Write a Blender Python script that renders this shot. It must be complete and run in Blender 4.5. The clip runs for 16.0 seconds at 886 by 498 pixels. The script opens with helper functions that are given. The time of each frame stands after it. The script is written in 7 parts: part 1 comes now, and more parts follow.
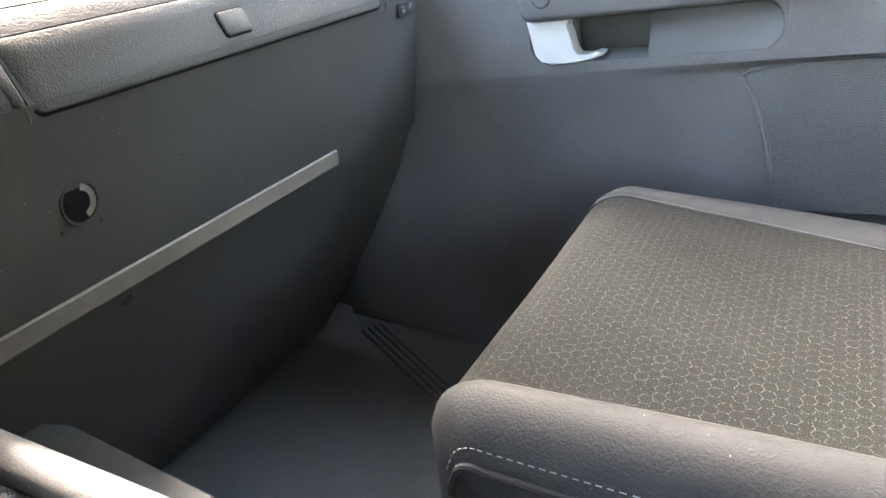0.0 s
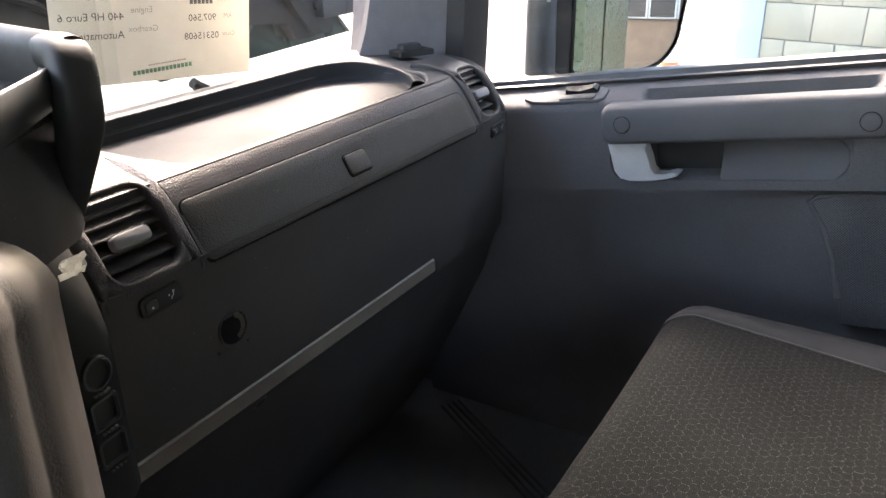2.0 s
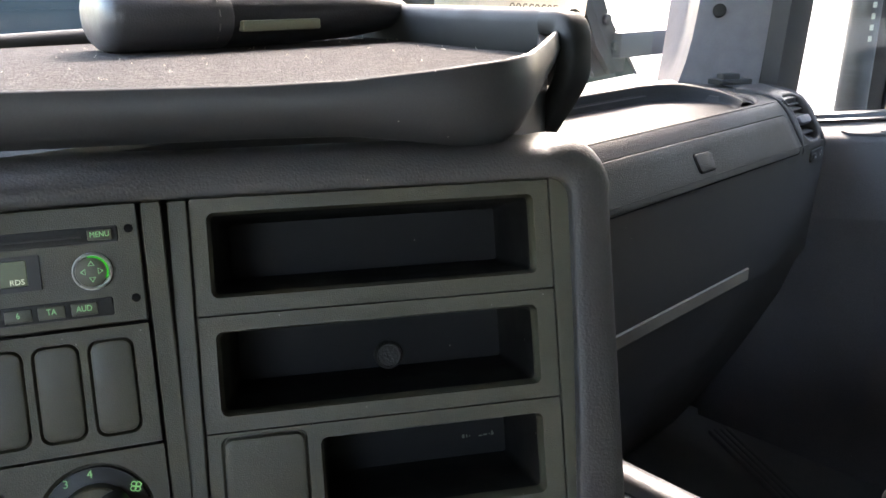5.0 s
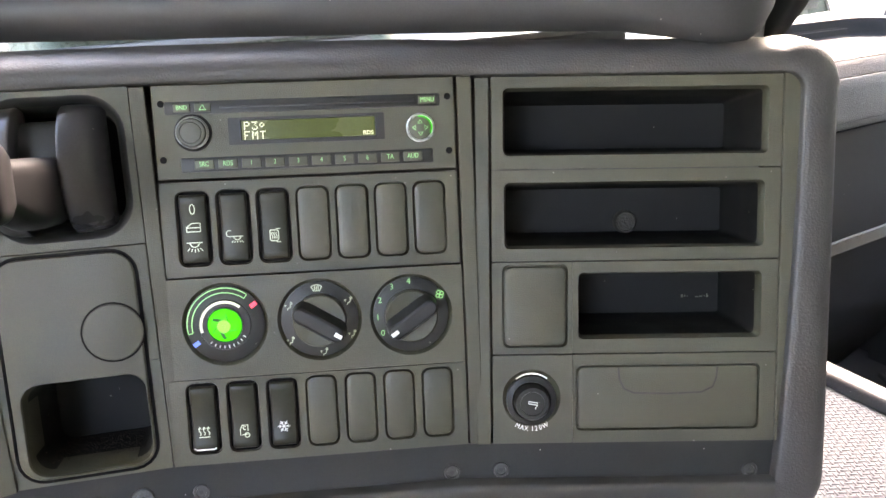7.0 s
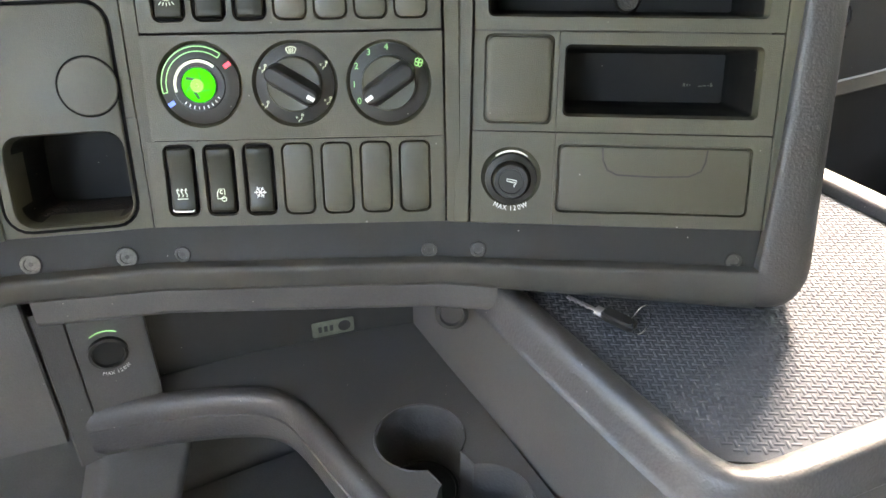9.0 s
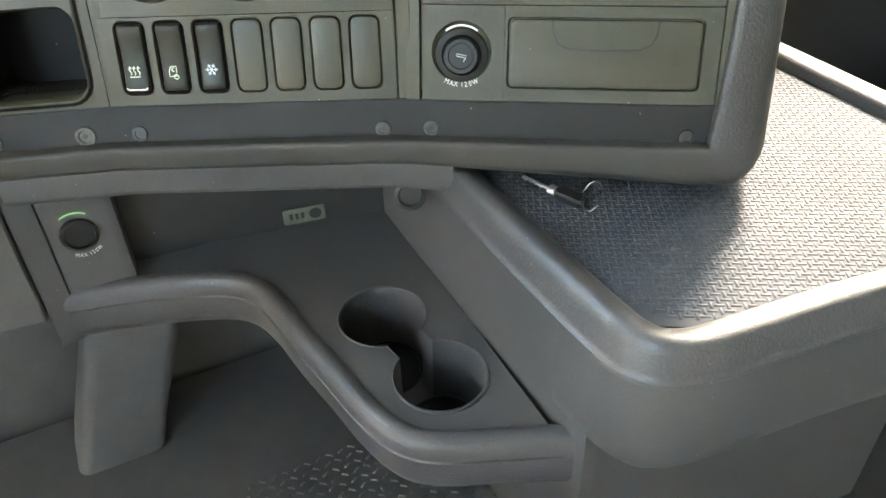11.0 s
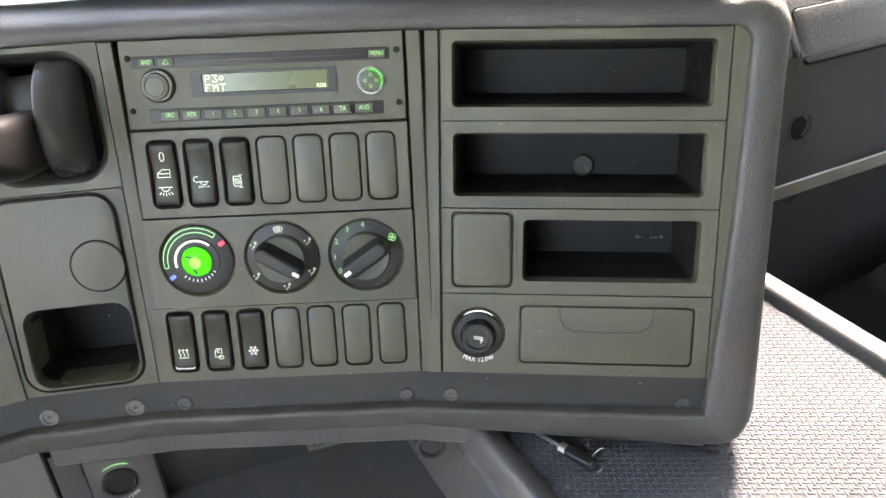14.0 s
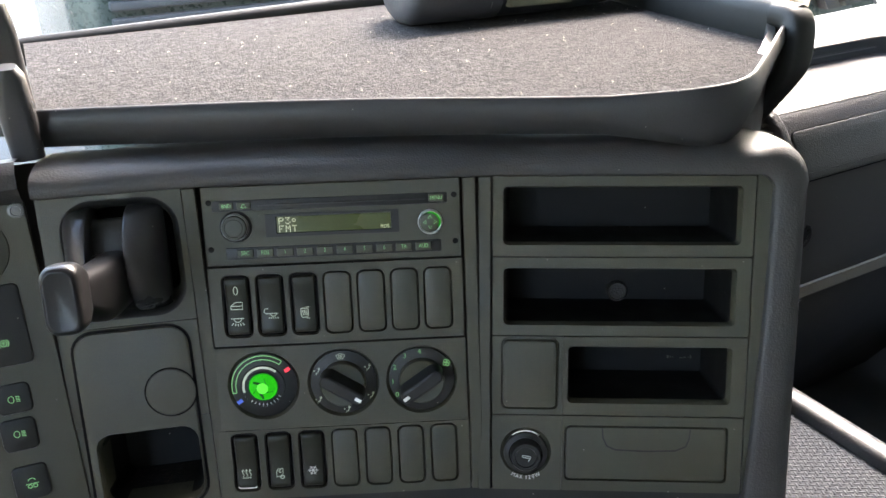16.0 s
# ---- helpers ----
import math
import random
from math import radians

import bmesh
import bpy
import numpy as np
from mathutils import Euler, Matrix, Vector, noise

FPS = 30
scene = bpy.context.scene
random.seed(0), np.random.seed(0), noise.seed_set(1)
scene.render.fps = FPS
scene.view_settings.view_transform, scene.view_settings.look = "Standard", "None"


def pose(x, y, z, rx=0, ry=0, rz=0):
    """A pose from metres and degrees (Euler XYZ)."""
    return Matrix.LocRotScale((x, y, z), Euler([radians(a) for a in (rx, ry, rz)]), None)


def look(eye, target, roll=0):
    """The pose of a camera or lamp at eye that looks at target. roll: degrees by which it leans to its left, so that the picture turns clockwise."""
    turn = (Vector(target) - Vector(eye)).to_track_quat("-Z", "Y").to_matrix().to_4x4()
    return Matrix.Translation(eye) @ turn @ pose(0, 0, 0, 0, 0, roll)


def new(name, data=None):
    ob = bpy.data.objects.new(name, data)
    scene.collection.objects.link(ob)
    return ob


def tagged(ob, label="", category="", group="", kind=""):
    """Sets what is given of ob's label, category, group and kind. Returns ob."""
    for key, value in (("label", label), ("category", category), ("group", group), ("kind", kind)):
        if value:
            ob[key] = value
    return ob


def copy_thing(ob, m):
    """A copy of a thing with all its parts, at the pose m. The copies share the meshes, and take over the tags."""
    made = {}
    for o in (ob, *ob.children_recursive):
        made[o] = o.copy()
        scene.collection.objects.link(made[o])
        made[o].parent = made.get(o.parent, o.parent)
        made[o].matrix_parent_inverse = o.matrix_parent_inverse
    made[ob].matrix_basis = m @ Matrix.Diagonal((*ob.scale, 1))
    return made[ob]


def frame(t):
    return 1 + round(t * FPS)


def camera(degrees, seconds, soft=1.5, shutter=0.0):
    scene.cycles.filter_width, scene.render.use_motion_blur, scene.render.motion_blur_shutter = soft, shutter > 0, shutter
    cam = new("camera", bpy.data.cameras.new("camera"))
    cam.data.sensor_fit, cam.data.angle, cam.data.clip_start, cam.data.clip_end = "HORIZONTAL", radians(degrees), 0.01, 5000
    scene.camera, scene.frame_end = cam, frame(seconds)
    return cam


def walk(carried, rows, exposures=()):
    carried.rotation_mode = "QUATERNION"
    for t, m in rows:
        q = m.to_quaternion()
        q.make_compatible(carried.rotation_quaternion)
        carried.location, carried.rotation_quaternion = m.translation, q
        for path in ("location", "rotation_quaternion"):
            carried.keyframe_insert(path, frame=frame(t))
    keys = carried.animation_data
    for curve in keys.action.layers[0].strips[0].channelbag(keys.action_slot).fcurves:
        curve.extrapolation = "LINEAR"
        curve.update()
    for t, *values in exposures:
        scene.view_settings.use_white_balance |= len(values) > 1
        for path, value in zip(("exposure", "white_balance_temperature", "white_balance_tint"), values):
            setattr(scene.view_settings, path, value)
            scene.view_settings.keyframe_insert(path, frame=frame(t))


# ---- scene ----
cam = camera(59.5, 16.0)
PATH = [
    (0, (0.35, 0.388, 0.85), (1.953, 1.18, -0.047), -1.0),
    (0.5, (0.353, 0.372, 0.874), (1.938, 1.207, -0.015), -0.9),
    (1, (0.323, 0.38, 0.913), (1.895, 1.252, 0.036), -1.0),
    (1.5, (0.302, 0.374, 0.952), (1.868, 1.272, 0.091), -0.9),
    (2, (0.285, 0.389, 0.972), (1.849, 1.341, 0.167), -1.1),
    (2.5, (0.267, 0.392, 0.983), (1.836, 1.399, 0.258), -1.0),
    (3, (0.222, 0.415, 0.943), (1.767, 1.487, 0.261), -1.0),
    (3.5, (0.195, 0.441, 0.918), (1.683, 1.605, 0.263), -1.0),
    (4, (0.145, 0.453, 0.918), (1.569, 1.702, 0.278), -1.0),
    (4.2, (0.127, 0.45, 0.92), (1.529, 1.725, 0.28), -0.9),
    (6.3, (-0.016, 0.417, 0.922), (1.098, 1.959, 0.305), -0.7),
    (6.5, (-0.029, 0.406, 0.912), (1.052, 1.972, 0.296), -0.9),
    (7, (-0.062, 0.396, 0.91), (0.924, 1.958, 0.145), -0.7),
    (7.5, (-0.053, 0.379, 0.905), (0.875, 1.958, 0.101), -0.8),
    (8, (-0.05, 0.362, 0.888), (0.833, 1.955, 0.062), -0.8),
    (8.5, (-0.04, 0.358, 0.864), (0.814, 1.919, -0.05), -0.4),
    (9, (-0.027, 0.356, 0.848), (0.755, 1.86, -0.214), -0.6),
    (9.5, (-0.007, 0.337, 0.833), (0.715, 1.813, -0.308), -0.9),
    (9.7, (-0.006, 0.331, 0.827), (0.72, 1.788, -0.335), -0.8),
    (11.8, (0.012, 0.316, 0.832), (0.666, 1.721, -0.433), -2.5),
    (12, (0.013, 0.323, 0.85), (0.669, 1.719, -0.423), -2.5),
    (12.5, (0.002, 0.333, 0.888), (0.679, 1.733, -0.37), -2.3),
    (13, (0.004, 0.342, 0.922), (0.716, 1.789, -0.261), -2.1),
    (13.5, (0.006, 0.347, 0.94), (0.741, 1.847, -0.16), -2.3),
    (14, (0.001, 0.347, 0.962), (0.765, 1.878, -0.074), -2.2),
    (14.5, (-0.01, 0.353, 0.983), (0.789, 1.885, -0.024), -1.9),
    (15, (-0.024, 0.359, 0.994), (0.806, 1.891, 0.013), -1.5),
    (15.5, (-0.034, 0.359, 1.003), (0.799, 1.917, 0.066), -1.6),
    (16, (-0.051, 0.353, 1.022), (0.797, 1.938, 0.146), -1.6),
]
walk(cam, [(t, look(eye, target, roll)) for t, eye, target, roll in PATH], [(0, 6.25, 7300, 16), (1, 5.85, 7250, 20), (1.5, 5.15, 7300, 21), (2.5, 4.2, 7300, 23), (4, 4.55, 6950, 19), (6.5, 4.9, 7000, 22), (7, 6.0, 7500, 25), (7.6, 6.35, 7500, 25), (9, 6.15, 7800, 18), (11.8, 6.12, 7900, 10), (13, 6.15, 7850, 13), (14.2, 6.22, 7500, 21), (15.0, 5.64, 7300, 22), (15.4, 5.4, 7100, 21), (16, 4.7, 6800, 17)])

# ---- light ----
world = bpy.data.worlds.new("sky")
scene.world = world
world.use_nodes = True
_n, _l = world.node_tree.nodes, world.node_tree.links
_sky = _n.new("ShaderNodeTexSky")
_sky.sky_type, _sky.sun_disc = "NISHITA", False
_sky.sun_elevation, _sky.sun_rotation = radians(38), radians(52)
_sky.air_density, _sky.dust_density = 1.2, 3.0
_n["Background"].inputs["Strength"].default_value = 0.15
_l.new(_sky.outputs["Color"], _n["Background"].inputs["Color"])
sun = new("sun", bpy.data.lights.new("sun", "SUN"))
sun.data.energy, sun.data.angle, sun.data.color = 0.55, radians(12), (1.0, 0.985, 0.965)
sun.matrix_world = look((5, 4, 5.2), (0, 0, 0))


# ---- materials ----
def material(name, color, rough=0.6, metal=0.0, vary=0.15, scale=40.0, bump=0.0, bump_scale=700.0, bump_kind="noise",
             spec=0.5, fine=0.1, emit=None, emit_strength=0.0, dust=0.0, distance=0.0004):
    m = bpy.data.materials.new(name)
    m.use_nodes = True
    n, l = m.node_tree.nodes, m.node_tree.links
    b = n["Principled BSDF"]
    b.inputs["Roughness"].default_value = rough
    b.inputs["Metallic"].default_value = metal
    b.inputs["Specular IOR Level"].default_value = spec
    co = n.new("ShaderNodeTexCoord")
    big = n.new("ShaderNodeTexNoise")
    big.inputs["Scale"].default_value, big.inputs["Detail"].default_value = scale, 4
    l.new(co.outputs["Object"], big.inputs["Vector"])
    small = n.new("ShaderNodeTexNoise")
    small.inputs["Scale"].default_value, small.inputs["Detail"].default_value = bump_scale, 2
    l.new(co.outputs["Object"], small.inputs["Vector"])
    r1 = n.new("ShaderNodeMapRange")
    r1.inputs[1].default_value, r1.inputs[2].default_value = 0.3, 0.7
    r1.inputs[3].default_value, r1.inputs[4].default_value = 1 - vary, 1 + vary
    l.new(big.outputs["Fac"], r1.inputs[0])
    r2 = n.new("ShaderNodeMapRange")
    r2.inputs[1].default_value, r2.inputs[2].default_value = 0.3, 0.7
    r2.inputs[3].default_value, r2.inputs[4].default_value = 1 - fine, 1 + fine
    l.new(small.outputs["Fac"], r2.inputs[0])
    mul = n.new("ShaderNodeMath")
    mul.operation = "MULTIPLY"
    l.new(r1.outputs[0], mul.inputs[0]), l.new(r2.outputs[0], mul.inputs[1])
    tint = n.new("ShaderNodeVectorMath")
    tint.operation = "SCALE"
    tint.inputs[0].default_value = color
    l.new(mul.outputs[0], tint.inputs["Scale"])
    if dust:
        cells = n.new("ShaderNodeTexVoronoi")
        cells.inputs["Scale"].default_value = 170
        l.new(co.outputs["Object"], cells.inputs["Vector"])
        near, pick, both, mixed = n.new("ShaderNodeMath"), n.new("ShaderNodeMath"), n.new("ShaderNodeMath"), n.new("ShaderNodeMix")
        near.operation, near.inputs[1].default_value = "LESS_THAN", 0.075
        l.new(cells.outputs["Distance"], near.inputs[0])
        parts = n.new("ShaderNodeSeparateColor")
        l.new(cells.outputs["Color"], parts.inputs[0])
        pick.operation, pick.inputs[1].default_value = "GREATER_THAN", 1 - 0.12 * dust
        l.new(parts.outputs[0], pick.inputs[0])
        both.operation = "MULTIPLY"
        l.new(near.outputs[0], both.inputs[0]), l.new(pick.outputs[0], both.inputs[1])
        mixed.data_type = "RGBA"
        l.new(both.outputs[0], mixed.inputs["Factor"]), l.new(tint.outputs[0], mixed.inputs[6])
        mixed.inputs[7].default_value = (0.24, 0.23, 0.20, 1)
        l.new(mixed.outputs[2], b.inputs["Base Color"])
    else:
        l.new(tint.outputs[0], b.inputs["Base Color"])
    r3 = n.new("ShaderNodeMapRange")
    r3.inputs[1].default_value, r3.inputs[2].default_value = 0.3, 0.7
    r3.inputs[3].default_value, r3.inputs[4].default_value = max(0.02, rough - 0.08), min(1, rough + 0.08)
    l.new(big.outputs["Fac"], r3.inputs[0]), l.new(r3.outputs[0], b.inputs["Roughness"])
    if bump:
        bp = n.new("ShaderNodeBump")
        bp.inputs["Strength"].default_value, bp.inputs["Distance"].default_value = bump, distance
        if bump_kind == "cell":
            v = n.new("ShaderNodeTexVoronoi")
            v.feature = "SMOOTH_F1"
            v.inputs["Scale"].default_value = bump_scale
            warp = n.new("ShaderNodeVectorMath")
            warp.operation = "MULTIPLY_ADD"
            wn = n.new("ShaderNodeTexNoise")
            wn.inputs["Scale"].default_value = bump_scale * 0.6
            l.new(co.outputs["Object"], wn.inputs["Vector"])
            l.new(wn.outputs["Color"], warp.inputs[0])
            warp.inputs[1].default_value = (1.2 / bump_scale,) * 3
            l.new(co.outputs["Object"], warp.inputs[2])
            l.new(warp.outputs[0], v.inputs["Vector"])
            l.new(v.outputs["Distance"], bp.inputs["Height"])
        else:
            l.new(small.outputs["Fac"], bp.inputs["Height"])
        l.new(bp.outputs[0], b.inputs["Normal"])
    if emit:
        b.inputs["Emission Color"].default_value = (*emit, 1)
        b.inputs["Emission Strength"].default_value = emit_strength
    return m


M = {}
M["panel"] = material("panel plastic", (0.0392, 0.0388, 0.0228), 0.55, bump=0.5, bump_scale=1500, scale=14, vary=0.16, dust=0.6)
M["soft"] = material("soft dash plastic", (0.032, 0.0298, 0.0285), 0.55, spec=0.28, bump=0.9, bump_scale=640, bump_kind="cell", scale=18, vary=0.12, dust=0.6, distance=0.0006)
M["softlow"] = material("lower dash plastic", (0.040, 0.0375, 0.0335), 0.72, spec=0.26, bump=0.35, bump_scale=900, bump_kind="cell", scale=9, vary=0.16, dust=0.6, distance=0.0003)
M["hood"] = material("hood plastic", (0.039, 0.0375, 0.0350), 0.5, spec=0.34, bump=0.55, bump_scale=700, bump_kind="cell", scale=18, vary=0.1, dust=0.5, distance=0.0004)
M["lid"] = material("grained lid plastic", (0.0245, 0.0222, 0.0175), 0.52, spec=0.30, bump=0.9, bump_scale=640, bump_kind="cell", scale=12, vary=0.14, dust=0.5, distance=0.0005)
# near-black that stands in for the shade inside joints, wells and holes
M["gap"] = material("gap shade black", (0.005, 0.005, 0.005), 0.95, spec=0.1)
M["gloss"] = material("smooth black plastic", (0.029, 0.029, 0.030), 0.33, bump=0.06, bump_scale=900, scale=15, dust=0.8)
M["lever"] = material("polished black lever plastic", (0.012, 0.012, 0.0125), 0.34, spec=0.25, scale=15)
M["lipblack"] = material("satin black lip plastic", (0.027, 0.0268, 0.0265), 0.48, spec=0.36, bump=0.06, bump_scale=900, scale=15, dust=0.8)
M["dark"] = material("dark recess plastic", (0.0165, 0.0165, 0.0145), 0.6, bump=0.2, bump_scale=900, dust=0.7)
# far darker than the panel, so the colour carries the shade inside recesses
M["binlining"] = material("shade-darkened bin plastic", (0.0070, 0.0071, 0.0066), 0.65, spec=0.18, bump=0.2, bump_scale=900, dust=0.7)
M["black"] = material("black key plastic", (0.0135, 0.0138, 0.0125), 0.48, spec=0.3, bump=0.1, bump_scale=1200, dust=0.6)
M["blank"] = material("blank switch plastic", (0.0350, 0.0350, 0.0200), 0.5, bump=0.2, bump_scale=1500)
M["rocker"] = material("black rocker plastic", (0.0180, 0.0185, 0.0120), 0.42, spec=0.22, bump=0.1, bump_scale=1200, dust=0.4)
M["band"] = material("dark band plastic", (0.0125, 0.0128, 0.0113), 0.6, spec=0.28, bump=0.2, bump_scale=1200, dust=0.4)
M["lip"] = material("lower lip plastic", (0.040, 0.0395, 0.034), 0.55, spec=0.35, bump=0.25, bump_scale=1200, dust=0.4)
M["door"] = material("door trim plastic", (0.073, 0.0715, 0.0725), 0.68, spec=0.25, bump=1.0, bump_scale=800, fine=0.22, scale=10, vary=0.12, dust=0.5)
M["doorbar"] = material("armrest plastic", (0.071, 0.0695, 0.0705), 0.6, spec=0.3, bump=0.3, bump_scale=900, scale=10, vary=0.1)
M["handle"] = material("pale handle plastic", (0.38, 0.38, 0.37), 0.4, bump=0.05, bump_scale=900, vary=0.06)
M["tab"] = material("grey tab plastic", (0.16, 0.16, 0.165), 0.6, spec=0.3, bump=0.05, bump_scale=900, vary=0.06)
M["tray"] = material("pale dash shelf plastic", (0.028, 0.028, 0.029), 0.66, spec=0.1, bump=0.2, bump_scale=900, vary=0.14, scale=9)
M["stripe"] = material("trim paled for light", (0.096, 0.083, 0.063), 0.6, bump=0.35, bump_scale=800)
M["carpet"] = material("felt carpet", (0.038, 0.0358, 0.0355), 0.98, bump=1.0, bump_scale=520, scale=170, vary=0.45, fine=0.6, spec=0.05, distance=0.002)
M["console"] = material("console plastic", (0.060, 0.060, 0.057), 0.55, bump=0.3, bump_scale=800, scale=12, vary=0.12, dust=1.2)
M["ledge"] = material("ledge soft plastic", (0.055, 0.0542, 0.0535), 0.45, bump=0.55, bump_scale=520, bump_kind="cell", scale=12, dust=1.0, distance=0.0004)
M["rubber"] = material("rubber mat", (0.0440, 0.0490, 0.0555), 0.85, spec=0.25, bump=0.15, bump_scale=900, scale=14, vary=0.15, dust=1.0)
M["weave"] = material("raised rubber weave", (0.0520, 0.0570, 0.0650), 0.85, spec=0.25, bump=0.15, bump_scale=900, scale=14, vary=0.12)
M["floor"] = material("floor rubber", (0.070, 0.074, 0.073), 0.8, bump=0.4, bump_scale=500)
M["leather"] = material("grey leatherette", (0.0140, 0.0148, 0.0158), 0.70, spec=0.14, bump=0.9, bump_scale=560, bump_kind="cell", scale=9, vary=0.15, dust=0.4)
M["thread"] = material("grey thread", (0.15, 0.148, 0.14), 0.8)
M["metal"] = material("zinc screw metal", (0.13, 0.128, 0.12), 0.42, metal=0.9, bump=0.1)
M["screw"] = material("dark screw metal", (0.05, 0.05, 0.047), 0.45, metal=0.6, bump=0.1)
M["washer"] = material("dull washer metal", (0.085, 0.086, 0.078), 0.6, metal=0.5, bump=0.2, scale=300, vary=0.4)
M["ringmetal"] = material("dull bright ring", (0.40, 0.41, 0.385), 0.28, metal=0.35, vary=0.05)
M["keysteel"] = material("key steel", (0.42, 0.42, 0.41), 0.38, metal=0.7, vary=0.06)
M["chrome"] = material("chrome", (0.75, 0.75, 0.74), 0.15, metal=1.0, vary=0.04)
M["white"] = material("white print", (0.75, 0.75, 0.72), 0.6, vary=0.05)
M["glow"] = material("lit print", (0.16, 0.36, 0.15), 0.5, emit=(0.35, 1.0, 0.32), emit_strength=0.014)
M["glowwhite"] = material("lit white print", (0.36, 0.40, 0.32), 0.5, emit=(0.8, 1.0, 0.66), emit_strength=0.010)
M["led"] = material("green lamp lens", (0.004, 0.10, 0.004), 0.45, spec=0.15, emit=(0.0, 1.0, 0.012), emit_strength=0.019)
M["ledbright"] = material("bright green lamp core", (0.03, 0.3, 0.03), 0.45, spec=0.15, emit=(0.10, 1.0, 0.06), emit_strength=0.036)
M["red"] = material("red mark", (0.8, 0.03, 0.05), 0.5, emit=(1.0, 0.05, 0.1), emit_strength=0.02)
M["blue"] = material("blue mark", (0.05, 0.12, 0.6), 0.5, emit=(0.1, 0.2, 1.0), emit_strength=0.012)
M["lcd"] = material("green display", (0.020, 0.026, 0.007), 0.25, spec=0.3, emit=(0.36, 0.52, 0.08), emit_strength=0.0024, vary=0.25, scale=22)
M["lcdtext"] = material("display segments", (0.5, 0.52, 0.36), 0.4, emit=(0.85, 0.90, 0.5), emit_strength=0.018)
M["paper"] = material("paper sheet", (0.70, 0.675, 0.61), 0.8, scale=18, vary=0.12, fine=0.03)
M["ink"] = material("print on paper", (0.13, 0.12, 0.10), 0.8)
M["inkpale"] = material("pale print on paper", (0.40, 0.37, 0.31), 0.8)
M["inkgreen"] = material("green print on paper", (0.15, 0.3, 0.18), 0.8)
M["cab"] = material("cab lining", (0.26, 0.265, 0.26), 0.8, bump=0.2, bump_scale=300)
M["roof"] = material("pale roof lining", (0.56, 0.56, 0.54), 0.85, bump=0.2, bump_scale=300)
M["pillar"] = material("pillar trim", (0.13, 0.13, 0.137), 0.55, bump=0.3, bump_scale=900, vary=0.1)
M["steelgrey"] = material("grey arm plastic", (0.05, 0.053, 0.058), 0.5, bump=0.2)
M["seal"] = material("window rubber seal", (0.02, 0.02, 0.021), 0.45)
M["green"] = material("green truck paint", (0.018, 0.030, 0.025), 0.3, vary=0.1)
M["concrete"] = material("pale concrete yard", (0.082, 0.079, 0.074), 0.9, scale=1.2, vary=0.15, bump=0.3, bump_scale=60)
M["block"] = material("beige block", (0.27, 0.245, 0.175), 0.9, scale=3, vary=0.08, bump=0.4, bump_scale=120)
M["mortar"] = material("mortar", (0.15, 0.14, 0.12), 0.95)
M["steel"] = material("pale painted steel", (0.3, 0.34, 0.36), 0.5, vary=0.05)
M["whitepaint"] = material("white paint", (0.78, 0.78, 0.77), 0.5, vary=0.05)
M["orange"] = material("orange cone plastic", (0.75, 0.12, 0.03), 0.5)
M["greenglass"] = material("dark green pane", (0.035, 0.055, 0.050), 0.25, vary=0.15, scale=6)
M["bluepaint"] = material("pale blue vehicle paint", (0.25, 0.38, 0.5), 0.4)
M["darkglass"] = material("dark vehicle glass", (0.02, 0.03, 0.035), 0.1, vary=0.05)
M["tyre"] = material("tyre rubber", (0.02, 0.02, 0.02), 0.8, bump=0.3, bump_scale=50)
M["paving"] = material("brown paving", (0.10, 0.075, 0.055), 0.85, scale=6, vary=0.25)
M["mirrorglass"] = material("mirror glass", (0.82, 0.85, 0.84), 0.02, metal=1.0, vary=0.02)
_mn = M["mirrorglass"].node_tree
_mn.links.remove(_mn.nodes["Principled BSDF"].inputs["Roughness"].links[0])
_mn.nodes["Principled BSDF"].inputs["Roughness"].default_value = 0.005
M["wallet"] = material("black wallet leather", (0.016, 0.016, 0.018), 0.58, spec=0.35, bump=0.4, bump_scale=700, bump_kind="cell")
# grey leather, with windscreen light on it worked into a paler colour
M["flap"] = material("flap grey paled for light", (0.045, 0.045, 0.048), 0.40, spec=0.5, bump=0.4, bump_scale=700, bump_kind="cell")
M["page"] = material("booklet pages", (0.13, 0.13, 0.085), 0.7)
M["tape"] = material("sticker paper", (0.42, 0.44, 0.36), 0.6)
M["wornpaper"] = material("dirty sticker paper", (0.105, 0.112, 0.082), 0.7, vary=0.2, scale=120)
M["dust"] = material("dusty lint", (0.45, 0.40, 0.35), 0.95, vary=0.3)
M["crumb"] = material("brown crumbs", (0.034, 0.021, 0.015), 0.95, vary=0.5)

g = bpy.data.materials.new("clear window glass")
g.use_nodes = True
_n, _l = g.node_tree.nodes, g.node_tree.links
_t, _s, _m = _n.new("ShaderNodeBsdfTransparent"), _n.new("ShaderNodeBsdfGlossy"), _n.new("ShaderNodeMixShader")
_t.inputs["Color"].default_value = (0.93, 0.96, 0.95, 1)
_s.inputs["Roughness"].default_value = 0.02
_m.inputs["Fac"].default_value = 0.05
_l.new(_t.outputs[0], _m.inputs[1]), _l.new(_s.outputs[0], _m.inputs[2])
_l.new(_m.outputs[0], _n["Material Output"].inputs["Surface"])
M["glass"] = g
_p = M["paper"].node_tree
_t, _m = _p.nodes.new("ShaderNodeBsdfTranslucent"), _p.nodes.new("ShaderNodeMixShader")
_t.inputs["Color"].default_value = (0.74, 0.71, 0.63, 1)
_m.inputs["Fac"].default_value = 0.55
_p.links.new(_p.nodes["Principled BSDF"].outputs[0], _m.inputs[1]), _p.links.new(_t.outputs[0], _m.inputs[2])
_p.links.new(_m.outputs[0], _p.nodes["Material Output"].inputs["Surface"])


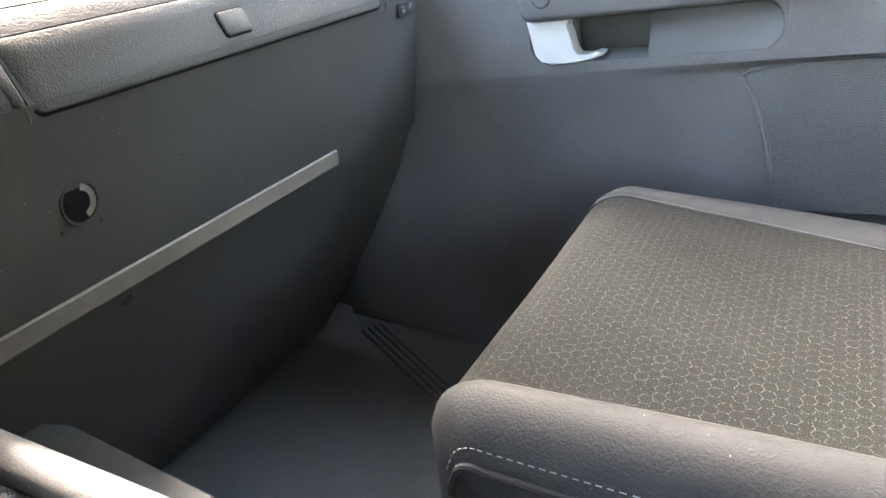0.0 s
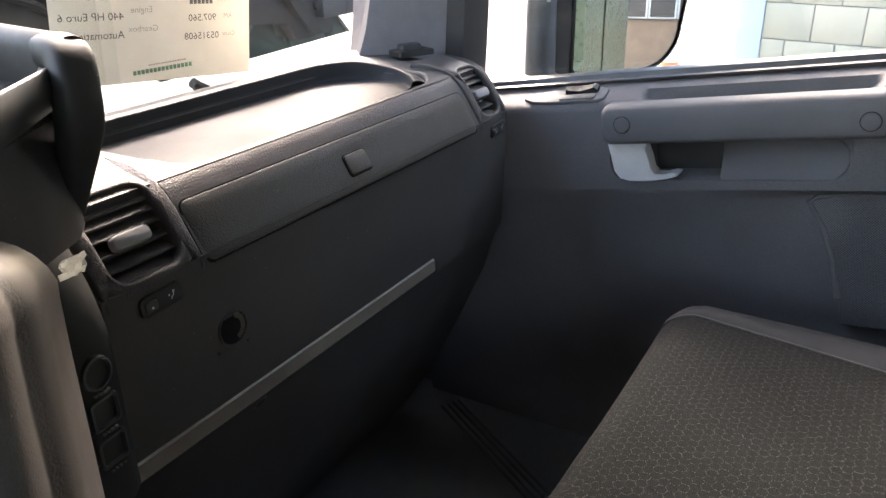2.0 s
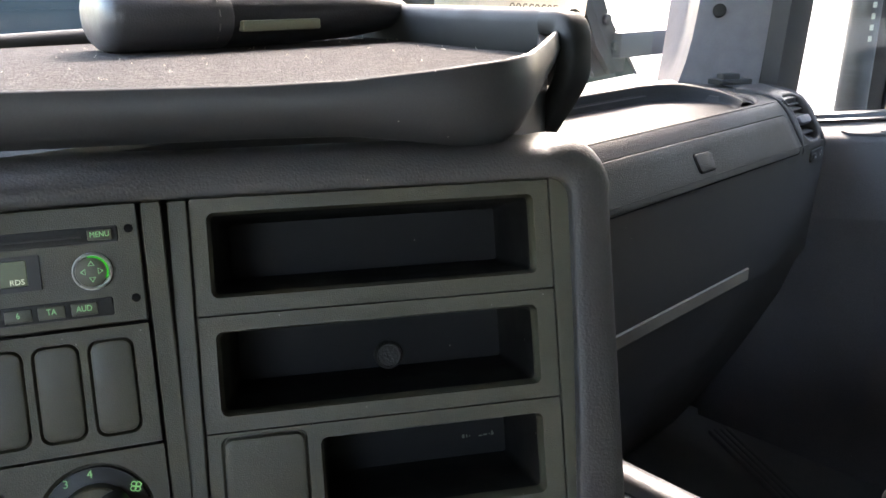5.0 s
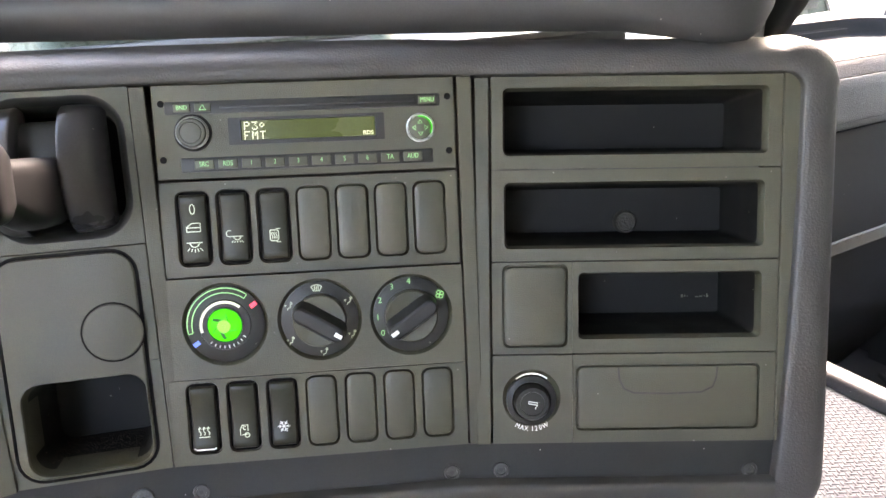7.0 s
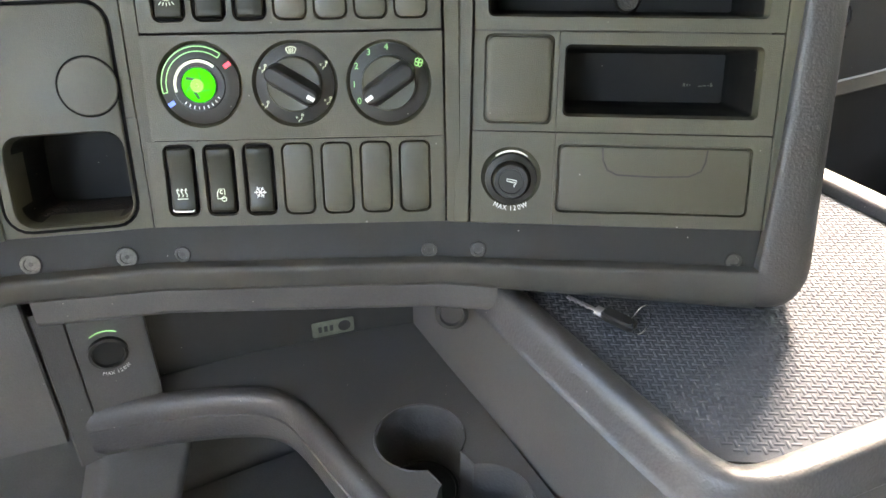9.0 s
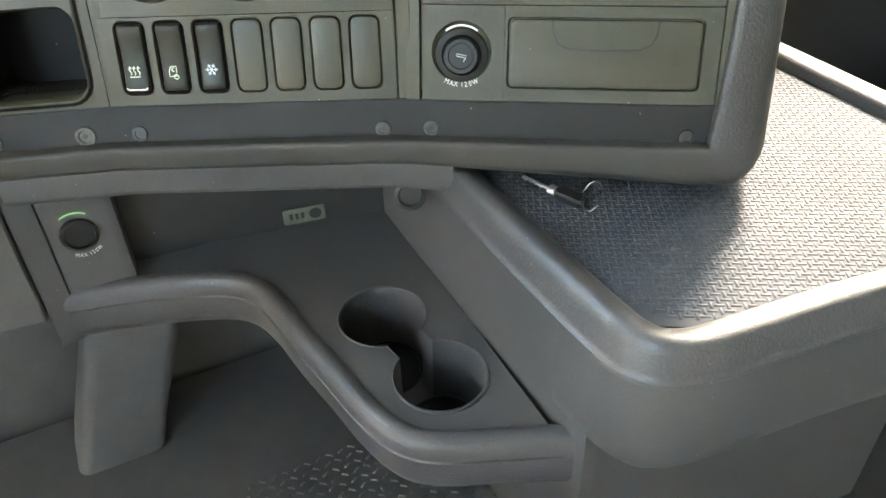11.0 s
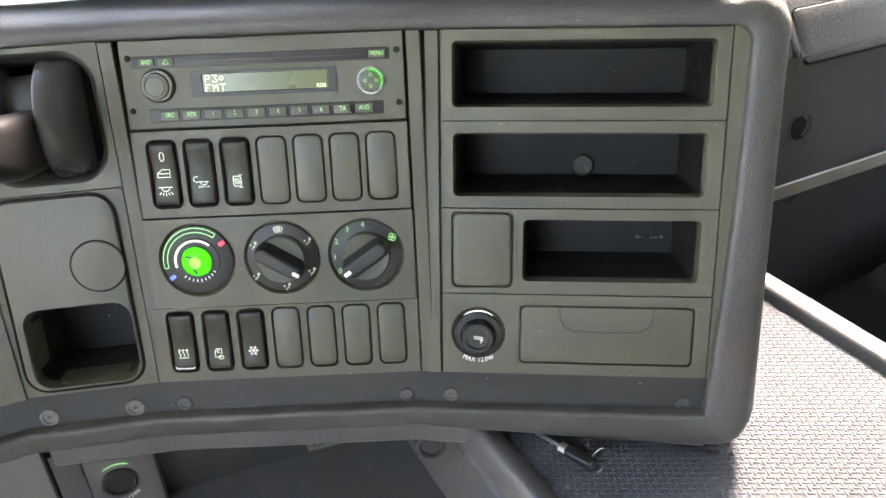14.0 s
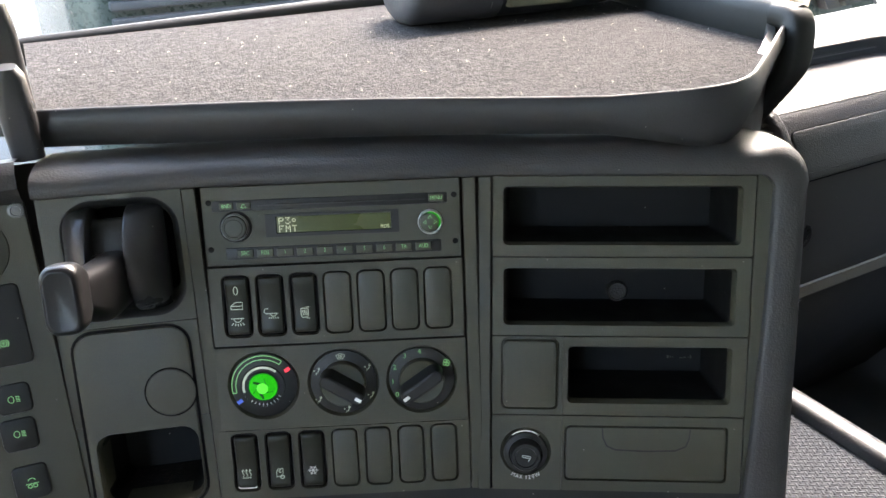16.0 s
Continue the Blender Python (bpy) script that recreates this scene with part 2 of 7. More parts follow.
def hexcloth(name):
    """Seat cloth: grey weave with a pale honeycomb of stitches about 8 mm across."""
    m = material(name, (0.0074, 0.0077, 0.0070), 0.95, bump=0.8, bump_scale=1000, scale=9, vary=0.32, fine=0.6, spec=0.1, distance=0.0006)
    n, l = m.node_tree.nodes, m.node_tree.links
    b = n["Principled BSDF"]
    old = b.inputs["Base Color"].links[0].from_socket
    co = n.new("ShaderNodeTexCoord")

    def vm(op, a, bb=None, c=None):
        k = n.new("ShaderNodeVectorMath")
        k.operation = op
        for i, v in enumerate((a, bb, c)):
            if v is None:
                continue
            if isinstance(v, tuple):
                k.inputs[i].default_value = v
            else:
                l.new(v, k.inputs[i])
        return k

    def mm(op, a, bb=None):
        k = n.new("ShaderNodeMath")
        k.operation = op
        for i, v in enumerate((a, bb)):
            if v is None:
                continue
            if isinstance(v, (int, float)):
                k.inputs[i].default_value = v
            else:
                l.new(v, k.inputs[i])
        return k.outputs[0]

    s = (1.0, 1.7320508, 1.0)
    p = vm("MULTIPLY", co.outputs["Object"], (105.0, 105.0, 0.0)).outputs[0]
    a = vm("SUBTRACT", vm("MODULO", vm("ADD", p, (500.0, 866.0254, 0.0)).outputs[0], s).outputs[0], (0.5, 0.8660254, 0.0)).outputs[0]
    q = vm("SUBTRACT", vm("MODULO", vm("ADD", p, (500.5, 866.8914, 0.0)).outputs[0], s).outputs[0], (0.5, 0.8660254, 0.0)).outputs[0]
    la, lq = vm("LENGTH", a).outputs["Value"], vm("LENGTH", q).outputs["Value"]
    pick = mm("LESS_THAN", la, lq)
    mix = n.new("ShaderNodeMix")
    mix.data_type = "VECTOR"
    l.new(pick, mix.inputs["Factor"]), l.new(q, mix.inputs[4]), l.new(a, mix.inputs[5])
    ab = vm("ABSOLUTE", mix.outputs[1]).outputs[0]
    dot = vm("DOT_PRODUCT", ab, (0.5, 0.8660254, 0.0)).outputs["Value"]
    sx = n.new("ShaderNodeSeparateXYZ")
    l.new(ab, sx.inputs[0])
    hd = mm("MAXIMUM", dot, sx.outputs[0])
    line = mm("GREATER_THAN", hd, 0.464)
    dots = n.new("ShaderNodeTexNoise")
    dots.inputs["Scale"].default_value = 900
    l.new(co.outputs["Object"], dots.inputs["Vector"])
    line = mm("MULTIPLY", line, mm("GREATER_THAN", dots.outputs["Fac"], 0.53))
    cm = n.new("ShaderNodeMix")
    cm.data_type = "RGBA"
    l.new(mm("MULTIPLY", line, 0.46), cm.inputs["Factor"])
    l.new(old, cm.inputs[6])
    cm.inputs[7].default_value = (0.095, 0.095, 0.085, 1)
    l.new(cm.outputs[2], b.inputs["Base Color"])
    return m


def pierced(name):
    """Speaker cloth: grey plastic with rows of small dark holes 3 mm apart."""
    m = material(name, (0.072, 0.072, 0.074), 0.5, scale=10)
    n, l = m.node_tree.nodes, m.node_tree.links
    b = n["Principled BSDF"]
    old = b.inputs["Base Color"].links[0].from_socket
    co = n.new("ShaderNodeTexCoord")
    turn = n.new("ShaderNodeMapping")
    turn.inputs["Rotation"].default_value = (0, 0, radians(45))
    turn.inputs["Scale"].default_value = (1, 1, 0)
    v = n.new("ShaderNodeTexVoronoi")
    v.inputs["Scale"].default_value, v.inputs["Randomness"].default_value = 410, 0
    l.new(co.outputs["Object"], turn.inputs[0]), l.new(turn.outputs[0], v.inputs["Vector"])
    r = n.new("ShaderNodeMapRange")
    r.inputs[1].default_value, r.inputs[2].default_value = 0.30, 0.40
    l.new(v.outputs["Distance"], r.inputs[0])
    cm = n.new("ShaderNodeMix")
    cm.data_type = "RGBA"
    l.new(r.outputs[0], cm.inputs["Factor"])
    cm.inputs[6].default_value = (0.006, 0.0062, 0.0066, 1)
    l.new(old, cm.inputs[7]), l.new(cm.outputs[2], b.inputs["Base Color"])
    bp = n.new("ShaderNodeBump")
    bp.inputs["Strength"].default_value, bp.inputs["Distance"].default_value = 0.8, 0.001
    l.new(r.outputs[0], bp.inputs["Height"]), l.new(bp.outputs[0], b.inputs["Normal"])
    return m


M["cloth"] = hexcloth("seat cloth")
M["grille"] = pierced("speaker grille")


# ---- building helpers ----
def part(name, bm, mat, parent=None, label="", sharp=35, matrix=None):
    """Link a bmesh as one mesh object, under a thing or a part."""
    bmesh.ops.recalc_face_normals(bm, faces=bm.faces[:])
    me = bpy.data.meshes.new(name)
    bm.to_mesh(me)
    bm.free()
    for p in me.polygons:
        p.use_smooth = True
    me.set_sharp_from_angle(angle=radians(sharp))
    me.materials.append(M[mat] if isinstance(mat, str) else mat)
    ob = new(name, me)
    if parent:
        ob.parent = parent
    if matrix is not None:
        ob.matrix_basis = matrix
    return tagged(ob, label=label)


def thing(name, matrix, label, category, group="", kind=""):
    ob = new(name)
    ob.empty_display_size = 0.02
    ob.matrix_basis = matrix
    return tagged(ob, label, category, group, kind)


def axes(o, r, v, w):
    m = Matrix.Identity(4)
    for i, a in enumerate((r, v, w, o)):
        for k in range(3):
            m[k][i] = a[k]
    return m


def leaning(o, angle, lean):
    """A panel's frame: x along it (turned by angle from world x), y up its face, which leans back, z out of it."""
    a, b = radians(angle), radians(lean)
    r, f = Vector((math.cos(a), math.sin(a), 0)), Vector((-math.sin(a), math.cos(a), 0))
    v = math.cos(b) * Vector((0, 0, 1)) + math.sin(b) * f
    return axes(o, r, v, r.cross(v))


def rr(cx, cy, w, h, r, z, k=5):
    """Loop of a rounded rectangle."""
    r = max(min(r, w / 2 - 1e-5, h / 2 - 1e-5), 1e-5)
    pts = []
    for i, (sx, sy) in enumerate(((1, 1), (-1, 1), (-1, -1), (1, -1))):
        for j in range(k + 1):
            a = radians(90 * i + 90 * j / k)
            pts.append((cx + sx * (w / 2 - r) + r * math.cos(a), cy + sy * (h / 2 - r) + r * math.sin(a), z))
    return pts


def ring(cx, cy, r, z, n=32):
    return [(cx + r * math.cos(2 * math.pi * i / n), cy + r * math.sin(2 * math.pi * i / n), z) for i in range(n)]


def loft(bm, loops, first=False, last=True, closed=True):
    rows = [[bm.verts.new(p) for p in lp] for lp in loops]
    n = len(rows[0])
    for a, b in zip(rows, rows[1:]):
        for i in range(n if closed else n - 1):
            j = (i + 1) % n
            try:
                bm.faces.new((a[i], a[j], b[j], b[i]))
            except ValueError:
                pass
    if first:
        bm.faces.new(rows[0][::-1])
    if last:
        bm.faces.new(rows[-1])
    return rows


def pad(bm, cx, cy, w, h, r, z0, z1, b=0.001, k=5):
    """A raised pad with a rounded outline and rounded top edge."""
    loft(bm, [rr(cx, cy, w, h, r, z0, k), rr(cx, cy, w, h, r, z1 - b, k), rr(cx, cy, w - 0.6 * b, h - 0.6 * b, r, z1 - 0.3 * b, k),
              rr(cx, cy, w - 2 * b, h - 2 * b, r, z1, k)])


def disc(bm, cx, cy, r, z0, z1, b=0.001, n=32):
    loft(bm, [ring(cx, cy, r, z0, n), ring(cx, cy, r, z1 - b, n), ring(cx, cy, r - 0.3 * b, z1 - 0.3 * b, n), ring(cx, cy, r - b, z1, n)])


def box(bm, x0, x1, y0, y1, z0, z1, b=0.0):
    bb = bmesh.new()
    bmesh.ops.create_cube(bb, size=1)
    for v in bb.verts:
        v.co = ((x0 + x1) / 2 + v.co.x * (x1 - x0), (y0 + y1) / 2 + v.co.y * (y1 - y0), (z0 + z1) / 2 + v.co.z * (z1 - z0))
    if b:
        bmesh.ops.bevel(bb, geom=bb.edges[:], offset=b, segments=2, affect="EDGES", profile=0.5)
    me = bpy.data.meshes.new("t")
    bb.to_mesh(me)
    bb.free()
    bm.from_mesh(me)
    bpy.data.meshes.remove(me)


def framed(bm, x0, x1, y0, y1, hole, z=0.0, t=0.004, k=5, cap=True):
    """A flat plate with a rounded hole (cx, cy, w, h, r, loops of (inset, z)): its outer edges have thickness t."""
    cx, cy, w, h, r, steps = hole
    o = rr((x0 + x1) / 2, (y0 + y1) / 2, x1 - x0, y1 - y0, 0.0008, z, k)
    loops = [[(p[0], p[1], z - t) for p in o], o, rr(cx, cy, w, h, r, z, k)]
    for inset, zz in steps:
        loops.append(rr(cx, cy, w - 2 * inset, h - 2 * inset, max(r - inset, 0.001), zz, k))
    loft(bm, loops, last=cap)


def plain(bm, x0, x1, y0, y1, z=0.0, t=0.004):
    loft(bm, [rr((x0 + x1) / 2, (y0 + y1) / 2, x1 - x0, y1 - y0, 0.0008, z - t, 2),
              rr((x0 + x1) / 2, (y0 + y1) / 2, x1 - x0, y1 - y0, 0.0008, z - 0.0005, 2),
              rr((x0 + x1) / 2, (y0 + y1) / 2, x1 - x0 - 0.001, y1 - y0 - 0.001, 0.0008, z, 2)])


def tube(bm, pts, r, n=8, caps=True, closed=False):
    """A round bar along points."""
    pts = [Vector(p) for p in pts]
    loops = []
    for i, p in enumerate(pts):
        if closed:
            d = pts[(i + 1) % len(pts)] - pts[i - 1]
        else:
            d = pts[min(i + 1, len(pts) - 1)] - pts[max(i - 1, 0)]
        q = d.to_track_quat("Z", "Y")
        rad = r[i] if isinstance(r, (list, tuple)) else r
        loops.append([tuple(p + q @ Vector((rad * math.cos(2 * math.pi * k / n), rad * math.sin(2 * math.pi * k / n), 0))) for k in range(n)])
    if closed:
        loops.append(loops[0])
    loft(bm, loops, caps and not closed, caps and not closed)
    if closed:
        bmesh.ops.remove_doubles(bm, verts=bm.verts[:], dist=1e-7)


def ribbon(bm, pts, width, z, t=0.0001):
    """A flat printed line in the xy plane."""
    n = len(pts)
    rows = []
    for i, p in enumerate(pts):
        a, b = Vector(pts[max(i - 1, 0)]), Vector(pts[min(i + 1, n - 1)])
        d = (b - a).normalized()
        s = Vector((-d.y, d.x)) * width / 2
        rows.append(((p[0] + s.x, p[1] + s.y), (p[0] - s.x, p[1] - s.y)))
    for zz in (z,):
        va = [(bm.verts.new((*a, zz)), bm.verts.new((*b, zz))) for a, b in rows]
        for (a, b), (c, d) in zip(va, va[1:]):
            bm.faces.new((a, b, d, c))


def arc(cx, cy, r, a0, a1, n=16):
    return [(cx + r * math.cos(radians(a0 + (a1 - a0) * i / n)), cy + r * math.sin(radians(a0 + (a1 - a0) * i / n))) for i in range(n + 1)]


def slab(bm, outline, z0, z1):
    """A solid from a flat outline (x, y)."""
    loft(bm, [[(*p, z0) for p in outline], [(*p, z1) for p in outline]], True, True)


def arc_words(body, size, mat, parent, cx, cy, r, z, mid, step):
    """Letters on an arc that opens upwards; step is the angle of one usual letter."""
    wide = {"M": 1.25, "W": 1.4, " ": 0.55, "1": 0.75}
    a = mid - step * sum(wide.get(ch, 1.0) for ch in body) / 2
    for ch in body:
        w = wide.get(ch, 1.0) * step
        if ch != " ":
            q = radians(a + w / 2)
            words("lettering", ch, size, mat, parent, cx + r * math.cos(q), cy + r * math.sin(q), z, turn=a + w / 2 + 90, stretch=0.82)
        a += w


def profile(bm, section, x0, x1, caps=True):
    """A solid from a section (y, z) drawn along x."""
    loft(bm, [[(x0, *p) for p in section], [(x1, *p) for p in section]], caps, caps)


def words(name, body, size, mat, parent, x, y, z, align="CENTER", mirror=False, turn=0.0, stretch=1.0, label=""):
    cu = bpy.data.curves.new("t", "FONT")
    cu.body, cu.size, cu.align_x, cu.align_y = body, size, align, "CENTER"
    cu.resolution_u = 3
    tmp = new("t", cu)
    bpy.context.view_layer.update()
    me = bpy.data.meshes.new_from_object(tmp.evaluated_get(bpy.context.evaluated_depsgraph_get()))
    bpy.data.objects.remove(tmp)
    bpy.data.curves.remove(cu)
    me.name = name
    me.transform(Matrix.Translation((x, y, z)) @ Matrix.Rotation(radians(turn), 4, "Z") @ Matrix.Diagonal((-stretch if mirror else stretch, 1, 1, 1)))
    me.materials.clear()
    me.materials.append(M[mat])
    ob = new(name, me)
    ob.parent = parent
    return tagged(ob, label=label)

# ---- frames of the three bent panels ----
mm = 0.001
F0 = leaning((0.021, 0.900, 0.824), -19.0, 15.5)
F1 = leaning((0.041, 0.892, 0.824), -26.02, 15.5)
F2 = leaning((0.232, 0.803, 0.822), -32.1, 17.0)
FL = leaning((-0.066, 0.928, 0.824), -8.0, 15.5)
DOOR = axes((1.34, 0.755, 0.70), (0, -0.988, 0.155), (0, 0.155, 0.988), (-1, 0, 0))
FLOOR = 0.10
I4 = Matrix.Identity(4)

# ---- cab shell ----
bm = bmesh.new()
box(bm, -1.12, 1.45, -0.9, 1.25, FLOOR - 0.05, FLOOR)
tagged(part("floor", bm, "floor"), "dark rubber cab floor", "floor", kind="structure")
# out of view; made pale so that it bounces light down
bm = bmesh.new()
box(bm, -1.20, 1.50, -1.0, 1.32, 1.72, 1.78)
tagged(part("ceiling", bm, "roof"), "unseen cab roof, pale to bounce light down", "ceiling", kind="structure")
bm = bmesh.new()
box(bm, -1.20, 1.50, -1.0, -0.9, FLOOR - 0.05, 1.72)
tagged(part("wall_rear", bm, "cab"), "grey rear wall of the cab", "wall", kind="structure")
bm = bmesh.new()
box(bm, -1.20, 1.50, 1.27, 1.36, FLOOR - 0.35, 0.70)
box(bm, -1.20, 1.50, 1.23, 1.31, 1.66, 1.72)
tagged(part("wall_front", bm, "dark"), "dark front bulkhead under and over the windscreen", "wall", kind="structure")
# out of view; the opening is placed to control side light on the panel
bm = bmesh.new()
box(bm, -1.20, -1.12, -0.9, 1.23, 1.50, 1.72)
box(bm, -1.20, -1.12, -0.9, -0.70, FLOOR - 0.05, 1.50)
box(bm, -1.20, -1.12, -0.70, 0.10, FLOOR - 0.05, 0.92)
box(bm, -1.20, -1.12, 0.10, 1.27, FLOOR - 0.05, 1.50)
tagged(part("wall_left", bm, "cab"), "unseen driver side wall, its opening placed to set the light", "wall", kind="structure")
bm = bmesh.new()
box(bm, 1.42, 1.50, -3.4, 0.95, FLOOR - 0.9, 0.55)
box(bm, 1.42, 1.50, -3.4, -0.9, 0.55, 1.72)
box(bm, 1.42, 1.50, -0.9, 1.27, 1.45, 1.72)
box(bm, 1.42, 1.50, -0.9, -0.1, 0.55, 1.45)
box(bm, 1.42, 1.50, 0.95, 1.36, FLOOR - 0.9, 0.70)
tagged(part("wall_right", bm, "green"), "dark green painted passenger side of the cab", "wall", kind="structure")

bm = bmesh.new()
box(bm, 1.402, 1.418, 0.86, 1.27, FLOOR, 0.70, 0.004)
tagged(part("kick_panel", bm, "door"), "dark trim panel in the passenger footwell corner", "panel", kind="structure")


def pane(name, quad, thick, label):
    bm = bmesh.new()
    n = (Vector(quad[1]) - Vector(quad[0])).cross(Vector(quad[3]) - Vector(quad[0])).normalized() * thick
    loft(bm, [quad, [tuple(Vector(p) + n) for p in quad]], True, True)
    ob = tagged(part(name, bm, "glass"), label, "window", kind="structure")
    ob.visible_shadow = False
    return ob


pane("window_1", [(-1.12, 1.345, 0.70), (1.50, 1.345, 0.70), (1.50, 1.243, 1.66), (-1.12, 1.243, 1.66)], 0.005, "clear windscreen glass")
pane("window_2", [(1.445, -0.1, 0.80), (1.445, 1.0, 0.66), (1.445, 1.0, 1.45), (1.445, -0.1, 1.45)], 0.005, "clear side window glass of the passenger door")


# ---- bent centre panel: hood, side bezel, lower band ----
def fp(f, u, v, w=0.0):
    return f @ Vector((u * mm, v * mm, w * mm))


def fd(f, u, v, w=0.0):
    return f.to_3x3() @ Vector((u, v, w))


dash = thing("centre_dashboard", I4, "grey grained centre dashboard panel turned to the driver", "dashboard")

stations = [(fp(F0, -90, 1), fd(F0, 0, 1), fd(F0, 0, 0, 1), 28), (fp(F0, -86, 0), fd(F0, 0, 1), fd(F0, 0, 0, 1), 30)]
for f, us in ((F0, (-60, -30)), (F1, (0, 40, 80, 120, 160)), (F2, (0, 40, 80, 120, 150, 165))):
    stations += [(fp(f, u, 0), fd(f, 0, 1), fd(f, 0, 0, 1), 29) for u in us]
for a in range(0, 91, 10):
    c, s = math.cos(radians(90 - a)), math.sin(radians(90 - a))
    stations.append((fp(F2, 189 + 11 * c, -11 + 11 * s), fd(F2, c, s), fd(F2, 0, 0, 1), 29 + 5 * math.sin(radians(2 * a))))
for v, u in ((-40, 199.6), (-80, 198.8), (-130, 197), (-180, 194.5), (-230, 191.5), (-255, 189.5), (-268, 188)):
    stations.append((fp(F2, u, v), fd(F2, 1, 0), fd(F2, 0, 0, 1), (226.5 - u) / 0.93))
for a, b in ((12, 41), (25, 40.5), (38, 40), (50, 38.5), (62, 36), (75, 33), (90, 31)):
    c, s = math.cos(radians(a)), math.sin(radians(a))
    stations.append((fp(F2, 188, -268), fd(F2, c, -s), fd(F2, 0, 0, 1), b))
sec = [(0.0, -4), (0.0, 4.2), (0.012, 5.2), (0.045, 5.8), (0.17, 6.6), (0.31, 6.0), (0.45, 3.4), (0.58, -1.0), (0.70, -7), (0.81, -14.5), (0.90, -23.5), (0.965, -34), (1.0, -46)]
side = [(0.0, -4), (0.0, 3.6), (0.012, 5.0), (0.045, 5.8), (0.17, 6.5), (0.36, 6.4), (0.56, 5.4), (0.72, 3.2), (0.84, -1.0), (0.92, -8), (0.968, -18), (0.99, -31), (1.0, -46)]
bm = bmesh.new()
n_top = 15
loops = []
for i, (p, d, w, b) in enumerate(stations):
    k = min(1, max(0, (i - n_top) / 8))
    flank = [(b * 0.99 + 5 * k, -50), (b * 0.98 + 11 * k, -75 - 25 * k), (b * 0.98 + 17 * k, -90 - 60 * k)]
    cut = [(a * (1 - k) + a2 * k, c * (1 - k) + c2 * k) for (a, c), (a2, c2) in zip(sec, side)]
    loops.append([tuple(p + d * (b * a * mm) + w * (c * mm)) for a, c in cut] + [tuple(p + d * (o * mm) + w * (c * mm)) for o, c in flank])
loft(bm, loops, False, False, closed=False)
part("hood", bm, "hood", dash, "rounded grained hood and side bezel", sharp=60)

# lower band, lip and apron under it
low = [(-242, 0), (-244, -5), (-266, -5), (-268, -4), (-269.5, 3.0), (-270.5, 4.6), (-272.5, 5.2), (-275, 4.4), (-284, 2.6), (-287.5, -1), (-288.5, -8), (-288.5, -60)]
bm = bmesh.new()
rows = []
for f, us in ((FL, (-90, -40)), (F0, (-88, -60, -30)), (F1, (-8, 40, 90, 140, 185)), (F2, (0, 50, 100, 150, 186, 191))):
    for u in us:
        k = 1 if f is not F2 else 1 + max(0, u) / 200 * 0.75
        rows.append([tuple(fp(f, u, v if v > -275 else -275 + (v + 275) * k, w)) for v, w in low])
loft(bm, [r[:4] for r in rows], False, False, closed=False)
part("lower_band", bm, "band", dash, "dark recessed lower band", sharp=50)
bm = bmesh.new()
loft(bm, [r[3:] for r in rows], False, False, closed=False)
part("lower_lip", bm, "lip", dash, "protruding lower lip", sharp=50)

# backing plane behind the modules
bm = bmesh.new()
rows = []
for f, us in ((FL, (-150, -5)), (F0, (-85, 0)), (F1, (-8, 100, 190)), (F2, (0, 100, 205))):
    for u in us:
        rows.append([tuple(fp(f, u, v, w)) for v, w in ((24, -75), (-250, -75), (-250, -110), (24, -110))])
loft(bm, rows, True, True, closed=True)
part("backing", bm, "dark", dash)

# plate added under the hood to block light leaking through its joint
bm = bmesh.new()
rows = []
for f, us in ((F0, (-88, -30)), (F1, (0, 90, 180)), (F2, (0, 100, 190))):
    for u in us:
        rows.append([tuple(fp(f, u, v, w)) for v, w in ((0.5, -4.5), (0.5, -95), (5, -95), (5, -4.5))])
for v in (-4, -60, -130, -200, -250):
    rows.append([tuple(fp(F2, u, v, w)) for u, w in ((207, -4.5), (207, -95), (212, -95), (212, -4.5))])
loft(bm, rows, True, True, closed=True)
part("light_block_plate", bm, "black", dash)

# raised strips between the module columns
for f, u in ((F0, 13.5), (F1, 193), (F2, -5.5)):
    bm = bmesh.new()
    plain(bm, (u - 4.6) * mm, (u + 4.6) * mm, -0.243, -0.001, 0.0005)
    part("divider_strip", bm, "panel", dash, matrix=f)
bm = bmesh.new()
plain(bm, 0.1895, 0.2068, -0.243, 0.0015, 0.0)
part("divider_strip", bm, "panel", dash, matrix=F2)


def screw(f, u, v, w, ringed=False):
    bm = bmesh.new()
    k = 1.3 if ringed else 1.0
    loft(bm, [ring(0, 0, 5.5 * k * mm, 0, 20), ring(0, 0, 5 * k * mm, 1.2 * mm, 20), ring(0, 0, 3.4 * k * mm, 1.4 * mm, 20), ring(0, 0, 3.2 * k * mm, 0.4 * mm, 20)])
    s = part("screw", bm, "washer" if ringed else "screw", dash, "bare metal screw" if ringed else "", matrix=f @ pose(u * mm, v * mm, w * mm))
    bm = bmesh.new()
    loft(bm, [[(r * (1.0 if i % 2 else 0.68) * math.cos(i * math.pi / 6) * mm, r * (1.0 if i % 2 else 0.68) * math.sin(i * math.pi / 6) * mm, z * mm) for i in range(12)] for r, z in ((1.9, 0.3), (1.8, 0.55))])
    part("screw_socket", bm, "dark", s)


for f, u, v, rg in ((F0, -74, -262, True), (F0, -13, -262.5, True), (F1, 10, -263, False), (F1, 176, -264, False), (F2, 6, -262.5, False), (F2, 175, -265, False)):
    screw(f, u, v, -5, rg)

# ---- modules in the centre panel ----
Z1 = 0.6 * mm


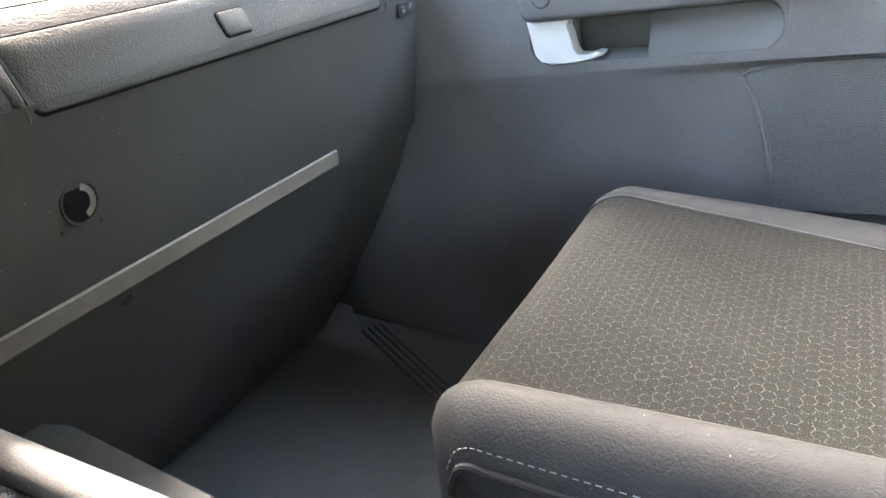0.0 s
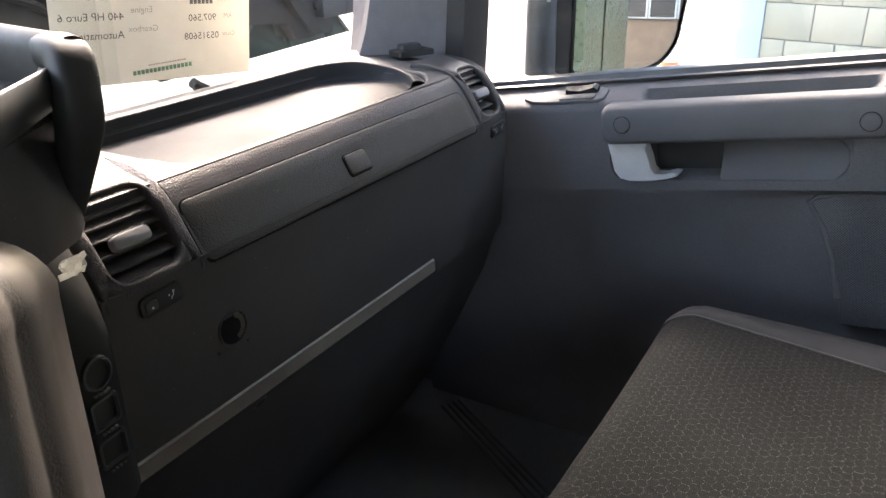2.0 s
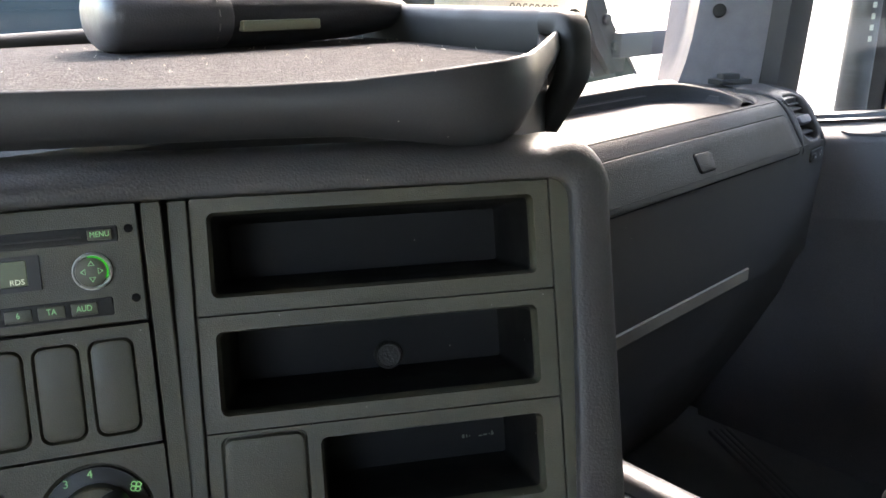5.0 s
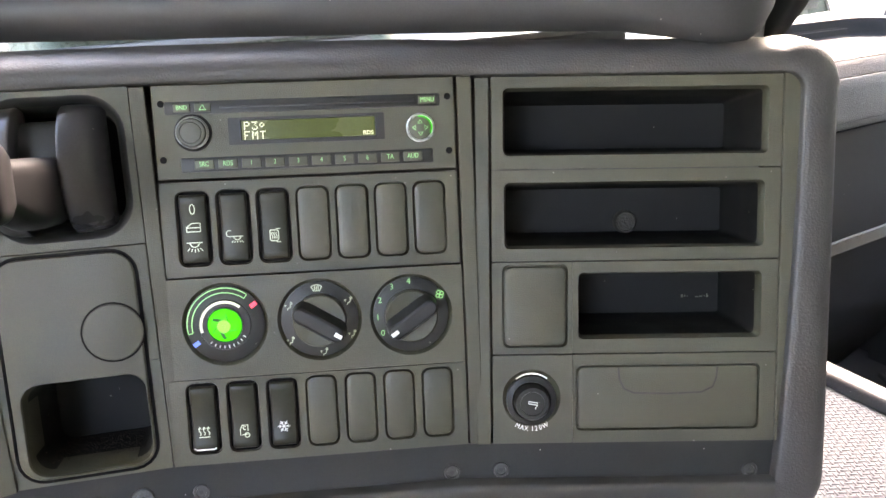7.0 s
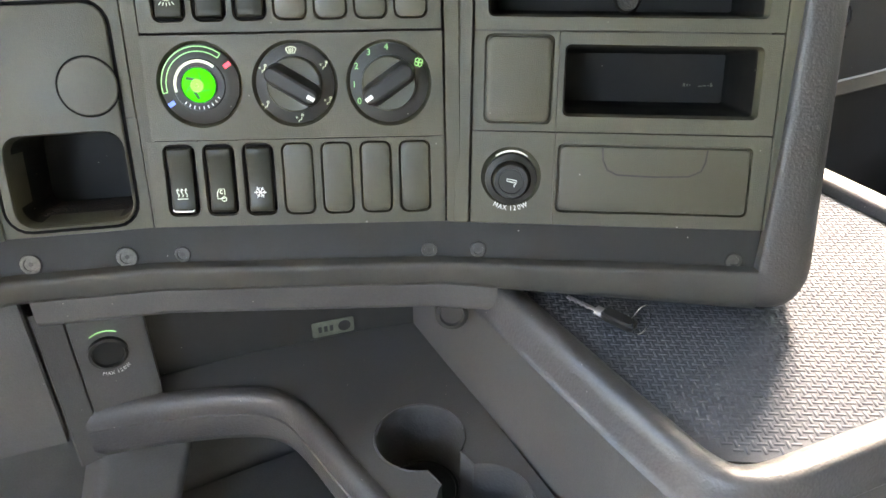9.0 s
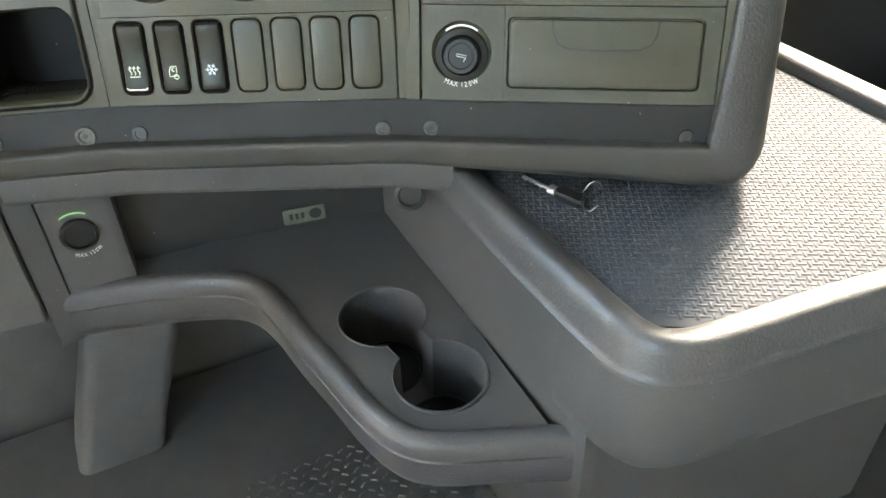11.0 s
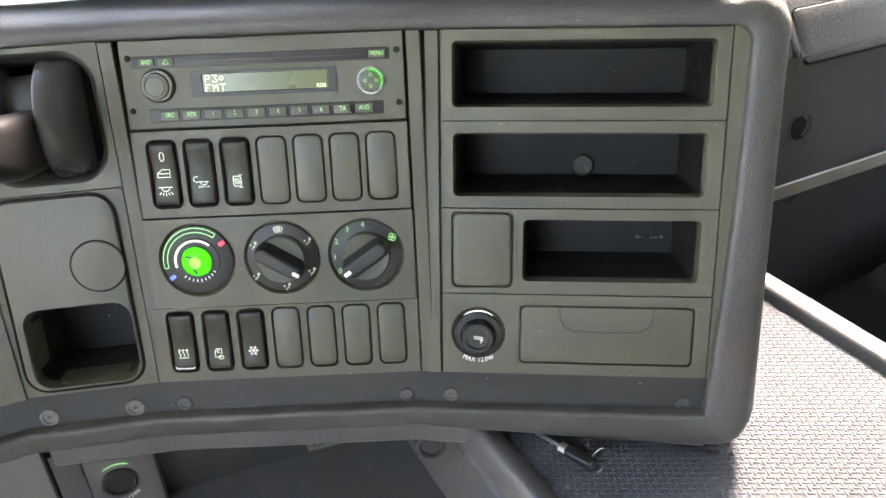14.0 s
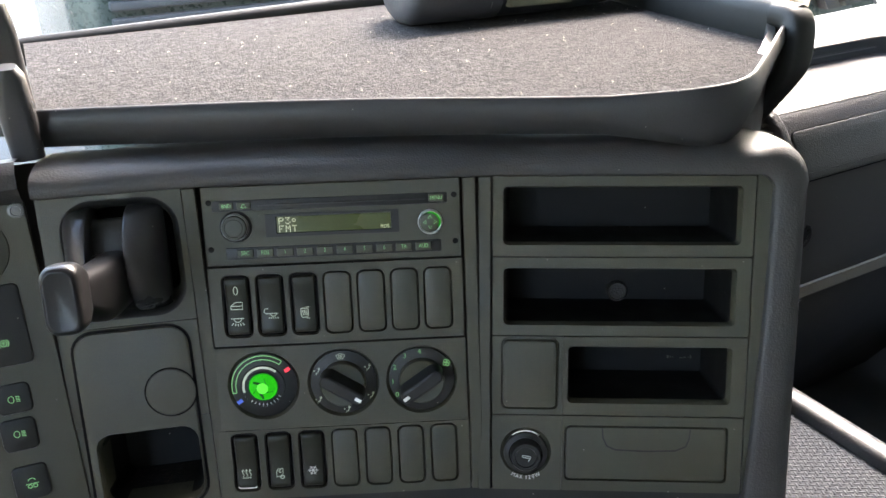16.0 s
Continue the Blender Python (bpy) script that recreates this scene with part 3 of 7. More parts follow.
# radio
radio = thing("car_radio", F1, "dark grey radio with a lit green display", "radio")
bm = bmesh.new()
plain(bm, 0.0007, 0.1863, -0.0583, -0.0007, Z1, 0.006)
part("faceplate", bm, "panel", radio)
for u, v in ((6, -12), (182, -13), (182, -47), (5, -46)):
    bm = bmesh.new()
    disc(bm, u * mm, v * mm, 2.1 * mm, 0, 0.8 * mm, 0.0002, 16)
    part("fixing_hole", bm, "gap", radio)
bm = bmesh.new()
pad(bm, 0.0925, -0.0148, 0.169, 0.0078, 0.0012, 0, 1.1 * mm, 0.0004)
slot = part("disc_slot", bm, "black", radio, "black disc slot bar")
bm = bmesh.new()
box(bm, 0.041, 0.161, -0.0156, -0.0144, 0.0010, 0.0016, 0.0002)
part("slot_flap", bm, "dark", slot)
for u, w, s in ((18.5, 10, "BND"), (31, 10, ""), (169, 11, "MENU")):
    bm = bmesh.new()
    pad(bm, u * mm, -0.0148, w * mm, 0.0052, 0.0006, 0.0008, 2.0 * mm, 0.0004)
    b = part("button", bm, "blank", radio)
    if s:
        words("lettering", s, 0.0038, "glow", b, u * mm, -0.0147, 2.1 * mm, stretch=0.85)
    else:
        bm = bmesh.new()
        ribbon(bm, [((u - 2) * mm, -0.0162), (u * mm, -0.0132), ((u + 2) * mm, -0.0162), ((u - 2) * mm, -0.0162)], 0.0005, 2.1 * mm)
        part("eject_mark", bm, "glow", b)
# volume knob
bm = bmesh.new()
loft(bm, [ring(0.024, -0.030, r * mm, z, 40) for r, z in ((11.4, 0.0004), (11.2, 0.0022), (10.4, 0.0030), (9.9, 0.0026))])
kn = part("volume_knob", bm, "black", radio, "round knob with a thin bright ring")
bm = bmesh.new()
loft(bm, [ring(0.024, -0.030, r * mm, z, 40) for r, z in ((9.9, 0.0026), (9.7, 0.0050), (9.2, 0.0058), (8.9, 0.0056), (8.8, 0.0048))], last=False)
part("ring", bm, "ringmetal", kn, "thin bright metal ring")
bm = bmesh.new()
loft(bm, [ring(0.024, -0.030, r * mm, z, 40) for r, z in ((8.9, 0.0040), (8.6, 0.0070), (8.0, 0.0076), (6.9, 0.0077), (6.7, 0.0072), (6.3, 0.0072), (6.0, 0.0077), (4.0, 0.0079))])
part("cap", bm, "blank", kn)
# display
bm = bmesh.new()
framed(bm, 0.0455, 0.1415, -0.0383, -0.0217, (0.0945, -0.0297, 0.083, 0.0125, 0.0008, [(0.0006, -0.0008)]), 0.0018, 0.0015)
dsp = part("display_frame", bm, "black", radio)
bm = bmesh.new()
box(bm, 0.0535, 0.1355, -0.0355, -0.0239, 0.0004, 0.0012)
lcd = part("display", bm, "lcd", dsp, "lit green display")
DOTS = {"P": "11110100011000111110100001000010000", "3": "11111000100010000010000011000101110", "o": "00000011001001010010011000000000000",
        "F": "11111100001000011100100001000010000", "M": "10001110111010110101100011000110001", "T": "11111001000010000100001000010000100"}


def dot_words(body, x, y, pitch, mat, parent):
    """Letters of a dot display, five by seven dots each."""
    for i, ch in enumerate(body):
        bm = bmesh.new()
        for k, on in enumerate(DOTS[ch]):
            if on == "1":
                u, v = x + (i * 6.6 + k % 5) * pitch, y - (k // 5) * pitch
                box(bm, u, u + pitch * 0.8, v - pitch * 0.8, v, 0.0012, 0.0014)
        part("lettering", bm, mat, parent)


dot_words("P3o", 0.0550, -0.0245, 0.00072, "lcdtext", lcd)
dot_words("FMT", 0.0550, -0.0303, 0.00072, "lcdtext", lcd)
words("lettering", "RDS", 0.0036, "lcdtext", lcd, 0.1345, -0.0338, 0.0014, "RIGHT")
# direction pad
bm = bmesh.new()
loft(bm, [ring(0.164, -0.032, 9 * mm, 0.0005), ring(0.164, -0.032, 9 * mm, 0.003), ring(0.164, -0.032, 8.2 * mm, 0.0038), ring(0.164, -0.032, 7.4 * mm, 0.003)], last=False)
pd = part("direction_pad", bm, "ringmetal", radio, "round pad in a chrome ring")
bm = bmesh.new()
disc(bm, 0.164, -0.032, 7.5 * mm, 0.0015, 0.0036, 0.0006)
part("pad_face", bm, "blank", pd)
for a in (0, 90, 180, 270):
    c, s = math.cos(radians(a)), math.sin(radians(a))
    bm = bmesh.new()
    t = [(4.9, 0), (2.9, 1.4), (2.9, -1.4), (4.9, 0)]
    ribbon(bm, [((164 + c * p - s * q) * mm, (-32 + s * p + c * q) * mm) for p, q in t], 0.0004, 0.0037)
    part("arrow_mark", bm, "glow", pd)
bm = bmesh.new()
ribbon(bm, arc(0.164, -0.032, 0.0071, -30, 100), 0.0008, 0.0039)
part("lit_edge", bm, "led", pd)
bm = bmesh.new()
pad(bm, 0.0935, -0.0497, 0.156, 0.0088, 0.001, 0, 1.2 * mm, 0.0004)
part("key_strip", bm, "black", radio)
for i, s in enumerate(("SRC", "RDS", "1", "2", "3", "4", "5", "6", "TA", "AUD")):
    u = (29.5 + 14.35 * i) * mm
    bm = bmesh.new()
    pad(bm, u, -0.0497, 0.0118, 0.0060, 0.0006, 0.0008, 2.2 * mm, 0.0005)
    b = part("button", bm, "blank", radio)
    words("lettering", s, 0.0042, "glow", b, u, -0.0494, 2.3 * mm, stretch=0.8)


# switch rows
def icon(parent, kind, cx, cy, z, mat="glow", s=1.0):
    """Line drawings printed on the switches, in millimetres round the centre."""
    P = {
        "zero": [[(1.5 * math.cos(a * 0.524), 3.0 * math.sin(a * 0.524)) for a in range(13)]],
        "door": [[(-4.2, -2.5), (4.2, -2.5), (4.2, 2.8), (-0.8, 2.8), (-4.2, 0.2), (-4.2, -2.5)], [(-4.2, 0.0), (4.2, 0.0)]],
        "dome": [[(-4.8, 1.6), (4.8, 1.6)], arc(0, 1.6, 2.8, 180, 360, 10)] + [[(1.6 * k, -1.8 - 0.3 * (2 - abs(k))), (2.3 * k, -3.6 - 0.4 * (2 - abs(k)))] for k in (-2, -1, 0, 1, 2)],
        "moon": [arc(-3.0, 2.2, 2.0, 60, 290, 10), [(-2.2, 0.4), (5.2, 0.4)], arc(1.6, 0.4, 2.2, 180, 360, 8)] + [[(1.6 + 1.3 * k, -2.4), (1.6 + 1.8 * k, -3.6)] for k in (-2, -1, 0, 1, 2)],
        "mirror": [[(-2.6, 3.2), (1.6, 3.2), (2.4, 2.2), (2.4, -2.6), (1.4, -3.6), (-2.0, -3.6), (-2.8, -2.6), (-2.8, 2.4), (-2.6, 3.2)], [(1.0, 4.0), (3.6, 4.0)], [(1.0, -4.4), (3.6, -4.4)]]
        + [[(x, -2.2), (x + 0.4, -0.8), (x - 0.3, 0.6), (x, 2.0)] for x in (-1.5, -0.2, 1.1)],
        "heat": [[(x, -2.2), (x + 0.7, -0.8), (x - 0.5, 0.9), (x, 3.0)] for x in (-2.7, 0, 2.7)] + [[(x - 0.9, 2.0), (x, 3.4), (x + 0.9, 2.0)] for x in (-2.7, 0, 2.7)] + [[(-3.5, -3.4), (3.5, -3.4)]],
        "seatair": [[(2.2, -2.4), (-2.6, -2.8), (-2.6, 1.0), (-1.4, 3.6), (2.2, 3.8), (2.2, -0.4)], arc(1.6, -3.0, 1.5, 0, 360, 12), arc(0.3, 1.7, 1.1, 60, 300, 8)],
        "snow": [[(-4 * math.cos(a), -4 * math.sin(a)), (4 * math.cos(a), 4 * math.sin(a))] for a in (0.0, 1.047, 2.094)]
        + [[(2.9 * math.cos(a) - 1.1 * math.sin(a), 2.9 * math.sin(a) + 1.1 * math.cos(a)), (2.0 * math.cos(a), 2.0 * math.sin(a)), (2.9 * math.cos(a) + 1.1 * math.sin(a), 2.9 * math.sin(a) - 1.1 * math.cos(a))] for a in [k * 1.047 for k in range(6)]],
        "screen": [arc(0, -4.0, 6.4, 50, 130, 8), [(-4.1, 0.9), (-2.4, -2.4), (2.4, -2.4), (4.1, 0.9)]] + [[(x, -1.6), (x, 1.4)] for x in (-1.4, 0, 1.4)],
        "person": [arc(1.8, 2.6, 0.8, 0, 360, 8), [(1.4, 1.4), (0.8, -1.0), (-0.8, -1.2), (-1.2, -3.0)], [(-3.4, 1.2), (-2.0, 1.2), (-2.7, 0.0), (-3.4, 1.2)]],
        "fan": [arc(1.5 * math.cos(a), 1.5 * math.sin(a), 1.3, 0, 360, 8) for a in (0.5, 2.1, 3.7, 5.2)],
        "lamp": [arc(-1.2, 0, 2.6, 90, 270, 8), [(-1.2, 2.6), (0.0, 1.4), (0.0, -1.4), (-1.2, -2.6)]] + [[(1.4, y), (4.2, y - 0.5)] for y in (1.8, 0.6, -0.6, -1.8)],
        "axle": [arc(0, 2.0, 2.6, 20, 160, 8), [(-4.5, 0.2), (4.5, 0.2)], arc(-1.8, -1.8, 1.4, 0, 360, 10), arc(1.8, -1.8, 1.4, 0, 360, 10)],
        "brake": [arc(0, 0, 2.3, 0, 360, 14), arc(0, 0, 3.5, 130, 230, 8), arc(0, 0, 3.5, -50, 50, 8), [(0, 1.3), (0, -1.3)], [(-1.2, 0.3), (1.2, 0.3)]],
        "lighter": [[(-2.6, 1.6), (2.6, 0.6), (2.4, -0.6), (-2.8, 0.4), (-2.6, 1.6)], [(2.2, -1.0), (1.0, -2.0), (1.4, -2.8)]],
    }
    bm = bmesh.new()
    for ln in P[kind]:
        ribbon(bm, [(cx + s * x * mm, cy + s * y * mm) for x, y in ln], 0.00055, z)
    part("symbol", bm, mat, parent)


def switch_row(name, f, centres, cy, w, h, x0, x1, y0, y1, kinds, label):
    row = thing(name, f, label, "switch panel")
    edges = [x0] + [(a + b) / 2 for a, b in zip(centres, centres[1:])] + [x1]
    bm = bmesh.new()
    for i, c in enumerate(centres):
        framed(bm, edges[i] * mm, edges[i + 1] * mm, y0 * mm, y1 * mm, (c * mm, cy * mm, w * mm, h * mm, 5.6 * mm, [(0.0006, -0.0010), (0.0011, -0.006)]), 0.0003, 0.006)
    bmesh.ops.remove_doubles(bm, verts=bm.verts[:], dist=1e-6)
    part("faceplate", bm, "panel", row)
    for c, kd in zip(centres, kinds):
        bm = bmesh.new()
        if not kd:
            pad(bm, c * mm, cy * mm, (w - 2.6) * mm, (h - 2.6) * mm, 4.6 * mm, -0.005, 0.0006, 0.0012)
            part("blank_switch", bm, "blank", row)
            continue
        # rocker: dished between a raised top and bottom edge
        # well floor coloured near-black in place of its shade
        pad(bm, c * mm, cy * mm, (w - 1) * mm, (h - 1) * mm, 5 * mm, -0.0058, -0.0022, 0.0002)
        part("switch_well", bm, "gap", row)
        bm = bmesh.new()
        ww, hh = (w - 5.2) / 2, (h - 5.6) / 2
        prof = [(-hh, -5), (-hh, 0.2), (-hh + 0.9, 1.4), (-hh + 3, 1.9), (-hh + 5, 1.6), (-hh + 10, 0.6), (-2, 0.0), (hh - 14, 0.3), (hh - 6, 1.6), (hh - 3, 2.2), (hh - 1, 1.6), (hh, 0.2), (hh, -5)]
        loops = []
        for k in (-1, -0.93, -0.8, 0.8, 0.93, 1):
            dz = {1: -1.2, 0.93: -0.35, 0.8: 0}[abs(k)]
            loops.append([((c + k * ww) * mm, (cy + y) * mm, (z + (dz if z > -2 else 0)) * mm) for y, z in prof])
        loft(bm, loops, True, True, closed=False)
        sw = part("rocker_switch", bm, "rocker", row)
        for nm, dy, mt in kd:
            icon(sw, nm, c * mm, (cy + dy) * mm, 0.0023, mt)
        if kd[0][0] == "heat":
            bm = bmesh.new()
            ribbon(bm, [((c - 7) * mm, (cy - 18.5) * mm), ((c - 5.5) * mm, (cy - 19.8) * mm), ((c + 5.5) * mm, (cy - 19.8) * mm), ((c + 7) * mm, (cy - 18.8) * mm)], 0.0009, 0.0024)
            part("worn_edge", bm, "white", sw)
    return row


switch_row("upper_switch_panel", F1, [20 + 24.65 * i for i in range(7)], -89.3, 21.5, 48, 0.7, 186.3, -119.3, -60.0,
           [[("zero", 12.5, "glowwhite"), ("door", 1, "glowwhite"), ("dome", -10, "glowwhite")], [("moon", -6, "glowwhite")], [("mirror", -6, "glowwhite")], None, None, None, None],
           "dark grey row of three lit rocker switches and four blanks")
switch_row("heater_switch_panel", F1, [16.5 + 25.25 * i for i in range(7)], -212, 21, 48, -3.5, 187.3, -242.6, -186.2,
                     [[("heat", -8, "glowwhite")], [("seatair", -9, "glowwhite")], [("snow", -8, "white")], None, None, None, None],
                     "dark grey row of three rocker switches and four blanks")

# heater dials
heat = thing("heater_control_panel", F1, "dark grey heater panel with three round dials", "control panel")
bm = bmesh.new()
for x0, x1, cx, cy in ((0.2, 64.2, 34.5, -151), (64.2, 123.6, 94, -151.5), (123.6, 187, 153, -152)):
    framed(bm, x0 * mm, x1 * mm, -0.1858, -0.1208, (cx * mm, cy * mm, 54 * mm, 54 * mm, 26.99 * mm, [(0.0012, -0.0012), (0.002, -0.003)]), 0.0003, 0.006, k=10)
bmesh.ops.remove_doubles(bm, verts=bm.verts[:], dist=1e-6)
part("faceplate", bm, "panel", heat)


def dial(cx, cy):
    bm = bmesh.new()
    loft(bm, [ring(cx, cy, 24.6 * mm, -0.003, 40), ring(cx, cy, 24.6 * mm, -0.0008, 40), ring(cx, cy, 19 * mm, 0.0006, 40), ring(cx, cy, 17 * mm, 0.0008, 40)])
    return part("dial", bm, "black", heat, "black round dial")


def knob(d, cx, cy, angle):
    bm = bmesh.new()
    loft(bm, [ring(cx, cy, 17.2 * mm, 0.0006, 40), ring(cx, cy, 16.8 * mm, 0.006, 40), ring(cx, cy, 16 * mm, 0.0068, 40), ring(cx, cy, 15 * mm, 0.0066, 40)])
    k = part("knob_base", bm, "blank", d)
    bm = bmesh.new()
    loft(bm, [rr(0, 0, 37 * mm, 15 * mm, 7 * mm, 0.006), rr(0, 0, 36.5 * mm, 13.5 * mm, 6.7 * mm, 0.012), rr(0, 0, 35 * mm, 9.5 * mm, 4.6 * mm, 0.0185), rr(0, 0, 33 * mm, 6.5 * mm, 3 * mm, 0.0195)])
    gp = part("grip", bm, "black", d, matrix=pose(cx, cy, 0, 0, 0, angle))
    bm = bmesh.new()
    box(bm, 0.0115, 0.0165, -0.0013, 0.0013, 0.019, 0.0197, 0.0002)
    part("pointer", bm, "white", gp, "white pointer mark")


d1, d2, d3 = dial(0.0345, -0.151), dial(0.094, -0.1515), dial(0.153, -0.152)
knob(d2, 0.094, -0.1515, -32)
knob(d3, 0.153, -0.152, 214)
for s, dx, dy in (("0", -19, -11), ("1", -21.8, -0.7), ("2", -20, 10.6), ("3", -12, 19), ("4", -1, 22)):
    words("numeral", s, 0.0055, "glow", d3, 0.153 + dx * mm, -0.152 + dy * mm, 0.0011)
icon(d3, "fan", 0.172, -0.1396, 0.0011)
for nm, dx, dy in (("screen", -1, 20.8), ("person", 19, 11), ("person", 20.5, -11), ("person", 2, -21.5), ("person", -19, -13), ("person", -19, 9.6)):
    icon(d2, nm, 0.094 + dx * mm, -0.1515 + dy * mm, 0.0011, "glowwhite", 0.8)
bm = bmesh.new()
ribbon(bm, arc(0.0345, -0.151, 0.0236, 52, 192, 30), 0.0006, 0.0009)
ribbon(bm, arc(0.0345, -0.151, 0.0206, 52, 192, 30), 0.0006, 0.0011)
for a in (52, 192):
    ribbon(bm, [(0.0345 + r * math.cos(radians(a)), -0.151 + r * math.sin(radians(a))) for r in (0.0206, 0.0236)], 0.0006, 0.0011)
part("scale_mark", bm, "glow", d1)
bm = bmesh.new()
ribbon(bm, arc(0.0345, -0.151, 0.0148, 48, 196, 24), 0.0017, 0.0022)
part("pointer_arc", bm, "glowwhite", d1, "pale ring mark")
for a, mt in ((33, "red"), (212, "blue")):
    bm = bmesh.new()
    ribbon(bm, [(0.0345 + r * math.cos(radians(a)), -0.151 + r * math.sin(radians(a))) for r in (0.0195, 0.0240)], 0.0028, 0.0011)
    part("heat_mark", bm, mt, d1)
bm = bmesh.new()
for a in range(230, 330, 12):
    ribbon(bm, [(0.0345 + r * math.cos(radians(a)), -0.151 + r * math.sin(radians(a))) for r in (0.0132, 0.0150)], 0.0006, 0.0024)
part("tick_marks", bm, "white", d1)
bm = bmesh.new()
loft(bm, [ring(0.0345, -0.151, 16.4 * mm, 0.0007, 40), ring(0.0345, -0.151, 15.8 * mm, 0.002, 40), ring(0.0345, -0.151, 11.5 * mm, 0.002, 40), ring(0.0345, -0.151, 11.3 * mm, 0.0036, 40), ring(0.0345, -0.151, 10.8 * mm, 0.0036, 40)], last=False)
part("lamp_seat", bm, "black", d1)
bm = bmesh.new()
loft(bm, [ring(0.0345, -0.151, 10.9 * mm * math.cos(a), 0.0015 + 0.0048 * math.sin(a), 32) for a in (0.0, 0.3, 0.6, 0.9, 1.2, 1.45)])
lens = part("lamp_lens", bm, "led", d1, "glowing green lens")
bm = bmesh.new()
for k in range(5):
    a = 0.6 + k * 1.15
    ribbon(bm, [(0.0345 + r * math.cos(a + t) * mm, -0.151 + r * math.sin(a + t) * mm) for r, t in ((3.2, 0), (4.6, 0.35), (6.2, 0.6), (8.0, 0.75))], 0.0005 + 0.0012 * (k % 2), 0.0066)
part("shutter_blade", bm, "black", lens)
bm = bmesh.new()
loft(bm, [ring(0.0345, -0.151, 4.2 * mm, 0.0062, 24), ring(0.0345, -0.151, 3.9 * mm, 0.0072, 24), ring(0.0345, -0.151, 1.2 * mm, 0.0072, 24), ring(0.0345, -0.151, 1.0 * mm, 0.0066, 24)])
part("lamp_core", bm, "ledbright", lens)


# storage bins of the second column
def deep(w, h):
    return [(0.0006, -0.0012), (0.0012, -0.004), (0.0016, -0.0075)]


def bin_unit(y0, y1, hole, label):
    t = thing("storage_bin", F2, label, "storage bin", group="bins in the panel")
    bm = bmesh.new()
    framed(bm, 0.0005, 0.1885, y0 * mm, y1 * mm, (hole[0] * mm, hole[1] * mm, hole[2] * mm, hole[3] * mm, 4 * mm, deep(*hole[2:])), 0.0004, 0.004, cap=False)
    part("tub", bm, "panel", t)
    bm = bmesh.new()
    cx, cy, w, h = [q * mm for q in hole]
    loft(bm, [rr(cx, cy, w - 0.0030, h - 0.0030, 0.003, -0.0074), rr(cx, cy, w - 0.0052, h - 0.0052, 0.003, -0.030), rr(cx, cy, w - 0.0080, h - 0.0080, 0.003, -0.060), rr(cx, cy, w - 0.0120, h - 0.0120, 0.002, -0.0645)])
    part("lining", bm, "binlining", t, "bin lining darkened to stand for deep shade")
    return t


bin_unit(-59.6, -0.7, (94, -29.5, 172, 43.5), "empty open storage bin, its lining darkened for shade")
b2 = bin_unit(-119.6, -60.4, (93.5, -90, 170, 43.5), "empty open storage bin with a stud inside")
bm = bmesh.new()
loft(bm, [ring(0.1020, -0.0985, r * mm, z, 24) for r, z in ((8.6, -0.0645), (8.4, -0.0600), (7.2, -0.0580), (6.6, -0.0580), (6.2, -0.0586), (3, -0.0588))])
part("round_stud", bm, "lid", b2, "grey round stud")
b3 = thing("storage_bin", F2, "open storage bin beside a blank cover", "storage bin", group="bins in the panel")
bm = bmesh.new()
framed(bm, 0.0535 , 0.1885, -0.1816, -0.1204, (0.1175, -0.150, 0.121, 0.0445, 0.004, deep(0, 0)), 0.0004, 0.004, cap=False)
part("tub", bm, "panel", b3)
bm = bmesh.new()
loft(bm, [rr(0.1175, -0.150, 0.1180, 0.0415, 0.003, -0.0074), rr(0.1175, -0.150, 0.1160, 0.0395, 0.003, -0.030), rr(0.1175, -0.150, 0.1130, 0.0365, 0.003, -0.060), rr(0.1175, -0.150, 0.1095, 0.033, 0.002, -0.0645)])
part("lining", bm, "binlining", b3, "bin lining darkened to stand for deep shade")
bm = bmesh.new()
for k, (u, w, h) in enumerate(((145, 1.4, 2.2), (147.5, 0.7, 1.6), (149.4, 0.6, 0.7), (155.5, 2.4, 0.7), (158.6, 2.2, 0.8), (162, 1.0, 0.6), (163.8, 0.8, 2.6), (164.6, 0.6, 1.0))):
    box(bm, u * mm, (u + w) * mm, (-155.5 + 0.3 * (k % 3)) * mm, (-155.5 + 0.3 * (k % 3) + h) * mm, -0.0645, -0.0640)
part("pale_marks", bm, "wornpaper", b3, "small pale marks")
bm = bmesh.new()
framed(bm, 0.0005, 0.0533, -0.1816, -0.1204, (0.0288, -0.1497, 0.0435, 0.0555, 0.005, [(0.0010, -0.0015)]), 0.0004, 0.004)
part("cover_frame", bm, "panel", b3)
bm = bmesh.new()
pad(bm, 0.0288, -0.1497, 0.0405, 0.0525, 0.0045, -0.003, 0.0022, 0.0018)
part("blank_cover", bm, "panel", b3, "grey blank cover")

# lighter and drawer
lt = thing("lighter_socket", F2, "black lighter socket marked MAX 120W beside a small drawer", "lighter")
bm = bmesh.new()
framed(bm, 0.0005, 0.0535, -0.2425, -0.1824, (0.0262, -0.2115, 0.039, 0.039, 0.01949, [(0.0010, -0.0010), (0.0045, -0.004), (0.0060, -0.0042)]), 0.0004, 0.004, k=8)
part("faceplate", bm, "panel", lt)
bm = bmesh.new()
loft(bm, [ring(0.0262, -0.2135, r * mm, z) for r, z in ((17.2, -0.0036), (16.6, -0.0006), (13.0, 0.0006), (12.2, -0.0008))], last=False)
part("socket_ring", bm, "black", lt)
bm = bmesh.new()
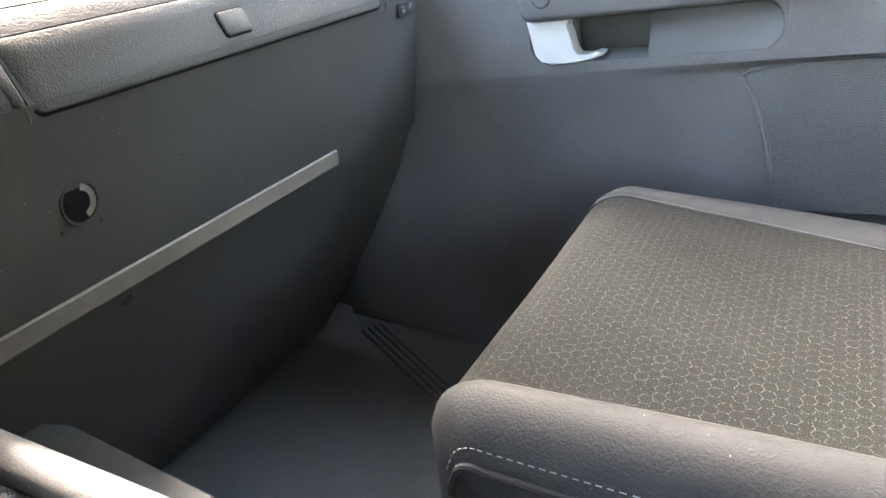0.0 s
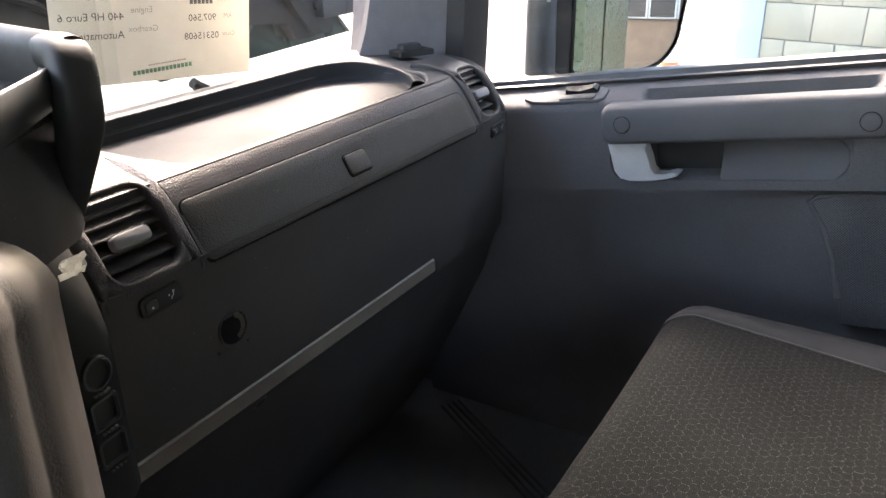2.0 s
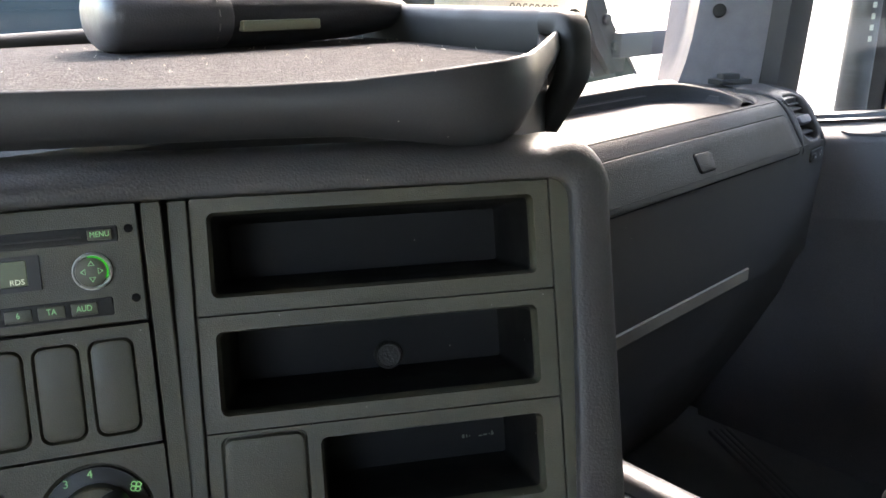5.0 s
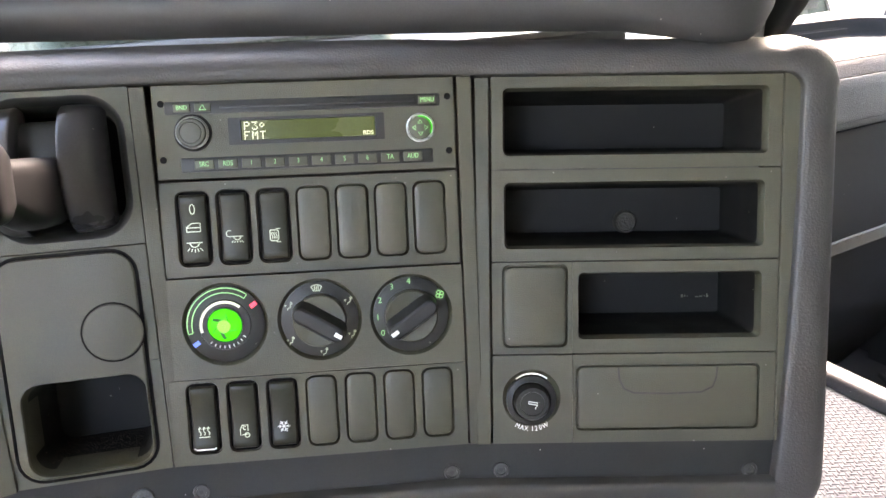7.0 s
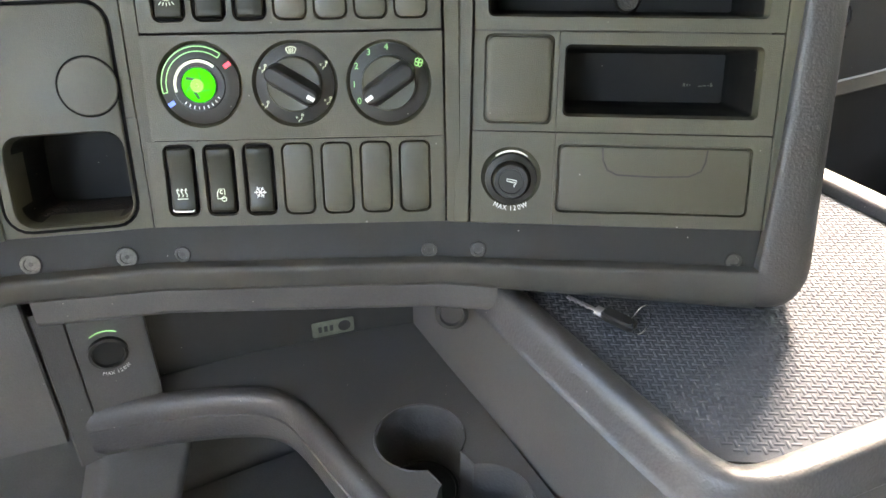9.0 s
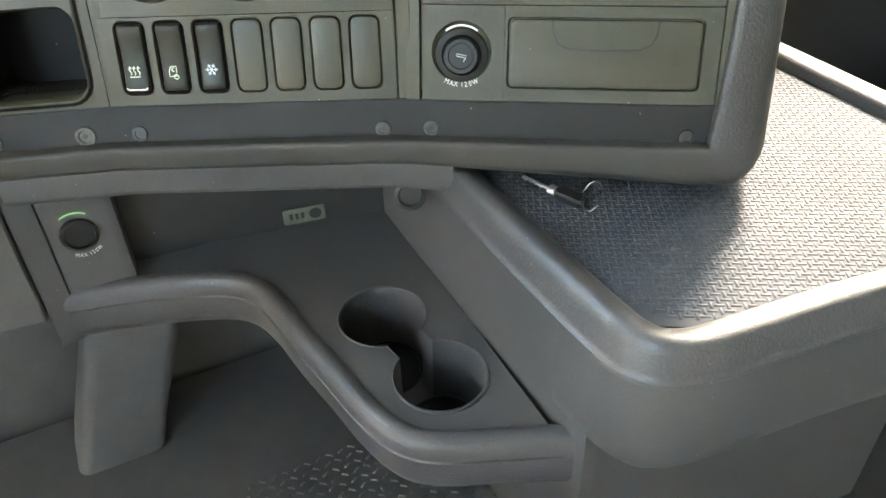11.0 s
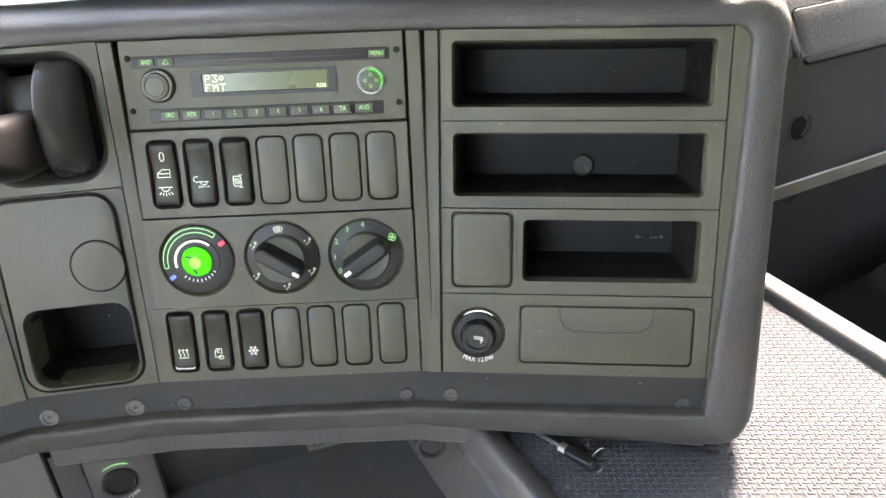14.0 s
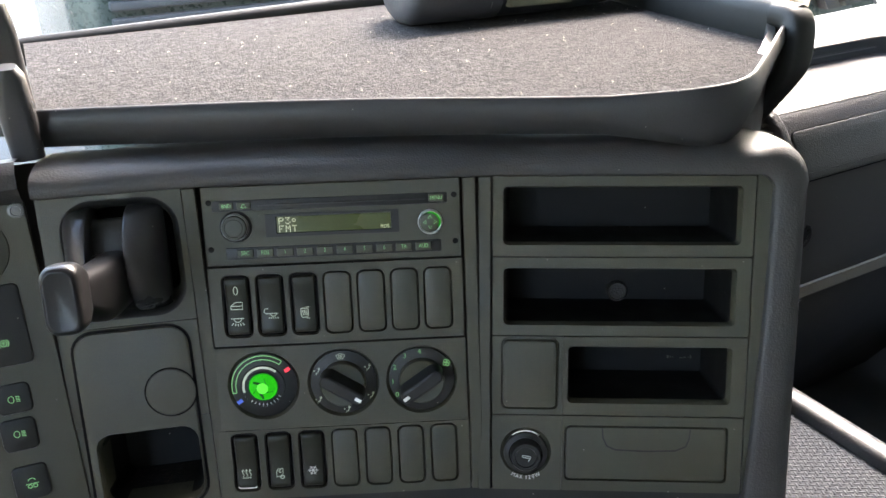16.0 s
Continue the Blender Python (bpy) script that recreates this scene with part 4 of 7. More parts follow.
loft(bm, [ring(0.0262, -0.2135, r * mm, z) for r, z in ((12, -0.003), (11.5, 0.006), (10.6, 0.0075), (8.2, 0.0075), (7.8, 0.0066))])
pl = part("plug", bm, "black", lt)
icon(pl, "lighter", 0.0268, -0.2138, 0.0069, "white", 1.2)
bm = bmesh.new()
ribbon(bm, arc(0.0262, -0.2115, 0.0168, 52, 128, 14), 0.0011, 0.0007)
part("arc_mark", bm, "white", lt)
arc_words("MAX 120W", 0.0048, "white", lt, 0.0262, -0.2110, 0.0214, 0.0008, 270, 7.8)
drawer = thing("drawer_unit", F2, "closed grey drawer with a finger dent", "drawer")
bm = bmesh.new()
framed(bm, 0.0537, 0.1885, -0.2425, -0.1824, (0.1168, -0.2118, 0.1225, 0.045, 0.004, [(0.0008, -0.002)]), 0.0004, 0.004)
part("drawer_frame", bm, "panel", drawer)
bm = bmesh.new()
pad(bm, 0.1168, -0.2118, 0.1195, 0.042, 0.0036, -0.003, 0.0014, 0.0012)
df = part("drawer_front", bm, "panel", drawer)
bm = bmesh.new()
ribbon(bm, [(0.0838, -0.1914), (0.0845, -0.199), (0.0875, -0.2055), (0.094, -0.2085), (0.117, -0.2093), (0.139, -0.2085), (0.1465, -0.2050), (0.1488, -0.199), (0.1495, -0.1914)], 0.0011, 0.00145)
part("finger_groove", bm, "black", df)

# ---- hand brake module and pocket ----
brk = thing("hand_brake_unit", F0, "black hand brake lever in a recessed grey housing", "hand brake")
bm = bmesh.new()
framed(bm, -0.0895, 0.0085, -0.0960, -0.0005, (-0.036, -0.0475, 0.080, 0.086, 0.022, [(0.002, -0.002), (0.005, -0.008), (0.009, -0.045)]), 0.0004, 0.006)
part("faceplate", bm, "panel", brk)
bm = bmesh.new()
loft(bm, [rr(-0.036, -0.0475, 0.064, 0.070, 0.015, -0.040), rr(-0.036, -0.0475, 0.062, 0.068, 0.015, -0.044)])
part("recess_floor", bm, "binlining", brk)
# black rim gives the recess edge its soft shade by colour
bm = bmesh.new()
loft(bm, [rr(-0.036, -0.0475, w * mm, h * mm, r * mm, z * mm, 8) for w, h, r, z in ((81, 87, 22.5, 0.7), (78, 84, 21, 0.2), (73, 79, 18.5, -3.5), (69, 75, 16.5, -10), (66, 72, 15, -22), (64, 70, 14, -42))], last=False)
part("recess_rim", bm, "black", brk, "flared rim of the recess, blackened for its shade", sharp=60)


def barrel(us):
    """Part of a bulged housing lying across the recess: (u, half height, bulge)."""
    bm = bmesh.new()
    loft(bm, [[(u * mm, (-48 + r * math.cos(radians(a))) * mm, (-8 + b * math.sin(radians(a))) * mm) for a in range(-20, 201, 11)] for u, r, b in us], True, True, closed=True)
    return bm


part("cheek", barrel([(-76, 35, 0), (-75, 36.5, 10), (-72, 38, 18), (-68, 38.8, 24), (-62, 39, 29), (-57, 39, 31.5), (-55.8, 38.8, 31.8), (-55.2, 38, 31)]), "gloss", brk, "rounded black cheek beside the lever slot", sharp=60)
part("cheek", barrel([(-30.6, 38, 31), (-30.0, 38.8, 32.2), (-28.6, 39, 32.6), (-24, 39, 31.5), (-19, 38.8, 28.5), (-14, 38.4, 23), (-10.5, 37.8, 16), (-8, 37, 8), (-6.5, 36, 0)]), "gloss", brk, "rounded black cheek beside the lever slot", sharp=60)
part("slot_floor", barrel([(-55.2, 30, 13), (-30.6, 30, 13)]), "dark", brk)
bm = bmesh.new()
box(bm, -0.0552, -0.0306, -0.050, -0.0415, -0.010, 0.0125, 0.0012)
part("slot_step", bm, "gloss", brk)
bm = bmesh.new()
loft(bm, [rr(x * mm, y * mm, w * mm, h * mm, 9 * mm, z * mm, 6) for x, y, w, h, z in ((-42.5, -60, 24, 40, 4), (-42.5, -60, 24, 40, 34), (-43.5, -60, 23.5, 39, 50), (-45.5, -58, 21, 34, 66), (-47, -55, 17, 27, 78), (-48, -53, 15, 24, 88))], True)
lev = part("lever_arm", bm, "lever", brk, sharp=60)
bm = bmesh.new()
loft(bm, [rr(x * mm, -0.0525, w * mm, h * mm, r * mm, z, 6) for x, w, h, r, z in ((-47, 13, 20, 5, 0.070), (-47.5, 18, 34, 7, 0.078), (-48, 22, 42, 8, 0.088), (-48.5, 22.5, 43, 8, 0.096), (-48.5, 22, 42, 8, 0.1005), (-48.5, 20, 39.5, 7.5, 0.1030), (-48.5, 16.5, 35.5, 6.5, 0.1042), (-48.5, 15.5, 34.5, 6, 0.1040))], True)
part("lever_knob", bm, "lever", lev, "smooth black lever knob", sharp=70)
pk = thing("pocket_unit", F0, "grey panel with an open pocket and a round blank cover", "storage pocket")
bm = bmesh.new()
framed(bm, -0.0895, 0.0085, -0.2425, -0.1705, (-0.038, -0.2068, 0.074, 0.060, 0.012, [(0.001, -0.001), (0.002, -0.006), (0.005, -0.060)]), 0.0004, 0.006)
plain(bm, -0.0895, 0.0085, -0.1705, -0.0965, 0.0004)
part("faceplate", bm, "panel", pk)
# flat near-black ribbon stands for the shaded groove round the raised panel
bm = bmesh.new()
loft(bm, [rr(-0.040, -0.1690, (80 + g) * mm, (138.5 + g) * mm, (14 + g / 2) * mm, 0.0008) for g in (4.5, -1.0)], last=False)
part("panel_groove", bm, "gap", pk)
bm = bmesh.new()
loft(bm, [rr(-0.040, -0.1690, w * mm, h * mm, r * mm, z) for w, h, r, z in ((80, 138.5, 14, 0.0002), (80, 138.5, 14, 0.0014), (79, 137.5, 13.5, 0.0020), (77.6, 136, 13, 0.0022))]
     + [rr(-0.038, -0.2068, 0.074, 0.060, 0.012, 0.0022), rr(-0.038, -0.2068, 0.073, 0.059, 0.0115, 0.0016), rr(-0.038, -0.2068, 0.0725, 0.0585, 0.011, -0.004)], last=False)
part("raised_panel", bm, "panel", pk)
bm = bmesh.new()
# shade of the joint round the cover, laid on as a flat ring
loft(bm, [ring(-0.0165, -0.1495, r * mm, 0.0024, 36) for r in (19.0, 17.4)], last=False)
part("cover_gap", bm, "gap", pk)
bm = bmesh.new()
loft(bm, [ring(-0.0165, -0.1495, r * mm, z, 36) for r, z in ((17.8, 0.0020), (17.8, 0.0026), (17.3, 0.0031), (16.5, 0.0032))])
part("round_cover", bm, "panel", pk, "round blank cover")
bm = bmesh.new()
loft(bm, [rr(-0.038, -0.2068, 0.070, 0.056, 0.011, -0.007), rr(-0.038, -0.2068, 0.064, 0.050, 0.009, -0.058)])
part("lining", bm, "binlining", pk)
bm = bmesh.new()
random.seed(4)
for _ in range(1300):
    x, z = -0.068 + 0.058 * random.random(), -0.010 - 0.045 * random.random() ** 0.8
    s = 0.00018 + 0.0005 * random.random() ** 3
    box(bm, x, x + s, -0.2318, -0.2318 + s * 0.7, z, z + s)
tagged(part("crumb_litter", bm, "crumb", pk), "dust and crumbs in the pocket", kind="stuff")

# ---- edge of the driver's instrument panel ----
ins = thing("instrument_panel", FL, "dark instrument panel edge with lit buttons", "instrument panel")
bm = bmesh.new()
plain(bm, -0.15, -0.0045, -0.243, 0.0, 0.0006, 0.006)
part("faceplate", bm, "panel", ins)
bm = bmesh.new()
loft(bm, [[(x, y + dy, z) for x in (-0.15, -0.10, -0.06, -0.0045)] for y, dy, z in ((0.0, 0, 0), (0.003, 0, 0.005), (0.010, 0, 0.010), (0.020, 0, 0.008), (0.028, 0, 0.0), (0.030, 0, -0.02), (0.028, 0, -0.09))], False, False, closed=False)
part("hood", bm, "hood", ins)
bm = bmesh.new()
loft(bm, [ring(-0.010, -0.005, r * mm, z, 20) for r, z in ((5.4, 0), (5.2, 0.0018), (3.4, 0.002), (3.2, 0.0012))])
part("screw", bm, "metal", ins, "metal screw")
bm = bmesh.new()
disc(bm, -0.045, -0.028, 0.026, 0, 0.0016, 0.001)
part("round_cover", bm, "panel", ins)
for y0, y1, nm, u, v in ((-0.113, -0.053, "brake", -36, -95), (-0.148, -0.124, "lamp", -38, -136), (-0.176, -0.150, "lamp", -39.5, -162), (-0.214, -0.186, "axle", -39, -201)):
    bm = bmesh.new()
    pad(bm, (u - 0.5) * mm, (y0 + y1) / 2, 0.034 if nm == "brake" else 0.023, (y1 - y0) - 0.002, 0.004, 0, 0.0026, 0.0012)
    b = part("push_button", bm, "black", ins, "black lit push button")
    icon(b, nm, u * mm, v * mm, 0.0028, "glow", 0.95)

# ---- passenger dashboard ----
pdash = thing("passenger_dashboard", I4, "dark grey grained passenger dashboard with a shelf on top", "dashboard")
lower = [(1.09, 0.12), (1.03, 0.22), (0.975, 0.33), (0.925, 0.44), (0.907, 0.50), (0.8955, 0.522), (0.8920, 0.60), (0.8890, 0.65), (0.8885, 0.680)]
bm = bmesh.new()
profile(bm, lower + [(0.8890, 0.6985), (0.925, 0.6985), (0.955, 0.735), (1.120, 0.742), (1.14, 0.745), (1.265, 0.722), (1.265, 0.12)], 0.600, 1.293)
part("main_body", bm, "softlow", pdash, sharp=40)
bm = bmesh.new()
up = [(0.8895, 0.6980), (0.8935, 0.7040), (0.9050, 0.7225), (0.9160, 0.7395), (0.9260, 0.7515), (0.9310, 0.7560), (0.9350, 0.7585), (0.9400, 0.7590), (0.9400, 0.6980)]
loft(bm, [[(x, y, z) for y, z in up] for x in (0.7050, 0.9, 1.10, 1.211)], True, True)
part("upper_fascia", bm, "soft", pdash, sharp=40)


def deck(pts, dz=0.0):
    """Put a loop on the dashboard top, which rises a little to the back."""
    return [(x, y, 0.7590 + 0.25 * max(0, min(y, 0.965) - 0.9350) + dz) for x, y, z in pts]


# top ring round the shelf
bm = bmesh.new()
cx, cy = 0.9575, 1.01950
loft(bm, [deck(rr(0.9465, 1.04925, 0.693, 0.2295, 0.004, 0, 8), -0.012), deck(rr(0.9465, 1.04925, 0.693, 0.2295, 0.004, 0, 8)), deck(rr(cx, cy, 0.464, 0.1625, 0.0442, 0, 8), 0.0008), deck(rr(cx, cy, 0.458, 0.1575, 0.0416, 0, 8), -0.0012), deck(rr(cx, cy, 0.454, 0.1535, 0.0399, 0, 8), -0.0060)], last=False)
part("shelf_rim", bm, "soft", pdash)
bm = bmesh.new()
loft(bm, [deck(rr(cx, cy, 0.456, 0.1555, 0.0408, 0, 8), -0.0030), rr(cx, cy, 0.450, 0.1505, 0.0382, 0.7525, 8), rr(cx, cy, 0.438, 0.1385, 0.0340, 0.7507, 8), rr(cx, cy, 0.404, 0.10, 0.0255, 0.7502, 8)])
part("shelf_floor", bm, "tray", pdash, "smooth pale grey shelf", sharp=60)
round_back = [(x, 1.101, (0, 1), 1.0) for x in (0.60, 0.80, 1.0, 1.09)] + [(1.105 + 0.0835 * math.sin(a), 1.022 + 0.079 * math.cos(a), (math.sin(a), math.cos(a)), 1.0 - 0.40 * max(0, a - 0.9)) for a in [0.13 * k for k in range(1, 20)]]
for nm, mt, sec_ in (("shelf_wall", "tray", ((-0.0085, 0.0), (-0.0060, 0.0015), (-0.0042, 0.006), (-0.0032, 0.014), (-0.0020, 0.021), (-0.0006, 0.0242))),
                     ("rear_ridge", "soft", ((-0.0006, 0.0242), (0.0012, 0.0256), (0.0050, 0.0265), (0.0100, 0.0235), (0.0220, 0.0105), (0.0260, 0.000)))):
    bm = bmesh.new()
    loft(bm, [[(x + n[0] * o, y + n[1] * o, 0.7510 + z * h) for o, z in sec_] for x, y, n, h in round_back], False, False, closed=False)
    part(nm, bm, mt, pdash, "raised ridge round the shelf" if nm == "rear_ridge" else "", sharp=60)
# ledge strip in a lighter colour for light on it, ending where that ends
bm = bmesh.new()
loft(bm, [[(x, y, z) for y, z in ((0.8925, 0.5425), (0.8900, 0.541), (0.8895, 0.525), (0.8915, 0.5225), (0.896, 0.5225))] for x in (0.60, 1.070, 1.086)], True, True, closed=False)
part("trim_strip", bm, "stripe", pdash, "grained trim ledge, coloured lighter for the light on it")
LID = axes((0, 0.9045, 0.7178), (1, 0, 0), (0, 0.512, 0.859), (0, -0.859, 0.512))
# pad under the lid, near-black to imitate the shade in its joint
bm = bmesh.new()
pad(bm, 0.9545, -0.0030, 0.4975, 0.0620, 0.0105, -0.010, 0.0016, 0.0005)
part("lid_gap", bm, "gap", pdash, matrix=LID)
bm = bmesh.new()
loft(bm, [rr(0.9545, -0.0030, w, h, r, z, 8) for w, h, r, z in ((0.4940, 0.0590, 0.0095, -0.004), (0.4940, 0.0590, 0.0095, 0.0012), (0.4928, 0.0578, 0.0092, 0.0022), (0.489, 0.054, 0.008, 0.0029), (0.46, 0.030, 0.006, 0.0033))])
lid = part("glove_box_lid", bm, "lid", pdash, "closed grained lid", matrix=LID)
bm = bmesh.new()
pad(bm, 0.943, -0.0050, 0.040, 0.0265, 0.005, 0.0020, 0.0040, 0.0004)
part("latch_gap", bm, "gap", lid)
bm = bmesh.new()
pad(bm, 0.943, -0.0050, 0.037, 0.0240, 0.004, 0.0020, 0.0062, 0.0018)
part("latch", bm, "lid", lid, "push latch")
# round lock hole and small holes
bm = bmesh.new()
loft(bm, [ring(0, 0, r * mm, z, 28) for r, z in ((18.5, 0.0), (18, 0.0016), (16.4, 0.0016), (16, -0.004))], last=False)
HOLE = axes((0.7268, 0.8905, 0.6155), (1, 0, 0), (0, 0.06, 0.998), (0, -0.998, 0.06))
lk = part("hole_rim", bm, "soft", pdash, matrix=HOLE)
bm = bmesh.new()
disc(bm, 0, 0, 0.0165, -0.006, 0.0008, 0.0004)
part("hole", bm, "gap", lk)
bm = bmesh.new()
ribbon(bm, arc(0, 0, 0.0120, -75, 75, 14), 0.0055, 0.0012)
part("metal_edge", bm, "chrome", lk, "bright cut metal edge")
for u, v in ((20, 19), (-21, 20), (-21, -18), (16, -22)):
    bm = bmesh.new()
    disc(bm, u * mm, v * mm, 1.6 * mm, -0.001, 0.0004, 0.0001, 10)
    part("pin_hole", bm, "black", lk)
bm = bmesh.new()
loft(bm, [ring(0, 0, r * mm, z, 20) for r, z in ((9.5, 0.0), (9, 0.003), (7, 0.003), (6.5, 0.0))])
part("lock_cap", bm, "dark", pdash, matrix=axes((0.759, 0.905, 0.508), (1, 0, 0), (0, -0.5, 0.866), (0, -0.866, -0.5)))


# vents at both ends
def along(path, n=8):
    """A smooth path as a function of the way along it: point and outward normal in (y, z)."""
    pts = [Vector((p[0], p[1], 0)) for p in path]
    out = []
    for i in range(len(pts) - 1):
        p0, p1, p2, p3 = pts[max(i - 1, 0)], pts[i], pts[i + 1], pts[min(i + 2, len(pts) - 1)]
        for k in range(n):
            t = k / n
            out.append(0.5 * (2 * p1 + (p2 - p0) * t + (2 * p0 - 5 * p1 + 4 * p2 - p3) * t * t + (3 * p1 - p0 - 3 * p2 + p3) * t ** 3))
    out.append(pts[-1])
    ways = [0.0]
    for a, b in zip(out, out[1:]):
        ways.append(ways[-1] + (b - a).length)

    def at(w):
        w = max(0.0, min(w, ways[-1] - 1e-6))
        i = max(k for k in range(len(ways)) if ways[k] <= w)
        d = (out[min(i + 2, len(out) - 1)] - out[max(i - 1, 0)]).normalized()
        p = out[i].lerp(out[i + 1], (w - ways[i]) / (ways[i + 1] - ways[i]))
        return (p.x, p.y), (-d.y, d.x)
    return at, ways[-1]


def fine_rr(cx, cy, w, h, r, n=12, k=6):
    """Loop (x, y) of a rounded rectangle with points along its sides too."""
    c = [(p[0], p[1]) for p in rr(cx, cy, w, h, r, 0, k)]
    out = []
    for i, p in enumerate(c):
        q = c[(i + 1) % len(c)]
        out.append(p)
        if i % (k + 1) == k:
            out += [(p[0] + (q[0] - p[0]) * m / n, p[1] + (q[1] - p[1]) * m / n) for m in range(1, n)]
    return out


def vent(x0, x1, name):
    """Arched frame with a rounded opening and slats in it, from x0 to x1."""
    arch = [(0.8884, 0.6900), (0.8893, 0.6985), (0.8932, 0.7050), (0.9040, 0.7225), (0.9150, 0.7400), (0.9255, 0.7525), (0.9350, 0.7600), (0.945, 0.7645), (0.958, 0.7680)]
    at, full = along([(0.8905, 0.664), (0.8893, 0.678)] + arch + [(0.985, 0.7712), (1.005, 0.7718)])
    v = thing(name, I4, "black dashboard air vent with slats in an arched frame", "air vent", group="dashboard vents")
    c = 0.0160
    a, b = x0 + c, x1 - c
    lo, hi = 0.0400, 0.1175

    def bent(loop, off):
        out = []
        for x, w in loop:
            (y, z), (ny, nz) = at(w)
            d = off - 0.005 * max(0, 1 - w / 0.024)
            out.append((x, y + ny * d, z + nz * d))
        return out

    cx, w0 = (x0 + x1) / 2, x1 - x0
    mid, tall = (lo + hi) / 2, hi - lo
    bm = bmesh.new()
    loft(bm, [bent(fine_rr(cx, full / 2 + 0.004, w0 - d, full - 0.010 - d, 0.004), off) for d, off in ((0, -0.006), (0.0, -0.0008), (0.0012, 0.0008), (0.005, 0.0016))]
         + [bent(fine_rr(cx, mid, b - a + d, tall + d, 0.0145 + d / 2), off) for d, off in ((0.008, 0.0022), (0.003, 0.0016), (0.0008, 0.0002), (-0.0004, -0.002), (-0.001, -0.012), (-0.001, -0.020))], last=False)
    part("frame", bm, "soft", v, "arched grained frame", sharp=60)
    bm = bmesh.new()
    loft(bm, [[(x, y + 0.022, z - 0.014) for y, z in arch[1:7]] for x in (a - 0.003, b + 0.003)], False, False, closed=False)
    part("duct", bm, "black", v)
    for k in range(7):
        s = 1.9 + 4.2 * k / 6.5
        i = int(s)
        y, z = [arch[i][q] + (arch[i + 1][q] - arch[i][q]) * (s - i) for q in (0, 1)]
        bm = bmesh.new()
        loft(bm, [[(x, y + 0.0035 + p * 0.016, z - 0.004 + p * 0.003 + q) for p, q in ((0, 0.0008), (0.06, 0.0014), (1, 0.0012), (1, -0.0012), (0.06, -0.0014), (0, -0.0008))] for x in (a - 0.002, b + 0.002)], True, True)
        part("slat", bm, "soft", v)
    y, z = 0.9085, 0.7310
    bm = bmesh.new()
    pad(bm, 0, 0, 0.036, 0.0125, 0.0045, -0.006, 0.003, 0.0018)
    part("tab", bm, "tab", v, "pale grey slider tab", matrix=axes(((a + b) / 2 - 0.002, y, z), (1, 0, 0), (0, 0.54, 0.84), (0, -0.84, 0.54)))
    sw = thing("small_dash_switch", axes((x0 + 0.050, 0.8872, 0.6790), (1, 0, 0.06), (-0.06, 0.05, 0.9967), (0, -0.9987, 0.05)), "small black slide switch in the dashboard", "switch", group="dashboard slide switches")
    bm = bmesh.new()
    pad(bm, 0, 0, 0.043, 0.018, 0.005, -0.002, 0.0016, 0.0010)
    part("housing", bm, "black", sw)
    bm = bmesh.new()
    pad(bm, -0.012, 0, 0.012, 0.009, 0.002, 0.001, 0.0036, 0.001)
    part("slider", bm, "gloss", sw)
    bm = bmesh.new()
    disc(bm, -0.012, -0.001, 0.0011, 0.0030, 0.0040, 0.0002, 10)
    part("dot", bm, "white", sw)
    icon(sw, "person", 0.010, 0, 0.0018, "white", 1.1)


vent(0.603, 0.7035, "left_air_vent")
vent(1.2125, 1.294, "right_air_vent")

# socket strip beside the centre panel
sk = thing("socket_strip", I4, "dark strip of sockets beside the centre panel", "socket strip")
bm = bmesh.new()
loft(bm, [[(x, y + d, z) for x, y in ((0.50, 0.885), (0.53, 0.866), (0.555, 0.860), (0.578, 0.863), (0.592, 0.874), (0.594, 0.90), (0.50, 0.93))] for z, d in ((0.54, 0), (0.67, 0), (0.690, 0.002), (0.71, 0.008), (0.735, 0.020), (0.765, 0.038))], True, True)
part("strip", bm, "band", sk)
for z in (0.664, 0.630, 0.596):
    SOCK = axes((0.567, 0.8605, z), (0.99, 0.12, 0), (0, 0, 1), (0.12, -0.99, 0))
    bm = bmesh.new()
    if z > 0.65:
        loft(bm, [ring(0, 0, r * mm, q, 24) for r, q in ((14, -0.004), (13.5, 0.002), (11.6, 0.0025), (11, -0.003))])
        s = part("socket", bm, "gloss", sk, "round black socket", matrix=SOCK)
        bm = bmesh.new()
        ribbon(bm, arc(0, 0, 0.0124, -60, 80, 12), 0.0009, 0.0028)
        part("ring_mark", bm, "chrome", s)
    else:
        loft(bm, [rr(0, 0, w * mm, h * mm, 3 * mm, q) for w, h, q in ((27, 26, -0.004), (26, 25, 0.0018), (22.5, 21.5, 0.0022), (21.5, 20.5, -0.002))])
        s = part("socket", bm, "gloss", sk, "square black socket", matrix=SOCK)
    bm = bmesh.new()
    for k in range(4):
        box(bm, (-7 + 4 * k) * mm, (-4.6 + 4 * k) * mm, -0.0172, -0.0158, 0.0, 0.0022)
    part("print_strip", bm, "wornpaper", s)

foil = thing("foil_scrap", pose(0.5745, 0.8795, 0.7435), "crumpled silver foil scrap wedged over the socket strip", "foil scrap")
bm = bmesh.new()
random.seed(9)
loft(bm, [[(0.004 * i + random.uniform(-0.001, 0.001), -0.001 - 0.0015 * j + random.uniform(-0.0025, 0.0025), -0.008 + 0.0035 * j + random.uniform(-0.001, 0.001)) for i in range(-2, 4)] for j in range(6)], False, False, closed=False)
bmesh.ops.solidify(bm, geom=bm.faces[:], thickness=0.0003)
part("crumpled_foil", bm, "ringmetal", foil, sharp=10)

# clip on the dashboard top
clip = thing("dash_clip", pose(1.290, 1.050, 0.7725, 0, 0, -25), "grey plastic clip on the dashboard top", "clip")
bm = bmesh.new()
pad(bm, 0, 0, 0.062, 0.036, 0.004, -0.004, 0.004, 0.0015)
